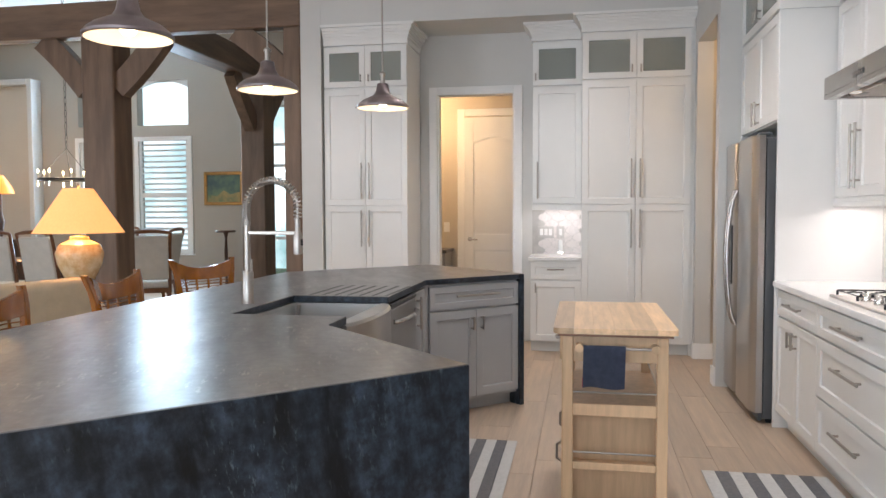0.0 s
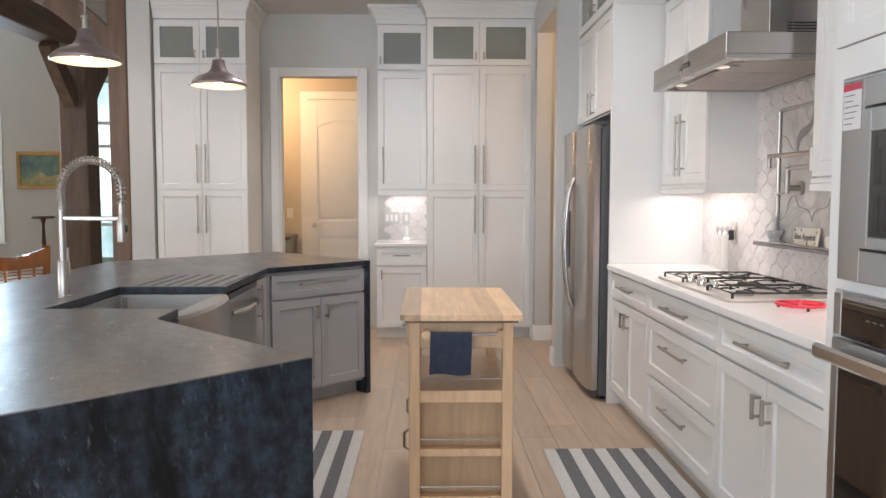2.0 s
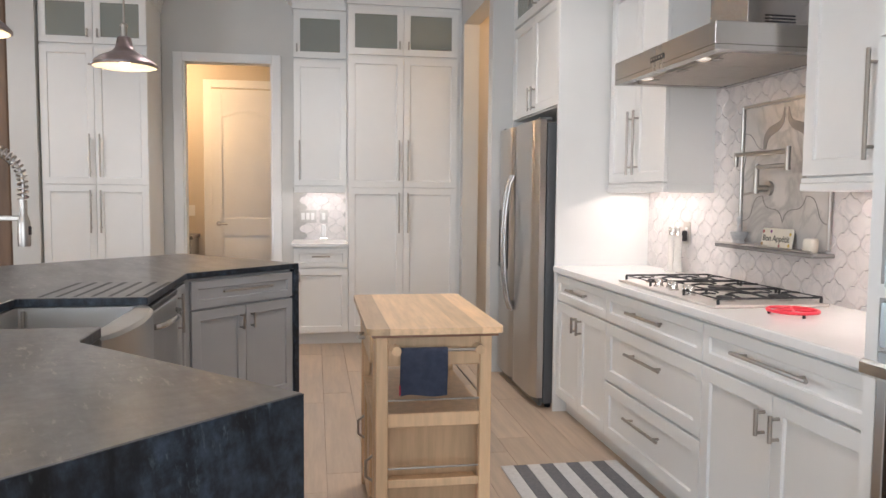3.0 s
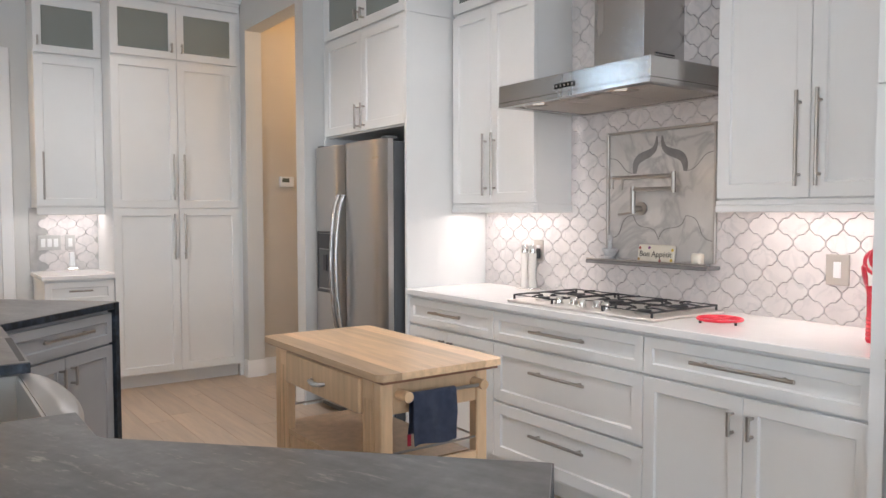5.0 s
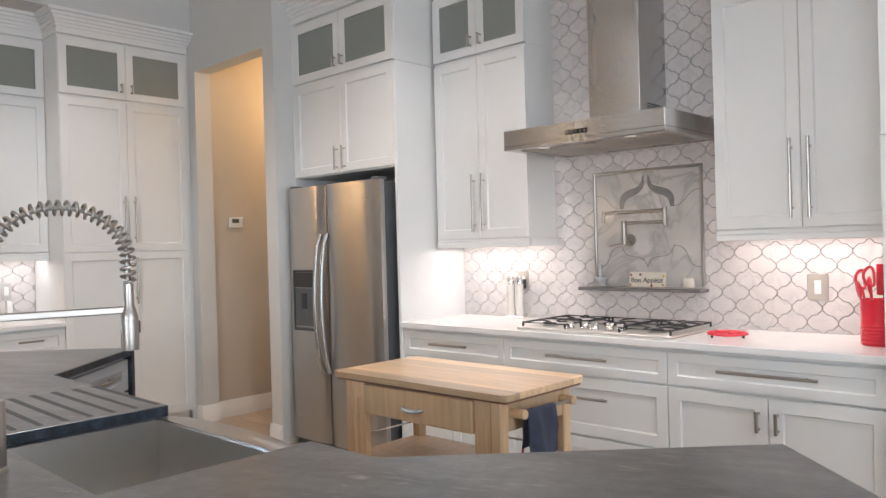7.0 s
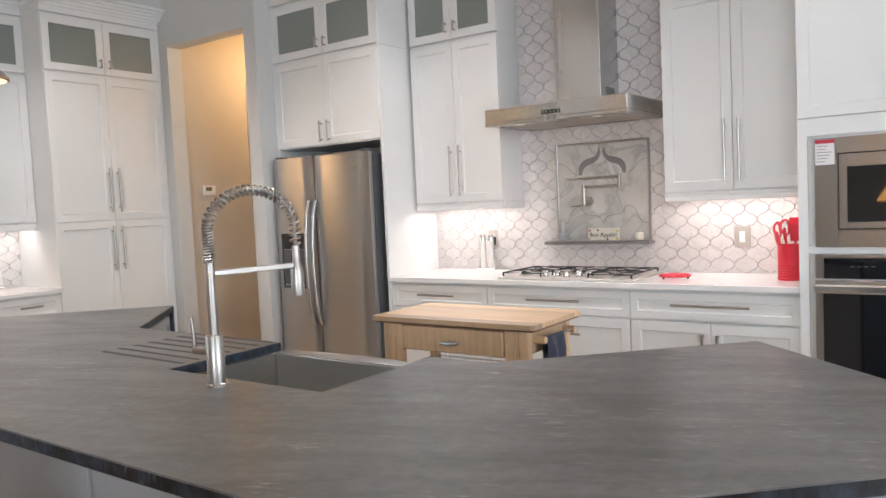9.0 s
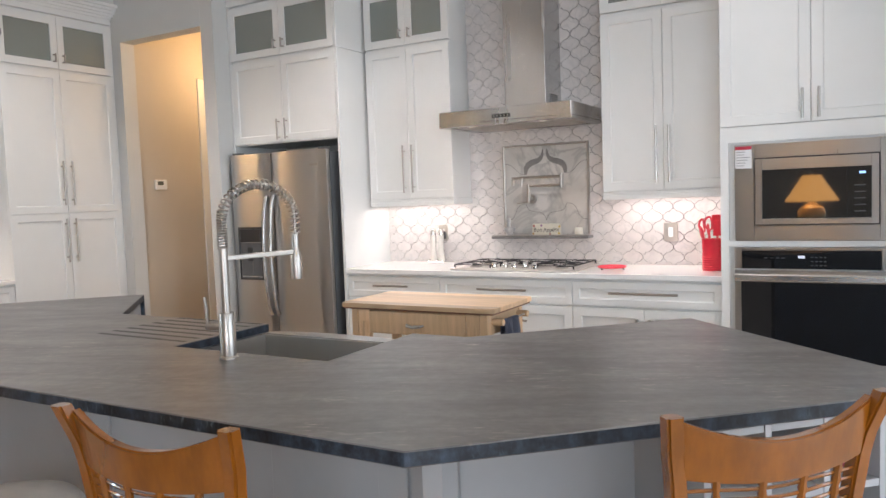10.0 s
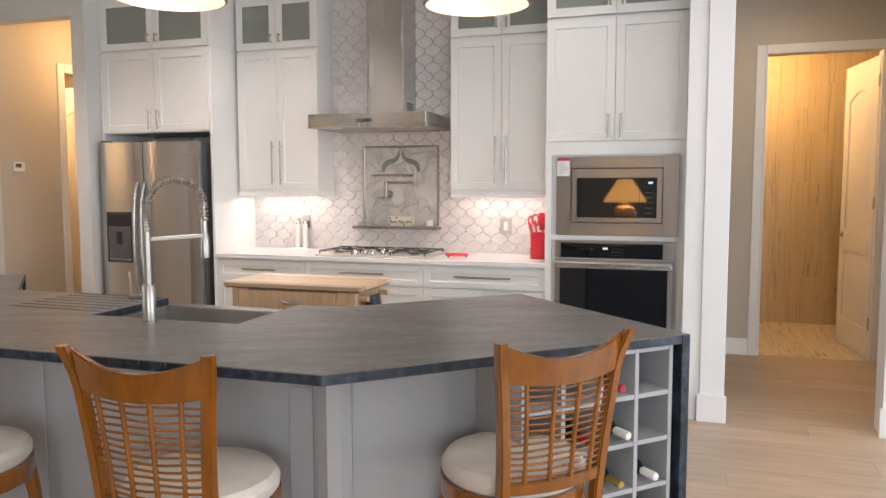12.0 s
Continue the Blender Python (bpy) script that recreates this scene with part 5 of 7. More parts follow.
def plate(name, m, w, h, gangs, label, mat):
    """Switch or outlet plate, face to local -y."""
    t = thing(name, m, label, "switch plate")
    part("cover", box(B(), -w / 2, w / 2, -0.006, 0, -h / 2, h / 2, 0.002), mat, t)
    for k in range(gangs):
        x = (k - (gangs - 1) / 2) * 0.046
        part("rocker", box(B(), x - 0.016, x + 0.016, -0.0085, -0.0055, -0.033, 0.033, 0.002), M_TRIM, t)
    return t


plate("switch_plate", pose(2.0905, 2.91, 1.143, 0, 0, -90), 0.095, 0.125, 1, "satin metal switch plate with a white rocker", M_PLATE_M)
plate("switch_plate", pose(2.0905, 4.675, 1.15, 0, 0, -90), 0.08, 0.125, 1, "satin metal outlet plate on the backsplash", M_PLATE_M)
bm = box(B(), -0.022, 0.022, -0.045, -0.009, -0.03, 0.03, 0.006)
solid("plug_adapter", bm, M_DARK, "black plug adapter in the wall outlet", "plug", m=pose(2.0855, 4.665, 1.135, 0, 0, -90))
plate("switch_plate", pose(-0.05, 8.0815, 1.14), 0.165, 0.12, 3, "white three-gang switch plate on the tiles", M_PLATE)
plate("switch_plate", pose(0.1, 8.0815, 1.14), 0.075, 0.12, 1, "white outlet plate on the tiles", M_PLATE)
ph = thing("cordless_phone", pose(0.1, 8.0, 0.9155), "small cordless phone standing on the counter", "phone")
part("cradle", box(B(), -0.04, 0.04, -0.03, 0.04, 0, 0.025, 0.01), M_MILL, ph)
part("handset", box(B(), -0.022, 0.022, -0.01, 0.014, 0.031, 0.15, 0.008, pose(0, 0, 0, -8, 0, 0)), M_TRIM, ph)
tm = thing("thermostat", pose(1.70, 7.4495, 1.642), "small white wall thermostat in the hallway", "thermostat")
part("case", box(B(), -0.065, 0.065, -0.025, 0, -0.045, 0.045, 0.006), M_TRIM, tm)
part("display", box(B(), -0.045, 0.02, -0.0262, -0.0252, -0.005, 0.03), material("dull_lcd", (0.12, 0.13, 0.11), 0.2), tm)
plate("outlet_plate", pose(-1.35, 9.549, 1.16), 0.075, 0.12, 1, "white outlet plate in the utility room", M_TRIM)
uc = thing("utility_counter", pose(-2.0, 9.0, 0), "dark utility room counter over grey drawers", "counter")
part("base", box(B(), 0, 0.72, 0.03, 0.545, 0, 0.86, 0.003), M_GREY, uc)
part("top", box(B(), 0, 0.74, 0, 0.545, 0.8605, 0.9, 0.004), M_SOAP, uc)
for k in range(3):
    part("drawer_front", box(B(), 0.28, 0.71, 0.012, 0.0295, 0.62 - k * 0.25, 0.84 - k * 0.25, 0.003), M_GREY, uc)

# ---- counter things ----
M_RED = material("glossy_red_ceramic", (0.80, 0.035, 0.06), 0.22, vary=0.1, scale=8)
M_REDS = material("red_silicone", (0.80, 0.04, 0.07), 0.4, vary=0.1, scale=20)
tv = thing("trivet", pose(1.75, 3.215, 0.9205), "red round silicone trivet on the counter", "trivet")
pts = [(0.088 * math.cos(2 * math.pi * k / 28), 0.088 * math.sin(2 * math.pi * k / 28), 0.018) for k in range(28)]
part("ring", tube(B(), pts, 0.006, 6, True), M_REDS, tv)
for k in range(3):
    a = math.pi * k / 3
    part("spoke", rod(B(), (-0.086 * math.cos(a), -0.086 * math.sin(a), 0.018 + 0.001 * k), (0.086 * math.cos(a), 0.086 * math.sin(a), 0.018 + 0.001 * k), 0.005, 6), M_REDS, tv)
for k in range(3):
    a = 2 * math.pi * k / 3 + 0.4
    part("foot", rod(B(), (0.08 * math.cos(a), 0.08 * math.sin(a), 0), (0.08 * math.cos(a), 0.08 * math.sin(a), 0.015), 0.006, 8), M_DARK, tv)
ck = thing("utensil_crock", pose(1.80, 2.59, 0.9205), "red ribbed crock full of red kitchen utensils", "utensil holder")
prof = [(0, 0), (0.062, 0), (0.064, 0.006)]
for k in range(6):
    prof += [(0.066, 0.012 + 0.014 * k), (0.063, 0.019 + 0.014 * k)]
prof += [(0.063, 0.10), (0.064, 0.185), (0.066, 0.195), (0.062, 0.195), (0.057, 0.185), (0.056, 0.02), (0, 0.015)]
part("crock", lathe(B(), prof, 28), M_RED, ck)
for k, (dx, dy, kind_) in enumerate(((-0.03, 0.03, 0), (0.02, 0.035, 1), (0.03, -0.02, 2), (-0.015, -0.03, 2), (0.0, 0.01, 0), (-0.035, 0.0, 1))):
    top = Vector((dx * 1.5, dy * 1.5 + 0.01, 0.225 + 0.016 * (k % 3)))
    ut = part("handle", rod(B(), (dx * 0.8, dy * 0.8, 0.03), top, 0.005, 8), M_REDS, ck, "red utensil handle")
    m = Matrix.Translation(top) @ (top - Vector((dx, dy, 0.03))).to_track_quat("Z", "Y").to_matrix().to_4x4()
    if kind_ == 0:
        bm = lathe(B(), [(0, -0.03), (0.02, -0.02), (0.03, 0.01), (0.024, 0.04), (0, 0.052)], 14)
        bmesh.ops.scale(bm, verts=bm.verts, vec=(1, 0.3, 1))
    elif kind_ == 1:
        bm = tube(B(), [(0.028 * math.sin(2 * math.pi * q / 16), 0.006 * math.cos(4 * math.pi * q / 16), 0.035 - 0.04 * math.cos(2 * math.pi * q / 16)) for q in range(16)], 0.0065, 6, True)
    else:
        bm = box(B(), -0.032, 0.032, -0.004, 0.004, -0.01, 0.085, 0.004)
    bmesh.ops.transform(bm, matrix=m, verts=bm.verts)
    part("utensil_head", bm, M_REDS, ut, "red silicone utensil head")
ml = thing("pepper_mills", pose(2.03, 4.70, 0.9205), "pair of clear pepper mills standing on a tray", "mill set")
part("tray", box(B(), -0.035, 0.035, -0.075, 0.075, 0, 0.012, 0.005), M_MILL, ml)
M_ACRYL = material("pale_clear_acrylic", (0.88, 0.85, 0.80), 0.12, transmission=0.3)
for s_ in (-1, 1):
    b_ = part("mill", lathe(B(), [(0, 0), (0.026, 0), (0.026, 0.04), (0.021, 0.05), (0.024, 0.20), (0.022, 0.205), (0, 0.205)], 20, (0, s_ * 0.035, 0.0125)), M_ACRYL, ml)
    part("mill_cap", lathe(B(), [(0.0235, 0), (0.0235, 0.035), (0.018, 0.045), (0, 0.046)], 20, (0, s_ * 0.035, 0.2185)), M_MILL, b_)

# ---- kitchen cart ----
cart = thing("kitchen_cart", pose(0, 0, 0), "maple kitchen cart with a butcher-block top and towel bar", "kitchen cart")
KX0, KX1, KY0, KY1 = 0.195, 0.69, 3.325, 4.255
rr = 0.03
nst = 6
sw = (KX1 - KX0) / nst
for k in range(nst):
    xa, xb = KX0 + k * sw, KX0 + (k + 1) * sw
    if k == 0:
        pl = [(xb, KY0), (xb, KY1)] + [(KX0 + rr - rr * math.sin(a), KY1 - rr + rr * math.cos(a)) for a in [math.pi / 2 * q / 5 for q in range(6)]] + [(KX0 + rr - rr * math.cos(a), KY0 + rr - rr * math.sin(a)) for a in [math.pi / 2 * q / 5 for q in range(6)]]
    elif k == nst - 1:
        pl = [(xa, KY1), (xa, KY0)] + [(KX1 - rr + rr * math.sin(a), KY0 + rr - rr * math.cos(a)) for a in [math.pi / 2 * q / 5 for q in range(6)]] + [(KX1 - rr + rr * math.cos(a), KY1 - rr + rr * math.sin(a)) for a in [math.pi / 2 * q / 5 for q in range(6)]]
    else:
        pl = [(xa, KY0), (xb, KY0), (xb, KY1), (xa, KY1)]
    pl = [(x_ + (0.0003 if x_ == xa else -0.0003 if x_ == xb else 0), y_) for x_, y_ in pl]
    part("block_strip", prism(B(), pl, 0.857, 0.88), M_BLOCK, cart)
BX0, BX1, BY0, BY1 = KX0 + 0.035, KX1 - 0.035, KY0 + 0.05, KY1 - 0.05
lw = 0.045
part("edge_band", prism(B(), [(KX0 + 0.02, KY0 + 0.012), (KX1 - 0.02, KY0 + 0.012), (KX1 - 0.02, KY1 - 0.012), (KX0 + 0.02, KY1 - 0.012)], 0.846, 0.8565), M_BLOCK_EDGE, cart, "dark lower edge of the block")
for xa in (BX0, BX1 - lw):
    for ya in (BY0, BY1 - lw):
        part("leg", box(B(), xa, xa + lw, ya, ya + lw, 0.0, 0.8455, 0.004), M_MAPLE, cart)
# fluted pilasters on the drawer side
for ya in (BY0 + lw, BY1 - lw - 0.075):
    pil = part("pilaster", box(B(), BX0, BX0 + 0.03, ya + 0.0005, ya + 0.075, 0.06, 0.8455, 0.002), M_MAPLE, cart)
    for q in range(3):
        part("flute", box(B(), BX0 - 0.0025, BX0 - 0.0003, ya + 0.014 + q * 0.021, ya + 0.023 + q * 0.021, 0.12, 0.78, 0.001), M_MAPLE, pil)
part("end_apron", box(B(), BX0 + lw, BX1 - lw, BY0 + 0.006, BY0 + 0.024, 0.735, 0.8455, 0.002), M_MAPLE, cart)
part("end_apron", box(B(), BX0 + lw, BX1 - lw, BY1 - 0.024, BY1 - 0.006, 0.735, 0.8455, 0.002), M_MAPLE, cart)
part("back_apron", box(B(), BX1 - 0.024, BX1 - 0.006, BY0 + lw, BY1 - lw, 0.735, 0.8455, 0.002), M_MAPLE, cart)
dwr = part("drawer", box(B(), BX0 - 0.012, BX0 + 0.012, BY0 + lw + 0.078, BY1 - lw - 0.078, 0.72, 0.84, 0.005), M_MAPLE, cart)
yc = (BY0 + BY1) / 2
bm = tube(B(), [(BX0 - 0.013, yc - 0.05, 0.775), (BX0 - 0.03, yc - 0.04, 0.772), (BX0 - 0.034, yc, 0.768), (BX0 - 0.03, yc + 0.04, 0.772), (BX0 - 0.013, yc + 0.05, 0.775)], [0.006, 0.008, 0.010, 0.008, 0.006], 8)
part("drawer_pull", bm, M_CHROME, dwr, "ornate silver bail pull")
part("shelf", box(B(), BX0 + 0.002, BX1 - 0.002, BY0 + 0.10, BY1 - 0.002, 0.515, 0.533), M_MAPLE, cart)
part("spice_panel", box(B(), BX0 + 0.031, BX1 - 0.021, BY0 + 0.102, BY0 + 0.115, 0.06, 0.5145), M_MAPLE, cart)
for z0_, z1_, wz in ((0.51, 0.56, 0.607), (0.285, 0.315, 0.355), (0.085, 0.115, 0.154)):
    part("rack_board", box(B(), BX0 + lw, BX1 - lw, BY0 + 0.004, BY0 + 0.02, z0_, z1_, 0.002), M_MAPLE, cart)
    part("rack_floor", box(B(), BX0 + lw, BX1 - lw, BY0 + 0.0205, BY0 + 0.1, z0_, z0_ + 0.012), M_MAPLE, cart)
    part("rack_wire", rod(B(), (BX0 + lw - 0.004, BY0 + 0.012, wz), (BX1 - lw + 0.004, BY0 + 0.012, wz), 0.004, 8), M_CHROME, cart, "steel rack wire")
part("side_rail", rod(B(), (BX1 - 0.02, BY0 + lw, 0.60), (BX1 - 0.02, BY1 - lw, 0.60), 0.004, 8), M_CHROME, cart, "steel shelf rail")
part("side_rail", rod(B(), (BX0 + lw, BY1 - 0.02, 0.60), (BX1 - lw, BY1 - 0.02, 0.60), 0.004, 8), M_CHROME, cart, "steel shelf rail")
for ya, yb in ((BY0 + lw + 0.078, yc - 0.001), (yc + 0.001, BY1 - lw - 0.078)):
    bm = frame_mesh(0, yb - ya, 0.07, 0.51, 0.05, 0.016, True)
    d = part("cupboard_door", bm, M_MAPLE, cart)
    d.matrix_local = pose(BX0 + 0.004, yb, 0, 0, 0, -90)
    part("pull", tube(B(), [((yb - ya) * (0.9 if ya < yc - 0.1 else 0.1), -0.001, 0.36), ((yb - ya) * (0.9 if ya < yc - 0.1 else 0.1), -0.028, 0.34), ((yb - ya) * (0.9 if ya < yc - 0.1 else 0.1), -0.028, 0.28), ((yb - ya) * (0.9 if ya < yc - 0.1 else 0.1), -0.001, 0.26)], 0.006, 8), M_CHROME, d)
part("cupboard_back", box(B(), BX1 - 0.02, BX1 - 0.006, BY0 + lw, BY1 - lw, 0.06, 0.5145), M_MAPLE, cart)
part("cupboard_end", box(B(), BX0 + lw, BX1 - lw, BY1 - 0.02, BY1 - 0.006, 0.06, 0.5145), M_MAPLE, cart)
part("cupboard_floor", box(B(), BX0 + 0.03, BX1 - 0.021, BY0 + 0.116, BY1 - 0.021, 0.06, 0.075), M_MAPLE, cart)
bm = rod(B(), (0.30, BY0 + 0.005, 0.80), (0.30, BY0 - 0.055, 0.80), 0.017, 16)
part("towel_knob", bm, M_MAPLE, cart)
part("towel_knob", rod(B(), (0.60, BY0 + 0.005, 0.80), (0.60, BY0 - 0.055, 0.80), 0.017, 16), M_MAPLE, cart)
part("towel_bar", rod(B(), (0.30, BY0 - 0.042, 0.80), (0.60, BY0 - 0.042, 0.80), 0.006, 10), M_CHROME, cart)
# towel folded over the bar
M_TOWEL = material("slate_blue_cotton", (0.085, 0.105, 0.17), 0.9, vary=0.25, scale=40, bump=0.5, bump_scale=400, sheen=0.3)
tw = thing("towel", pose(0.40, BY0 - 0.042, 0.80), "slate blue cotton towel folded over the cart's bar", "towel")
bm = B()
sec = [(0.022, -0.13), (0.017, -0.09), (0.018, -0.05), (0.014, -0.01)] + [(0.0115 * math.cos(a), 0.0115 * math.sin(a) + 0.0) for a in [math.pi * q / 6 for q in range(7)]] + [(-0.016, -0.03), (-0.020, -0.07), (-0.018, -0.11), (-0.022, -0.158)]
nx = 13
grid = []
for i in range(nx):
    f = i / (nx - 1)
    grid.append([bm.verts.new((-0.083 + 0.166 * f + 0.004 * math.sin(7 * z), y * (1 + 0.25 * math.sin(9 * f + 20 * z)) + (0 if abs(z) < 0.02 else 0.002 * math.sin(14 * f)), z + (0.004 * math.sin(6 * f) if z < -0.12 else 0))) for y, z in sec])
for a, b in zip(grid, grid[1:]):
    for k in range(len(sec) - 1):
        bm.faces.new((a[k], a[k + 1], b[k + 1], b[k]))
ex = bmesh.ops.solidify(bm, geom=bm.faces[:], thickness=-0.006)
bmesh.ops.recalc_face_normals(bm, faces=bm.faces)
part("cloth", bm, M_TOWEL, tw)
part("care_tag", box(B(), -0.088, -0.074, 0.016, 0.019, -0.165, -0.128, 0.001), M_REDP, tw, "small red sewn tag")

# ---- bar stools ----
M_CANE = material("honey_stained_wood", (0.27, 0.086, 0.006), 0.2, vary=0.35, scale=5, stretch=(3, 3, 1), bump=0.03, bump_scale=80, coat=0.7)
M_CUSH = material("cream_upholstery", (0.62, 0.57, 0.50), 0.8, vary=0.12, scale=14, bump=0.3, bump_scale=260, sheen=0.2)
SEAT = 0.60
stool = thing("bar_stool", pose(-1.365, 2.075, 0, 0, 0, -45), "honey-stained bar stool with a woven slat back and cream seat", "bar stool", "bar stools at the island")
part("cushion", lathe(B(), [(0, SEAT - 0.075), (0.225, SEAT - 0.075), (0.236, SEAT - 0.06), (0.238, SEAT - 0.035), (0.222, SEAT - 0.012), (0.17, SEAT - 0.002), (0, SEAT + 0.006)], 36), M_CUSH, stool, "round cream cushion")
part("seat_frame", lathe(B(), [(0.16, SEAT - 0.14), (0.238, SEAT - 0.14), (0.243, SEAT - 0.125), (0.241, SEAT - 0.076), (0.16, SEAT - 0.076), (0.16, SEAT - 0.14)], 36), M_CANE, stool)
for s_ in (-1, 1):
    part("front_leg", tube(B(), [(s_ * 0.155, 0.15, SEAT - 0.10), (s_ * 0.17, 0.165, SEAT - 0.22), (s_ * 0.175, 0.175, 0.25), (s_ * 0.20, 0.20, 0.0)], [0.026, 0.022, 0.018, 0.016], 10), M_CANE, stool)
    part("back_leg", tube(B(), [(s_ * 0.155, -0.15, SEAT - 0.10), (s_ * 0.17, -0.17, SEAT - 0.22), (s_ * 0.178, -0.185, 0.25), (s_ * 0.205, -0.22, 0.0)], [0.026, 0.022, 0.018, 0.016], 10), M_CANE, stool)
part("foot_ring", tube(B(), [(0.20 * math.cos(2 * math.pi * k / 32), 0.20 * math.sin(2 * math.pi * k / 32), 0.20) for k in range(32)], 0.011, 8, True), M_CANE, stool)


def back_point(u, z):
    """A point of the dished back: u across from -1 to 1, z above the floor."""
    f = (z - 0.50) / 0.53
    half = 0.175 + 0.045 * max(0.0, f) ** 1.6
    return Vector((u * half, -0.215 - 0.06 * f - 0.035 * (1 - u * u), z))


for s_ in (-1, 1):
    bm = B()
    rows = []
    for k in range(15):
        z = 0.45 + 0.585 * k / 14
        p = back_point(s_, z)
        f = k / 14
        wx, wy = 0.017, 0.02 - 0.004 * f
        curl = Vector((s_ * 0.010 * max(0, f - 0.8) * 5, -0.022 * max(0, f - 0.84) * 6, 0.0))
        p = p + curl
        rows.append([bm.verts.new(p + Vector(v)) for v in ((-wx, -wy, 0), (wx, -wy, 0), (wx, wy, 0), (-wx, wy, 0))])
    for a, b in zip(rows, rows[1:]):
        for q in range(4):
            bm.faces.new((a[q], a[(q + 1) % 4], b[(q + 1) % 4], b[q]))
    bm.faces.new(rows[0]), bm.faces.new(rows[-1])
    bmesh.ops.recalc_face_normals(bm, faces=bm.faces)
    bmesh.ops.bevel(bm, geom=[e for e in bm.edges if abs(e.verts[0].co.z - e.verts[1].co.z) > 0.01], offset=0.005, segments=2, affect="EDGES")
    part("back_post", bm, M_CANE, stool)


def rail(zlo, zhi, thick, name):
    """A curved cross rail between the posts; zlo and zhi are functions of u."""
    bm = B()
    rows = []
    for k in range(17):
        u = -0.96 + 1.92 * k / 16
        a, b = back_point(u, zlo(u)), back_point(u, zhi(u))
        d = Vector((0, thick / 2, 0))
        rows.append([bm.verts.new(v) for v in (a - d, a + d, b + d, b - d)])
    for a, b in zip(rows, rows[1:]):
        for q in range(4):
            bm.faces.new((a[q], a[(q + 1) % 4], b[(q + 1) % 4], b[q]))
    bm.faces.new(rows[0]), bm.faces.new(rows[-1])
    bmesh.ops.recalc_face_normals(bm, faces=bm.faces)
    bmesh.ops.bevel(bm, geom=[e for e in bm.edges if abs(e.verts[0].co.x - e.verts[1].co.x) > 0.01], offset=0.004, segments=2, affect="EDGES")
    return part(name, bm, M_CANE, stool)


rail(lambda u: 0.89 + 0.018 * u * u, lambda u: 0.972 + 0.055 * u * u, 0.024, "top_rail")
rail(lambda u: 0.555, lambda u: 0.595, 0.022, "bottom_rail")
for k in range(14):
    z = 0.610 + 0.270 * k / 13
    part("slat", tube(B(), [back_point(-0.92 + 1.84 * q / 10, z + 0.002 * math.sin(q + k)) for q in range(11)], 0.0038, 6), M_CANE, stool)
for u in (-0.66, -0.22, 0.22, 0.66):
    part("upright", tube(B(), [back_point(u, 0.59 + 0.315 * q / 26) + Vector((0, -0.004, 0)) for q in range(27)], [0.0065 + 0.0025 * (q % 2) for q in range(27)], 7), M_CANE, stool)
for m in (pose(-1.824, 2.958, 0, 0, 0, -88), pose(-1.885, 3.91, 0, 0, 0, -90), pose(-2.025, 4.916, 0, 0, 0, -122)):
    copy_thing(stool, m)

# ---- pendants ----
M_PEND = material("aged_bronze_metal", (0.32, 0.27, 0.28), 0.36, 0.9, vary=0.3, scale=8, rough_vary=0.08)
M_PIN = material("white_enamel", (0.8, 0.78, 0.74), 0.35)
M_BULB = material("warm_bulb", (1, 0.9, 0.75), 0.4, emit=(1.0, 0.74, 0.42), emit_power=12)
for px, py in ((-1.19, 2.25), (-1.59, 3.2), (-1.57, 4.6), (-1.09, 5.5)):
    pn = thing("pendant_light", pose(px, py, 2.09), "aged bronze dome pendant hanging over the island", "pendant light", "pendants over the island")
    prof = [(0.178, 0.0), (0.186, 0.004), (0.186, 0.016), (0.178, 0.022), (0.17, 0.034), (0.14, 0.058), (0.10, 0.076), (0.068, 0.092), (0.05, 0.118), (0.043, 0.152), (0.04, 0.172), (0.028, 0.178), (0, 0.18)]
    part("shade", lathe(B(), prof, 40), M_PEND, pn)
    part("shade_lining", lathe(B(), [(0.177, 0.001), (0.166, 0.03), (0.136, 0.053), (0.096, 0.07), (0.06, 0.085), (0, 0.088)], 40), M_PIN, pn, "white enamel inside of the shade")
    part("bulb", lathe(B(), [(0, 0.012), (0.026, 0.02), (0.036, 0.04), (0.03, 0.062), (0.015, 0.078), (0, 0.08)], 20), M_BULB, pn)
    bm = rod(B(), (0, 0, 0.18), (0, 0, 0.235), 0.017, 14)
    lathe(bm, [(0.024, 0.235), (0.024, 0.245), (0.01, 0.26), (0, 0.262)], 14)
    part("socket_cap", bm, M_CHROME, pn)
    part("stem", rod(B(), (0, 0, 0.26), (0, 0, CEIL - 2.09 - 0.03), 0.006, 8), M_CHROME, pn)
    part("canopy", lathe(B(), [(0.06, 0), (0.06, -0.012), (0.03, -0.028), (0, -0.03)], 20, (0, 0, CEIL - 2.09 - 0.001)), M_PEND, pn)
    part("thumb_screw", rod(B(), (-0.186, 0.0, 0.012), (-0.204, 0.0, 0.012), 0.006, 8), M_CHROME, pn)
    lamp("pendant_bulb_light", "POINT", pose(px, py, 2.085), 2.4, (1.0, 0.72, 0.4), 0.03)

M_CAN = material("downlight_lens", (1, 1, 1), 0.4, emit=(1.0, 0.94, 0.86), emit_power=10)
for cx, cy, power in CANS:
    dlt = thing("downlight_fixture", pose(cx, cy, CEIL), "round white recessed ceiling downlight", "downlight", "ceiling downlights")
    part("trim_ring", lathe(B(), [(0.075, -0.002), (0.095, -0.002), (0.098, -0.012), (0.08, -0.014), (0.075, -0.002)], 28), M_TRIM, dlt)
    part("lens", lathe(B(), [(0, -0.004), (0.074, -0.004), (0.074, -0.001)], 28), M_CAN, dlt)

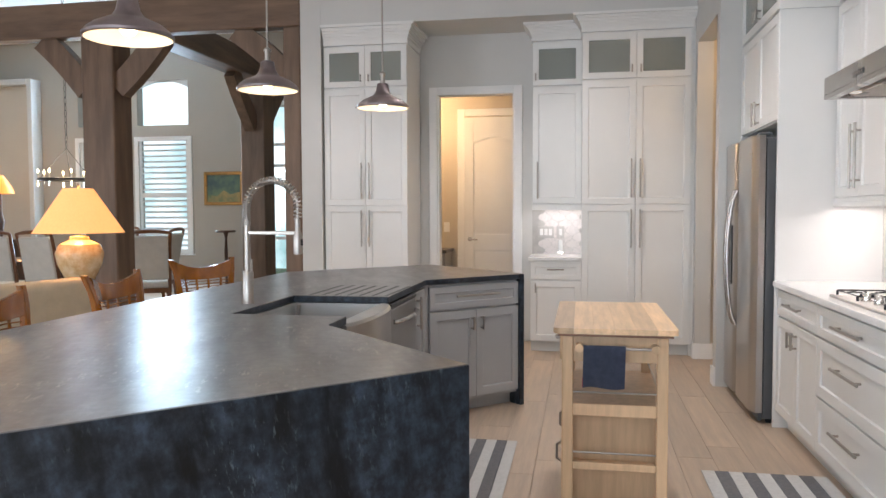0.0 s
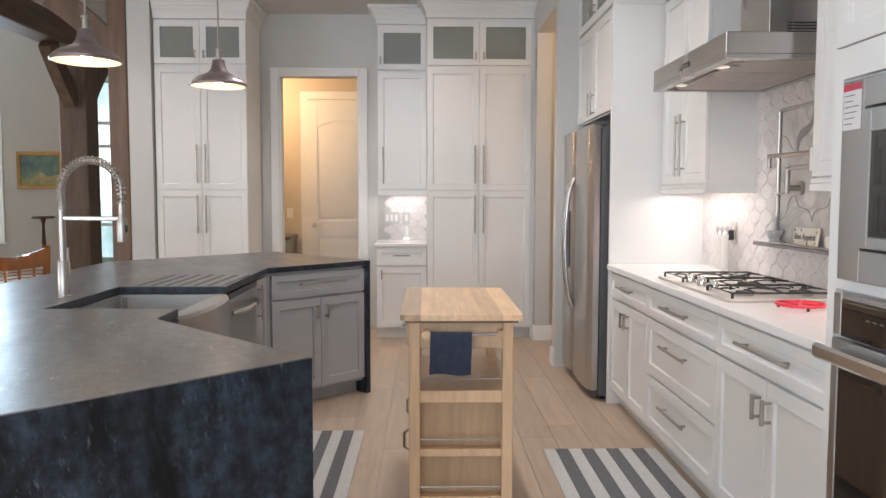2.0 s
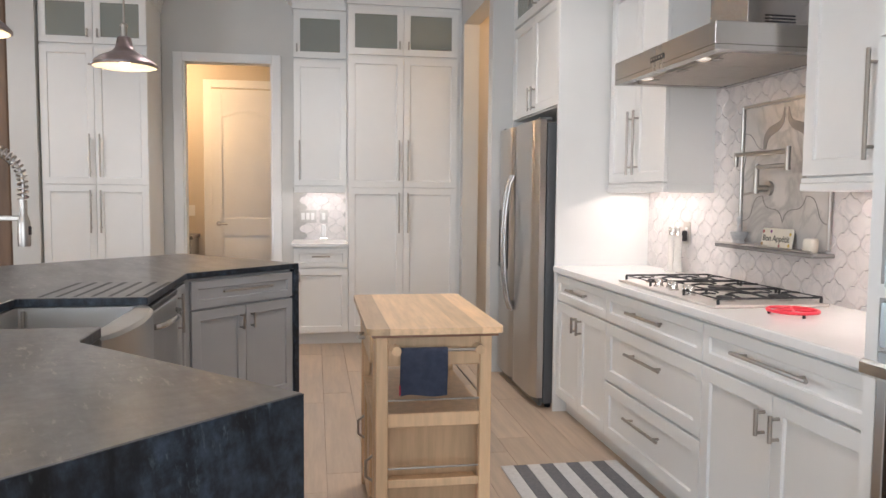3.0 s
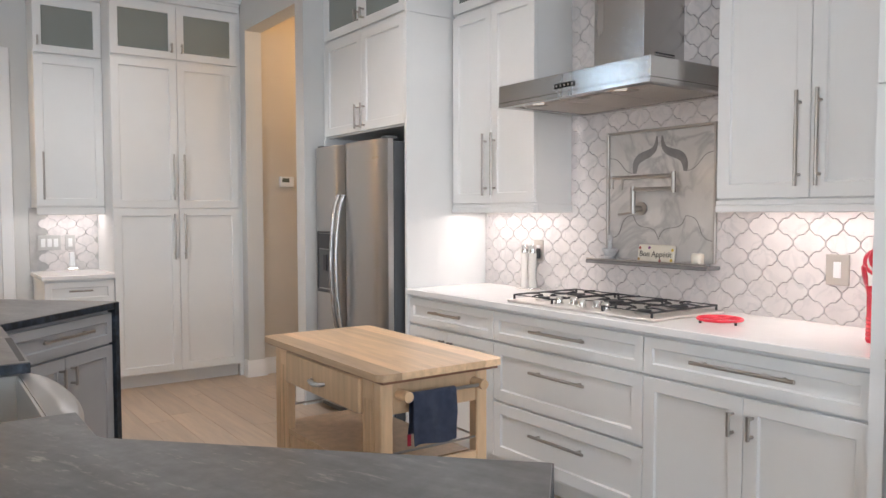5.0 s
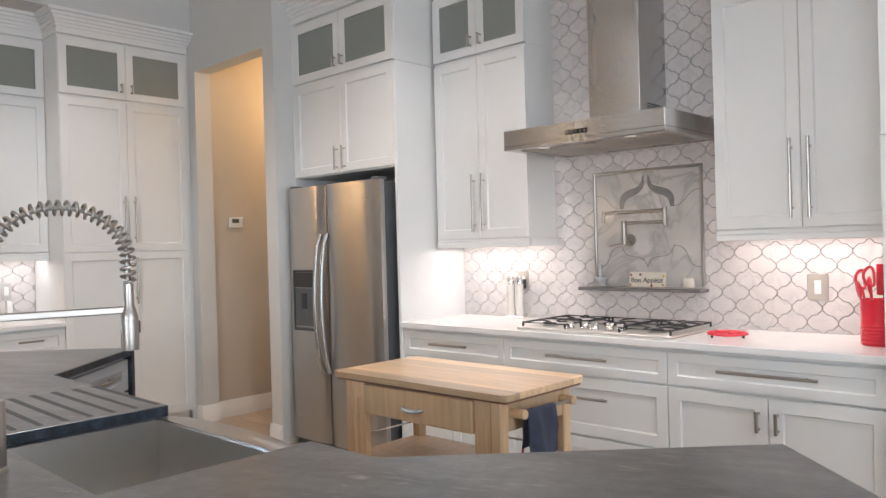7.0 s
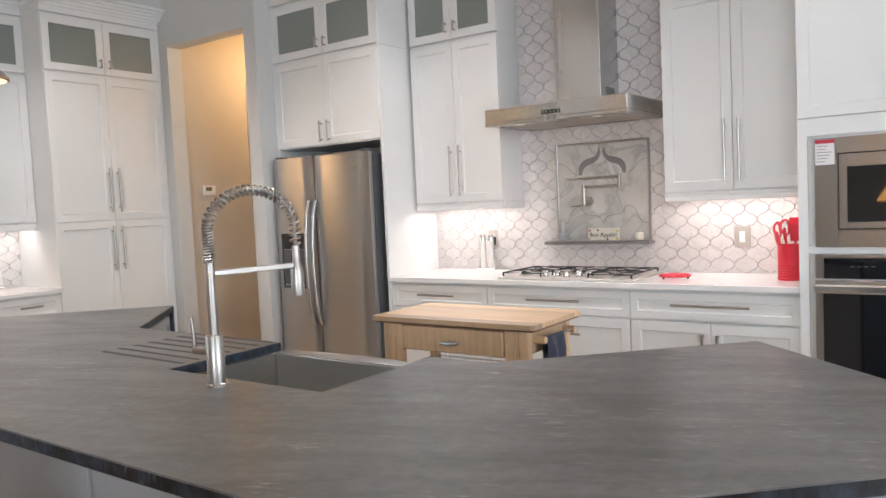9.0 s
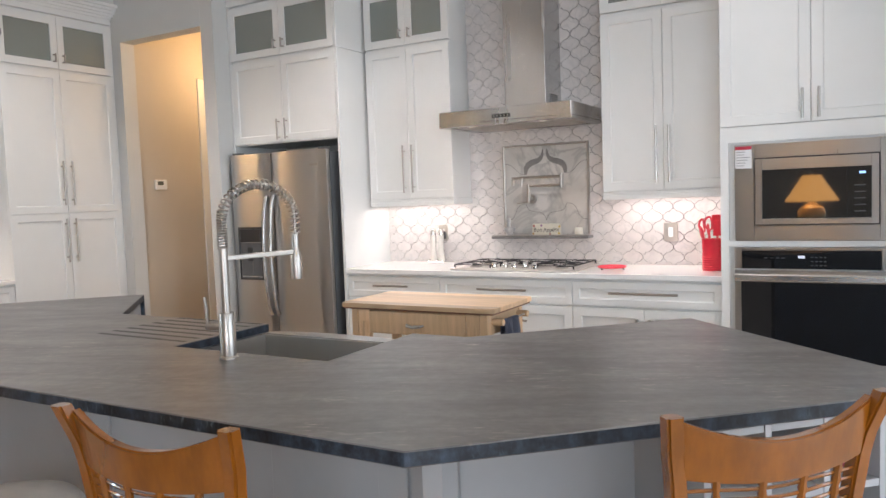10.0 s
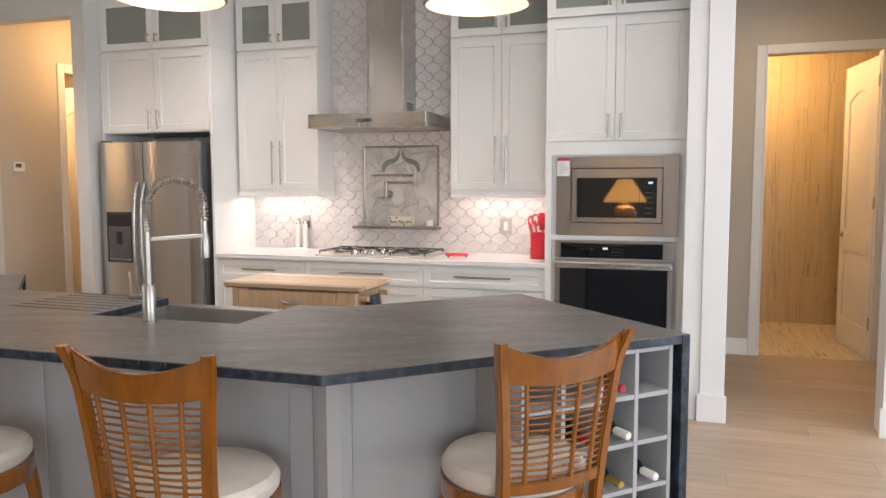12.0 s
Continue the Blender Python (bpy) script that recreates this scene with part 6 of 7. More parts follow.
# ---- rugs ----
M_RUGW = material("white_cotton_rug", (0.62, 0.62, 0.61), 0.95, vary=0.12, scale=60, bump=0.6, bump_scale=500)
M_RUGG = material("grey_cotton_rug", (0.17, 0.17, 0.18), 0.95, vary=0.2, scale=60, bump=0.6, bump_scale=500)


def rug(x0, x1, y0, y1, label):
    """A flat-woven rug of lengthwise stripes."""
    t = thing("rug", pose(x0, y0, 0.0), label, "rug", "striped runners")
    n = max(3, round((x1 - x0) / 0.068))
    n += 1 - n % 2
    s = (x1 - x0) / n
    for k in range(n):
        part("stripe", box(B(), k * s + 0.0003, (k + 1) * s - 0.0003, 0, y1 - y0, 0.0005, 0.008, 0.002), M_RUGG if k % 2 else M_RUGW, t)
    return t


rug(-0.60, -0.055, 3.0, 4.62, "grey and white striped runner beside the island")
rug(0.925, 1.535, 2.6, 4.285, "grey and white striped runner before the range")


# ---- timber frame of the living room ----
def timber(name, bm, mat, label):
    return solid(name, bm, mat, label, "timber", "timber frame", "structure")


timber("timber_post_1", box(B(), -4.88, -4.51, 7.44, 7.77, 0, 3.2, 0.012), M_TIMBER, "heavy brown stained timber post")
timber("timber_post_2", box(B(), -4.38, -4.03, 10.15, 10.5, 0, 3.2, 0.012), M_TIMBER, "heavy brown stained timber post")
timber("timber_post_3", box(B(), -2.63, -2.452, 7.44, 7.77, 0, 3.2, 0.012), M_TIMBER, "heavy brown stained timber post at the wall end")
timber("timber_beam_1", box(B(), -9.98, -2.452, 7.44, 7.595, 3.201, 3.56, 0.012), M_TIMBER_H, "heavy brown stained timber beam")
timber("timber_beam_2", box(B(), -4.36, -4.05, 7.78, 11.98, 3.201, 3.52, 0.012), M_TIMBER_Y, "brown timber beam running to the window wall")


def brace(name, a, b, w, d, along_y=False):
    """A knee brace from a to b, w wide in the plane and d thick."""
    a, b = Vector(a), Vector(b)
    t = (b - a).normalized()
    up = Vector((1, 0, 0)) if along_y else Vector((0, 1, 0))
    n = t.cross(up).normalized()
    bm = B()
    rows = []
    for k in range(9):
        f = k / 8
        p = a.lerp(b, f) + n * 0.0
        sag = 0.02 * math.sin(math.pi * f)
        rows.append([bm.verts.new(p + n * (sx * w / 2 + sag) + up * (sy * d / 2)) for sx, sy in ((-1, -1), (1, -1), (1, 1), (-1, 1))])
    for p, q in zip(rows, rows[1:]):
        for k in range(4):
            bm.faces.new((p[k], p[(k + 1) % 4], q[(k + 1) % 4], q[k]))
    bm.faces.new(rows[0]), bm.faces.new(rows[-1])
    bmesh.ops.recalc_face_normals(bm, faces=bm.faces)
    timber(name, bm, M_TIMBER, "brown timber knee brace under the beam")


brace("timber_brace_1", (-5.38, 7.56, 3.20), (-4.87, 7.56, 2.66), 0.24, 0.14)
brace("timber_brace_2", (-4.0, 7.56, 3.20), (-4.52, 7.56, 2.66), 0.24, 0.14)
brace("timber_brace_3", (-3.16, 7.56, 3.20), (-2.62, 7.56, 2.74), 0.22, 0.14)
brace("timber_brace_4", (-4.205, 9.55, 3.20), (-4.205, 10.16, 2.55), 0.22, 0.14, True)
brace("timber_brace_5", (-4.205, 11.1, 3.20), (-4.205, 10.49, 2.55), 0.22, 0.14, True)

# ---- dining room windows ----
M_SHUT = material("white_shutter_paint", (0.78, 0.79, 0.78), 0.45)
M_OUT = bpy.data.materials.new("bright_outdoor_haze")
M_OUT.use_nodes = True
_nt = M_OUT.node_tree
_nt.nodes.clear()
_em, _mo = _nt.nodes.new("ShaderNodeEmission"), _nt.nodes.new("ShaderNodeOutputMaterial")
_tc, _nz, _rp = _nt.nodes.new("ShaderNodeTexCoord"), _nt.nodes.new("ShaderNodeTexNoise"), _nt.nodes.new("ShaderNodeValToRGB")
_nz.inputs["Scale"].default_value, _nz.inputs["Detail"].default_value = 0.5, 8
_rp.color_ramp.elements[0].position, _rp.color_ramp.elements[1].position = 0.38, 0.62
_rp.color_ramp.elements[0].color, _rp.color_ramp.elements[1].color = (0.22, 0.42, 0.42, 1), (0.85, 0.97, 1.0, 1)
_em.inputs["Strength"].default_value = 1.7
_nt.links.new(_tc.outputs["Object"], _nz.inputs["Vector"])
_nt.links.new(_nz.outputs["Fac"], _rp.inputs["Fac"])
_nt.links.new(_rp.outputs["Color"], _em.inputs["Color"])
_nt.links.new(_em.outputs[0], _mo.inputs["Surface"])
solid("backdrop", box(B(), -22.0, 8.0, 19.0, 19.05, -0.5, 12.0), M_OUT, "pale daylight and hazy greenery beyond the dining room windows", "backdrop", kind="structure")
structure("ground", box(B(), -30, 20, 12.3, 40, -0.3, -0.13), material("garden_lawn", (0.10, 0.16, 0.07), 0.95, vary=0.5, scale=3), "garden lawn beyond the windows", "ground")


def shutter_window(name, x0, x1, z0, z1):
    """Window with white plantation shutters: frame, louvres, a rail across the middle."""
    t = thing(name, pose(0, 12.0, 0), "white plantation shutters half open in a window", "window", kind="structure")
    part("window_frame", frame_outer(x0 - 0.06, x1 + 0.06, z0 - 0.06, z1 + 0.06, 0.075), M_SHUT, t)
    part("stile", box(B(), x0 + 0.016, x0 + 0.06, 0.01, 0.04, z0 + 0.016, z1 - 0.016, 0.002), M_SHUT, t)
    part("stile", box(B(), x1 - 0.06, x1 - 0.016, 0.01, 0.04, z0 + 0.016, z1 - 0.016, 0.002), M_SHUT, t)
    zm = (z0 + z1) / 2
    part("mid_rail", box(B(), x0 + 0.0605, x1 - 0.0605, 0.01, 0.04, zm - 0.04, zm + 0.04, 0.002), M_SHUT, t)
    for lo, hi in ((z0 + 0.03, zm - 0.05), (zm + 0.05, z1 - 0.03)):
        n = int((hi - lo) / 0.088)
        for k in range(n):
            z = lo + (k + 0.5) * (hi - lo) / n
            bm = box(B(), x0 + 0.062, x1 - 0.062, -0.04, 0.04, -0.005, 0.005, 0.003, None)
            bmesh.ops.rotate(bm, verts=bm.verts, cent=(0, 0, 0), matrix=Matrix.Rotation(radians(24), 3, "X"))
            bmesh.ops.translate(bm, verts=bm.verts, vec=(0, 0.05, z))
            part("louvre", bm, M_SHUT, t)
    part("sill", box(B(), x0 - 0.1, x1 + 0.1, -0.05, -0.021, z0 - 0.085, z0 - 0.062, 0.004), M_SHUT, t)
    g = part("pane", box(B(), x0 + 0.001, x1 - 0.001, 0.13, 0.135, z0 + 0.001, z1 - 0.001), M_GLASS, t)
    g.visible_shadow = False
    return t


def frame_outer(x0, x1, z0, z1, s):
    bm = frame_mesh(x0, x1, z0, z1, s, 0.02, False)
    bmesh.ops.translate(bm, verts=bm.verts, vec=(0, -0.0205, 0))
    return bm


shutter_window("window_1", WX0, WX1, 0.72, 2.58)
shutter_window("window_4", VX0, VX1, 0.72, 2.58)
g = structure("window_5", box(B(), VX0 + 0.001, VX1 - 0.001, 12.13, 12.135, 2.831, 3.579), M_GLASS, "plain transom window above the shutters", "window")
g.visible_shadow = False
t = thing("window_2", pose(0, 12.0, 0), "arched white transom window above the shutters", "window", kind="structure")
pts = [(WX0, 2.83), (WX1, 2.83)] + [(WX0 + (WX1 - WX0) * (1 - q / 12), 3.45 + 0.13 * math.sin(math.pi * q / 12)) for q in range(13)]
part("arch_head", prism(B(), [(x, z) for x, z in pts[2:]] + [(WX0, 3.579), (WX1, 3.579)], 0, 0.05), M_SHUT, t).matrix_local = Matrix(((1, 0, 0, 0), (0, 0, 1, 0.03), (0, 1, 0, 0), (0, 0, 0, 1)))
g = part("pane", box(B(), WX0 + 0.001, WX1 - 0.001, 0.13, 0.135, 2.831, 3.579), M_GLASS, t)
g.visible_shadow = False
t = thing("window_3", pose(0, 12.0, 0), "tall narrow glazed door in white trim", "window", kind="structure")
part("window_frame", frame_outer(-4.86, -4.34, 0.0, 3.18, 0.085), M_SHUT, t)
for z in (0.9, 2.1, 2.45):
    part("glazing_bar", box(B(), -4.7795, -4.4205, 0.05, 0.08, z, z + 0.05), M_SHUT, t)
g = part("pane", box(B(), -4.779, -4.421, 0.13, 0.135, 0.001, 3.099), M_GLASS, t)
g.visible_shadow = False

# wall openings of the far room read as a warm alcove
al = thing("alcove", pose(0, 0, 0), "warm lit arched alcove in the dining room wall", "alcove", kind="structure")
part("alcove_back", box(B(), -9.99, -9.05, 11.90, 11.995, 0, 3.55), M_BEIGE, al)
part("alcove_pier", box(B(), -9.049, -8.95, 11.75, 11.995, 0, 3.65, 0.01), M_WALL, al)
part("alcove_head", box(B(), -9.99, -9.05, 11.75, 11.995, 3.5505, 3.65, 0.01), M_WALL, al)

# ---- living and dining furniture ----
M_SHADE = material("pleated_cream_lampshade", (0.66, 0.47, 0.24), 0.8, vary=0.1, scale=3, stretch=(30, 30, 1), emit=(1.0, 0.42, 0.09), emit_power=0.95)
M_SHADE_B = material("bright_pleated_lampshade", (0.80, 0.62, 0.38), 0.8, vary=0.1, scale=3, stretch=(30, 30, 1), emit=(1.0, 0.46, 0.11), emit_power=6.0)
M_CERAM = material("cream_painted_porcelain", (0.72, 0.62, 0.42), 0.15, vary=0.5, scale=11, colour2=(0.52, 0.36, 0.18))
M_WOODD = material("dark_polished_wood", (0.10, 0.045, 0.022), 0.3, vary=0.4, scale=5, stretch=(4, 4, 0.6), coat=0.2)
M_WOODM = material("honey_chair_wood", (0.20, 0.075, 0.025), 0.3, vary=0.35, scale=6, coat=0.2)
M_SOFA = material("tan_sofa_fabric", (0.50, 0.42, 0.30), 0.85, vary=0.12, scale=8, bump=0.3, bump_scale=200)
M_CHAIRF = material("ivory_chair_fabric", (0.66, 0.63, 0.57), 0.85, vary=0.08, scale=12, bump=0.3, bump_scale=220)


def table_lamp(m, label, shade, power):
    t = thing("table_lamp", m, label, "table lamp", "pair of ginger-jar lamps")
    part("foot", lathe(B(), [(0, 0), (0.10, 0), (0.105, 0.012), (0.085, 0.03), (0, 0.03)], 28), M_WOODD, t)
    part("jar", lathe(B(), [(0.07, 0.03), (0.10, 0.06), (0.165, 0.20), (0.18, 0.29), (0.15, 0.36), (0.075, 0.395), (0.07, 0.42), (0.03, 0.43), (0, 0.43)], 32), M_CERAM, t, "cream porcelain ginger jar with painted flowers")
    part("stem", rod(B(), (0, 0, 0.43), (0, 0, 0.52), 0.012), M_SILVER, t)
    bm = B()
    n = 72
    lo = [bm.verts.new((0.332 * (1 + 0.012 * (k % 2)) * math.cos(2 * math.pi * k / n), 0.332 * (1 + 0.012 * (k % 2)) * math.sin(2 * math.pi * k / n), 0.45)) for k in range(n)]
    hi = [bm.verts.new((0.11 * (1 + 0.012 * (k % 2)) * math.cos(2 * math.pi * k / n), 0.11 * (1 + 0.012 * (k % 2)) * math.sin(2 * math.pi * k / n), 0.80)) for k in range(n)]
    for k in range(n):
        bm.faces.new((lo[k], lo[(k + 1) % n], hi[(k + 1) % n], hi[k]))
    part("shade", bm, shade, t, "glowing pleated cream shade")
    part("finial", lathe(B(), [(0.008, 0.80), (0.014, 0.82), (0.006, 0.84), (0, 0.845)], 12), M_SILVER, t)
    p = t.matrix_world.translation
    lamp("table_lamp_bulb", "POINT", pose(p.x, p.y, p.z + 0.6), power, (1.0, 0.6, 0.26), 0.06)
    return t


def console(m, w, label):
    t = thing("console_table", m, label, "table")
    part("top", box(B(), -w / 2, w / 2, -0.2, 0.2, 0.71, 0.745, 0.006), M_WOODD, t)
    part("apron", box(B(), -w / 2 + 0.04, w / 2 - 0.04, -0.16, 0.16, 0.62, 0.7095, 0.004), M_WOODD, t)
    for sx in (-1, 1):
        for sy in (-1, 1):
            part("leg", rod(B(), (sx * (w / 2 - 0.06), sy * 0.14, 0), (sx * (w / 2 - 0.06), sy * 0.14, 0.6195), 0.018, 10, 0.026), M_WOODD, t)
    return t


console(pose(-3.62, 5.62, 0, 0, 0, 90), 0.7, "dark wooden side table behind the sofa")
table_lamp(pose(-3.62, 5.62, 0.746), "lit porcelain table lamp with a cream shade behind the sofa", M_SHADE, 14)
console(pose(-5.5, 2.47, 0, 0, 0, 90), 0.7, "dark wooden side table in the living room")
table_lamp(pose(-5.5, 2.47, 0.746), "lit porcelain table lamp with a cream shade in the living room", M_SHADE_B, 30)


def sofa(m, w):
    t = thing("sofa", m, "tan upholstered sofa with a high rolled back", "sofa")
    part("base", box(B(), -w / 2, w / 2, -0.45, 0.45, 0.08, 0.42, 0.03), M_SOFA, t)
    part("backrest", box(B(), -w / 2, w / 2, -0.48, -0.25, 0.421, 0.86, 0.07), M_SOFA, t)
    for s_ in (-1, 1):
        part("arm", box(B(), s_ * w / 2 - 0.11, s_ * w / 2 + 0.11, -0.46, 0.46, 0.08, 0.66, 0.07), M_SOFA, t)
        part("seat_cushion", box(B(), min(0.002, s_ * (w / 2 - 0.115)) if s_ < 0 else 0.002, -0.002 if s_ < 0 else w / 2 - 0.115, -0.24, 0.47, 0.4215, 0.55, 0.04), M_SOFA, t)
        for y in (-0.38, 0.38):
            part("foot", rod(B(), (s_ * (w / 2 - 0.08), y, 0), (s_ * (w / 2 - 0.08), y, 0.08), 0.03, 10), M_WOODD, t)
    return t


sofa(pose(-4.05, 4.65, 0, 0, 0, 75), 1.9)


def dining_chair(m):
    t = thing("dining_chair", m, "ivory upholstered dining chair with a dark wooden frame", "dining chair", "chairs round the dining table")
    part("seat", box(B(), -0.26, 0.26, -0.24, 0.26, 0.42, 0.50, 0.03), M_CHAIRF, t)
    part("seat_rail", box(B(), -0.255, 0.255, -0.235, 0.255, 0.36, 0.4195, 0.005), M_WOODM, t)
    m2 = pose(0, -0.235, 0.5, 10, 0, 0)
    part("back_pad", box(B(), -0.225, 0.225, -0.035, 0.03, 0.03, 0.58, 0.025, m2), M_CHAIRF, t)
    for s_ in (-1, 1):
        part("back_stile", tube(B(), [(s_ * 0.235, -0.22, 0.36), (s_ * 0.235, -0.235, 0.6), (s_ * 0.24, -0.30, 0.9), (s_ * 0.25, -0.36, 1.11)], [0.024, 0.024, 0.021, 0.018], 8), M_WOODM, t)
        part("back_leg", tube(B(), [(s_ * 0.23, -0.22, 0.37), (s_ * 0.23, -0.24, 0.2), (s_ * 0.23, -0.30, 0.0)], [0.024, 0.022, 0.018], 8), M_WOODM, t)
        part("front_leg", tube(B(), [(s_ * 0.22, 0.22, 0.37), (s_ * 0.235, 0.24, 0.28), (s_ * 0.22, 0.225, 0.1), (s_ * 0.23, 0.24, 0.0)], [0.028, 0.026, 0.016, 0.02], 8), M_WOODM, t)
    part("crest_rail", tube(B(), [(-0.25, -0.355, 1.105), (-0.12, -0.372, 1.125), (0, -0.375, 1.13), (0.12, -0.372, 1.125), (0.25, -0.355, 1.105)], [0.018, 0.024, 0.026, 0.024, 0.018], 8), M_WOODM, t)
    return t


c0 = dining_chair(pose(-5.05, 8.9, 0, 0, 0, 32))
copy_thing(c0, pose(-6.72, 8.5, 0, 0, 0, 8))
copy_thing(c0, pose(-6.0, 8.45, 0, 0, 0, -5))
copy_thing(c0, pose(-5.5, 9.7, 0, 0, 0, 100))
copy_thing(c0, pose(-6.8, 10.7, 0, 0, 0, 180))
dt = thing("dining_table", pose(-6.65, 9.3, 0), "dark polished oval dining table", "table")
bm = lathe(B(), [(0, 0.70), (0.60, 0.70), (0.62, 0.715), (0.62, 0.735), (0.60, 0.745), (0, 0.745)], 40)
bmesh.ops.scale(bm, verts=bm.verts, vec=(1.2, 1.0, 1))
part("tabletop", bm, M_WOODD, dt)
part("pedestal", lathe(B(), [(0.26, 0), (0.28, 0.04), (0.1, 0.10), (0.07, 0.3), (0.11, 0.5), (0.08, 0.62), (0.2, 0.699), (0, 0.699)], 24), M_WOODD, dt)
chd = thing("chandelier", pose(-6.47, 9.3, 1.80), "dark ring chandelier with lit candle bulbs on a chain", "chandelier")
part("ring", tube(B(), [(0.347 * math.cos(2 * math.pi * k / 32), 0.347 * math.sin(2 * math.pi * k / 32), 0) for k in range(32)], 0.016, 8, True), M_DARK, chd)
M_GLOW = material("bulb_and_crystal_glow", (1, 0.85, 0.6), 0.4, emit=(1.0, 0.72, 0.38), emit_power=12)
for k in range(8):
    a = 2 * math.pi * k / 8
    x_, y_ = 0.347 * math.cos(a), 0.347 * math.sin(a)
    cd = part("candle", rod(B(), (x_, y_, 0.016), (x_, y_, 0.075), 0.011, 10), M_CREAM, chd)
    part("bulb", lathe(B(), [(0, 0.076), (0.013, 0.09), (0.010, 0.115), (0, 0.14)], 10, (x_, y_, 0)), M_GLOW, cd)
    # alternate crystals are given the bulbs' glow in place of caught light
    part("crystal", lathe(B(), [(0, -0.10), (0.012, -0.075), (0.006, -0.03), (0.0, -0.02)], 8, (x_, y_, 0)), M_GLOW if k % 2 else M_GLASS, chd)
for k in range(3):
    a = 2 * math.pi * k / 3
    part("stay", rod(B(), (0.347 * math.cos(a), 0.347 * math.sin(a), 0.01), (0, 0, 0.42), 0.004, 6), M_DARK, chd)
for k in range(25):
    zz = 0.42 + k * 0.083
    part("chain_link", tube(B(), [((0.016 * math.cos(q * math.pi / 5)) * (k % 2), (0.016 * math.cos(q * math.pi / 5)) * (1 - k % 2), zz + 0.045 + 0.048 * math.sin(q * math.pi / 5)) for q in range(10)], 0.004, 5, True), M_DARK, chd)
lamp("chandelier_light", "POINT", pose(-6.47, 9.3, 1.98), 22, (1.0, 0.7, 0.4), 0.2)
ol = thing("accent_lamp", pose(-8.62, 10.6, 0.95), "small lamp with a glowing amber glass shade", "table lamp")
part("stem", lathe(B(), [(0.08, 0), (0.085, 0.015), (0.02, 0.04), (0.03, 0.16), (0.055, 0.26), (0.02, 0.38), (0.012, 0.78), (0, 0.78)], 20), M_WOODD, ol)
part("shade", lathe(B(), [(0.20, 0.71), (0.17, 0.80), (0.10, 0.92), (0.05, 0.99)], 28), material("amber_lamp_glass", (0.7, 0.25, 0.04), 0.4, emit=(1.0, 0.28, 0.03), emit_power=1.5), ol)
sb = thing("sideboard", pose(-8.62, 10.6, 0), "dark wooden sideboard in the dining room", "sideboard")
part("carcass", box(B(), -0.6, 0.6, -0.25, 0.25, 0.1, 0.91, 0.006), M_WOODD, sb)
part("top", box(B(), -0.63, 0.63, -0.27, 0.27, 0.9105, 0.949, 0.008), M_WOODD, sb)
for sx in (-1, 1):
    for sy in (-1, 1):
        part("foot", rod(B(), (sx * 0.55, sy * 0.2, 0), (sx * 0.55, sy * 0.2, 0.0995), 0.03, 10), M_WOODD, sb)
lamp("accent_lamp_bulb", "POINT", pose(-8.62, 10.6, 2.02), 22, (1.0, 0.6, 0.26), 0.08)
M_GILT = material("gilt_frame", (0.30, 0.17, 0.05), 0.35, 0.7, vary=0.4, scale=30, bump=0.3, bump_scale=120)
M_CANVAS = material("painted_landscape", (0.16, 0.24, 0.14), 0.6, vary=0.9, scale=3.5, colour2=(0.03, 0.07, 0.09), detail=8)
M_CANVAS2 = material("painted_ochre_ground", (0.42, 0.30, 0.12), 0.6, vary=0.7, scale=5.0, colour2=(0.10, 0.16, 0.08), detail=8)
pt = thing("framed_painting", pose(-5.562, 11.999, 1.754), "gilt-framed landscape painting in green and ochre", "painting")
fm = part("frame", frame_mesh(-0.35, 0.35, -0.28, 0.28, 0.055, 0.03, False), M_GILT, pt)
fm.location = (0, -0.031, 0)
part("canvas", box(B(), -0.294, 0.294, -0.018, -0.002, -0.224, 0.224), M_CANVAS, pt)
bm = prism(B(), [(-0.29, -0.22), (0.29, -0.22), (0.29, -0.06), (0.12, -0.10), (0.0, -0.03), (-0.12, -0.13), (-0.29, -0.10)], 0, 0.0008)
part("painted_path", bm, M_CANVAS2, pt).matrix_local = Matrix(((1, 0, 0, 0), (0, 0, -1, -0.0182), (0, 1, 0, 0), (0, 0, 0, 1)))
pd = thing("plant_stand", pose(-4.85, 10.6, 0), "slim dark wooden pedestal stand", "pedestal stand")
part("top", lathe(B(), [(0, 1.06), (0.14, 1.06), (0.15, 1.075), (0.14, 1.09), (0, 1.09)], 24), M_WOODD, pd)
part("column", lathe(B(), [(0.04, 0.05), (0.022, 0.12), (0.018, 0.5), (0.028, 0.75), (0.016, 0.98), (0.04, 1.0595), (0, 1.0595)], 16), M_WOODD, pd)
part("foot", lathe(B(), [(0, 0), (0.16, 0), (0.15, 0.025), (0.05, 0.0495), (0, 0.0495)], 20), M_WOODD, pd)

# ---- bathroom ----
sg = thing("shower_screen", pose(4.62, -0.55, 0), "clear glass shower door with a brass handle", "shower door")
g = part("glass_panel", box(B(), 0, 0.008, 0.0, 0.72, 0.02, 2.2), M_GLASS, sg)
M_BRASSY = material("brushed_brass", (0.55, 0.40, 0.18), 0.3, 1.0)
part("pull_handle", tube(B(), [(-0.001, 0.60, 0.98), (-0.05, 0.60, 0.98), (-0.05, 0.60, 1.18), (-0.001, 0.60, 1.18)], 0.009, 8), M_BRASSY, sg)
part("hinge", box(B(), -0.012, -0.0005, 0.0, 0.05, 1.85, 1.95, 0.003), M_BRASSY, sg)
part("hinge", box(B(), -0.012, -0.0005, 0.0, 0.05, 0.25, 0.35, 0.003), M_BRASSY, sg)


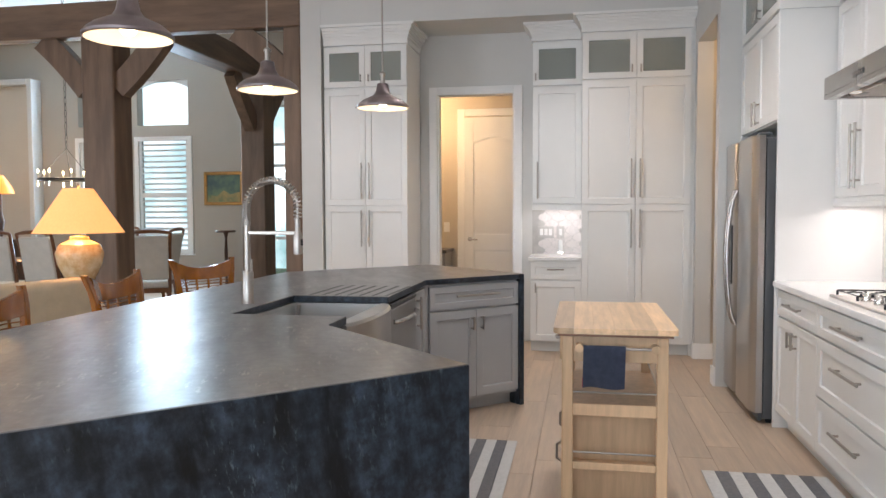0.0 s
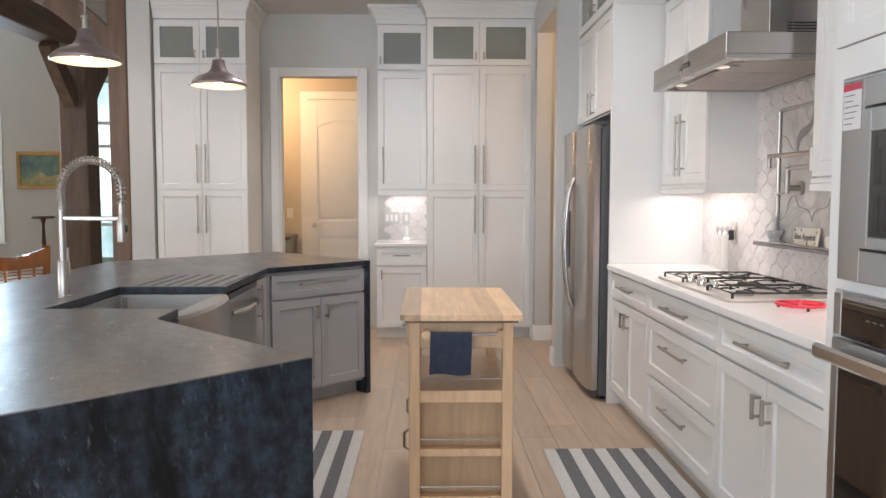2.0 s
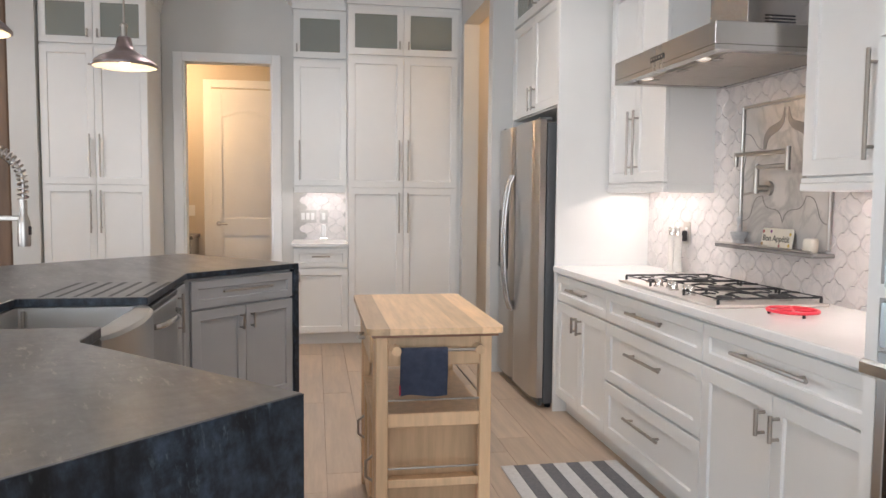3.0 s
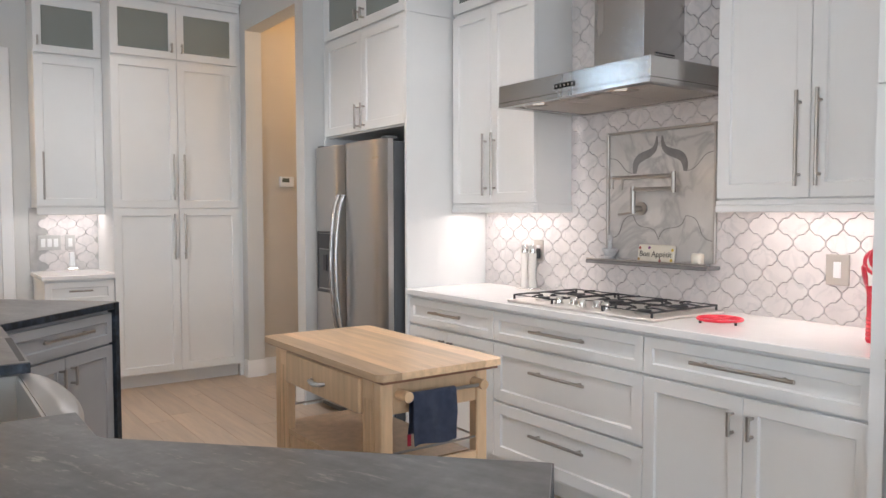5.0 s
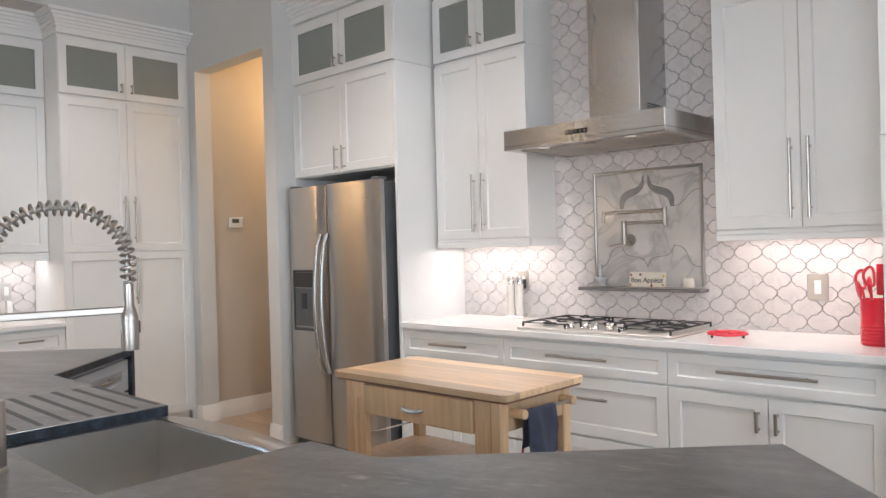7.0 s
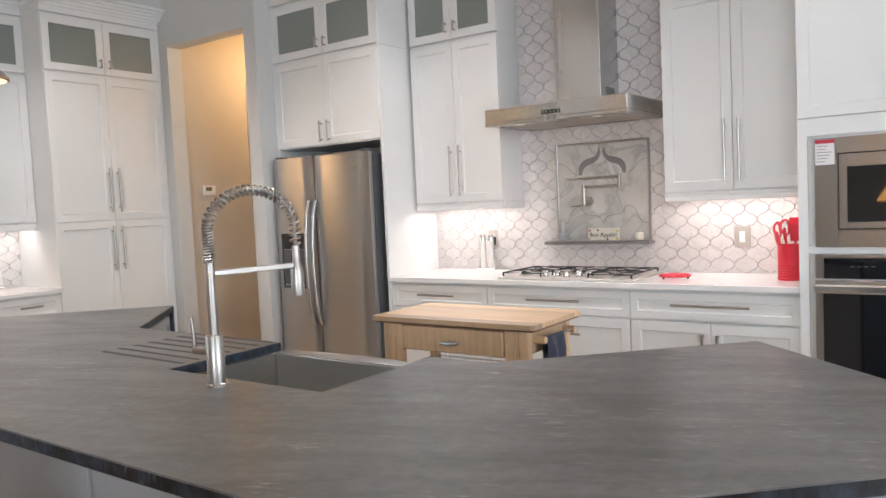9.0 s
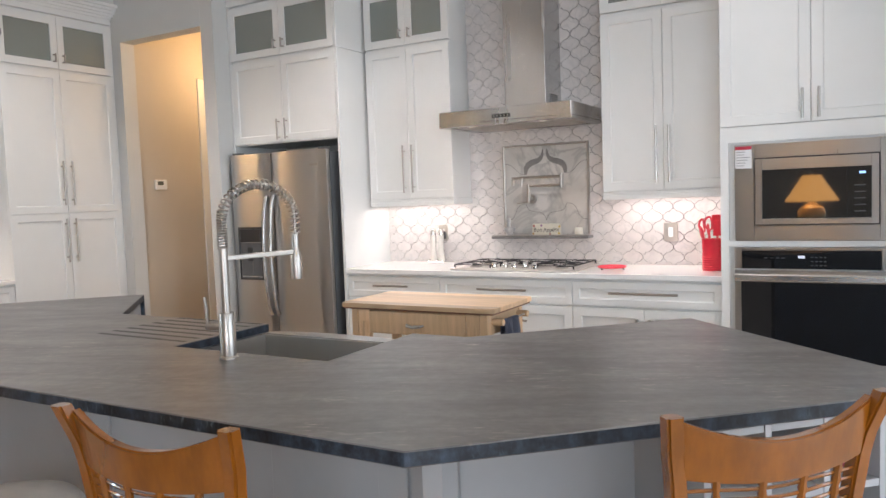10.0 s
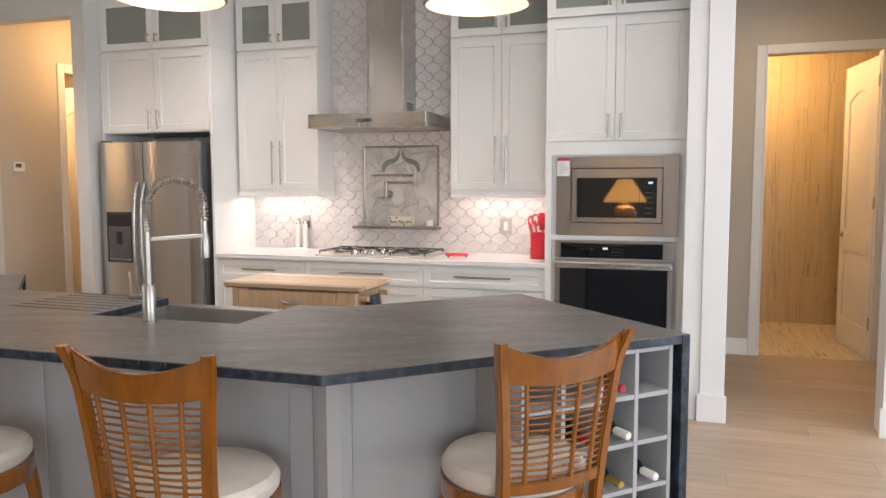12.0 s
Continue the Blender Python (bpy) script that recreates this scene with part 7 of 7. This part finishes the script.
# ---- bathroom tiles ----
def bath_tiles():
    wall, fl = bpy.data.objects["wall_shower"], bpy.data.objects["floor"]
    w, h = 0.15, 0.75
    cut = {}
    for i in range(14):
        for j in range(-1, 5):
            z = j * h + (i % 3) * h / 3
            a, b = max(0.0, z), min(2.9, z + h)
            if b - a < 0.05:
                continue
            key = round(b - a, 3)
            if key not in cut:
                cut[key] = finish(box(B(), -0.012, 0.0, 0.0008, w - 0.0008, 0.0008, key - 0.0008, 0.001), "wall_tile", M_BATH)
            ob = new("wall_tile", cut[key])
            ob.parent = wall
            ob.location = (4.8995, -0.55 + i * w, a)
    me = finish(box(B(), 0.0008, 0.6 - 0.0008, 0.0008, w - 0.0008, 0.0005, 0.006, 0.001), "floor_tile", M_BATHF)
    for i in range(13):
        for j in range(-1, 3):
            x = 3.27 + j * 0.6 + (i % 3) * 0.2
            if x < 3.2 or x + 0.6 > 5.3:
                continue
            ob = new("floor_tile", me)
            ob.parent = fl
            ob.location = (x, -0.55 + i * w, 0)


M_BATHF = veined("pale_striped_floor_tile", (0.70, 0.60, 0.46), (0.22, 0.17, 0.12), 0.3, 2.5, 0.04, 0.5, 0.12, True, stretch=(0.35, 6, 6), strength=1.0)
bath_tiles()
structure("floor_bath", box(B(), 3.2, 4.899, -0.599, 1.499, -0.011, 0.003), M_BATHF, "pale striped stone bathroom floor", "floor")


# ---- lantern tiles of the backsplash ----
def lantern(w, h, thick, gap=0.0012):
    """One lantern-shaped tile: four S-shaped edges, facing local -y, centre at the origin."""
    pts = []
    c = [Vector((w / 2, 0)), Vector((0, h / 2)), Vector((-w / 2, 0)), Vector((0, -h / 2))]
    n = 16
    for k in range(4):
        a, b = c[k], c[(k + 1) % 4]
        d = b - a
        nrm = Vector((d.y, -d.x)).normalized()
        s = 1 if k % 2 == 0 else -1
        for q in range(n):
            f = q / n
            pts.append(a + d * f + nrm * (s * (0.0080 * math.sin(2 * math.pi * f) + 0.0022 * math.sin(6 * math.pi * f))))
    shrink = 1 - gap * 2 / min(w, h) * 1.0
    pts = [p * shrink for p in pts]
    bm = B()
    back = [bm.verts.new((p.x, 0, p.y)) for p in pts]
    mid = [bm.verts.new((p.x, -thick + 0.0015, p.y)) for p in pts]
    front = [bm.verts.new((p.x * 0.975, -thick, p.y * 0.975)) for p in pts]
    m = len(pts)
    for p, q in ((back, mid), (mid, front)):
        for k in range(m):
            bm.faces.new((p[k], p[(k + 1) % m], q[(k + 1) % m], q[k]))
    bm.faces.new(front)
    bmesh.ops.recalc_face_normals(bm, faces=bm.faces)
    return finish(bm, "tile", M_TILE)


TW, TH = 0.139, 0.137
tile_mesh = lantern(TW, TH, 0.008, 0.0019)
gb = thing("backsplash", pose(0, 0, 0), "lantern-shaped white marble tiles with grey joints", "backsplash", kind="structure")
part("grout_bed", box(B(), 2.1005, 2.1095, 2.497, 5.187, 0.9205, 1.45), M_GROUT, gb)
part("grout_bed", box(B(), 2.1005, 2.1095, 3.20, 4.45, 1.4505, CEIL - 0.002), M_GROUT, gb)
for i in range(-1, 60):
    for j in range(0, 70):
        for half in (0, 1):
            y = 3.381 - 6 * TW + (i + 0.5 * half) * TW
            z = 1.178 - 2 * TH + (j + 0.5 * half) * TH
            if y < 2.52 or y > 5.19 or z > 3.1:
                continue
            centre = 3.22 < y < 4.47
            if z > 1.44 and not centre:
                continue
            if PY0 + 0.06 < y < PY1 - 0.06 and PZ0 + 0.05 < z < PZ1 - 0.05:
                continue
            ob = new("tile", tile_mesh)
            ob.parent = gb
            ob.matrix_local = pose(2.1003, y, z, 0, 0, -90)
gb2 = thing("backsplash_nook", pose(0, 0, 0), "lantern-shaped white marble tiles in the counter nook", "backsplash", kind="structure")
part("grout_bed", box(B(), -0.19, 0.309, 8.091, 8.0995, 0.9155, 1.42), M_GROUT_L, gb2)
for i in range(-1, 5):
    for j in range(-1, 4):
        for half in (0, 1):
            x, z = -0.13 + (i + 0.5 * half) * TW, 0.95 + (j + 0.5 * half) * TH
            if x < -0.125 or x > 0.33 or z < 0.88 or z > 1.45:
                continue
            ob = new("tile", tile_mesh)
            ob.parent = gb2
            ob.matrix_local = pose(x, 8.0908, z)


# ---- floor planks ----
def planks():
    rnd = random.Random(7)
    floor = bpy.data.objects["floor"]
    W = 0.19
    shared = {}
    far = B()
    x = -10.0
    while x < 5.0:
        y = -4.0 - rnd.random() * 1.5
        while y < 12.0:
            L = rnd.choice((1.2, 1.5, 1.8, 2.1))
            y0, y1 = y, y + L
            y = y1
            if y1 > 12.0:
                y1 = 12.0
            if y0 < -4.0:
                y0 = -4.0
            if y1 - y0 < 0.05:
                continue
            near = -2.9 < x < 3.2 and -0.3 < (y0 + y1) / 2 < 8.0
            if near:
                key = round(y1 - y0, 3)
                if key not in shared:
                    shared[key] = finish(box(B(), -W / 2 + 0.0008, W / 2 - 0.0008, 0.0008, key - 0.0008, -0.011, 0.0, 0.0012), "plank", M_PLANK)
                ob = new("plank", shared[key])
                ob.parent = floor
                ob.location = (x + W / 2, y0, 0)
            else:
                vs = [far.verts.new((xx, yy, zz)) for zz in (-0.011, 0.0) for xx, yy in ((x + 0.001, y0 + 0.001), (x + W - 0.001, y0 + 0.001), (x + W - 0.001, y1 - 0.001), (x + 0.001, y1 - 0.001))]
                for f in ((4, 5, 6, 7), (0, 1, 5, 4), (1, 2, 6, 5), (2, 3, 7, 6), (3, 0, 4, 7)):
                    far.faces.new([vs[i] for i in f])
        x += W
    ob = part("far_planks", far, M_PLANK_FAR, floor)
    tagged(ob, "pale oak planks of the rooms beyond", kind="stuff")


M_PLANK_FAR = material("pale_oak_plank_far", (0.53, 0.41, 0.305), 0.42, vary=0.24, scale=3.2, stretch=(7, 0.55, 3), bump=0.06, bump_scale=70, rough_vary=0.06)
planks()
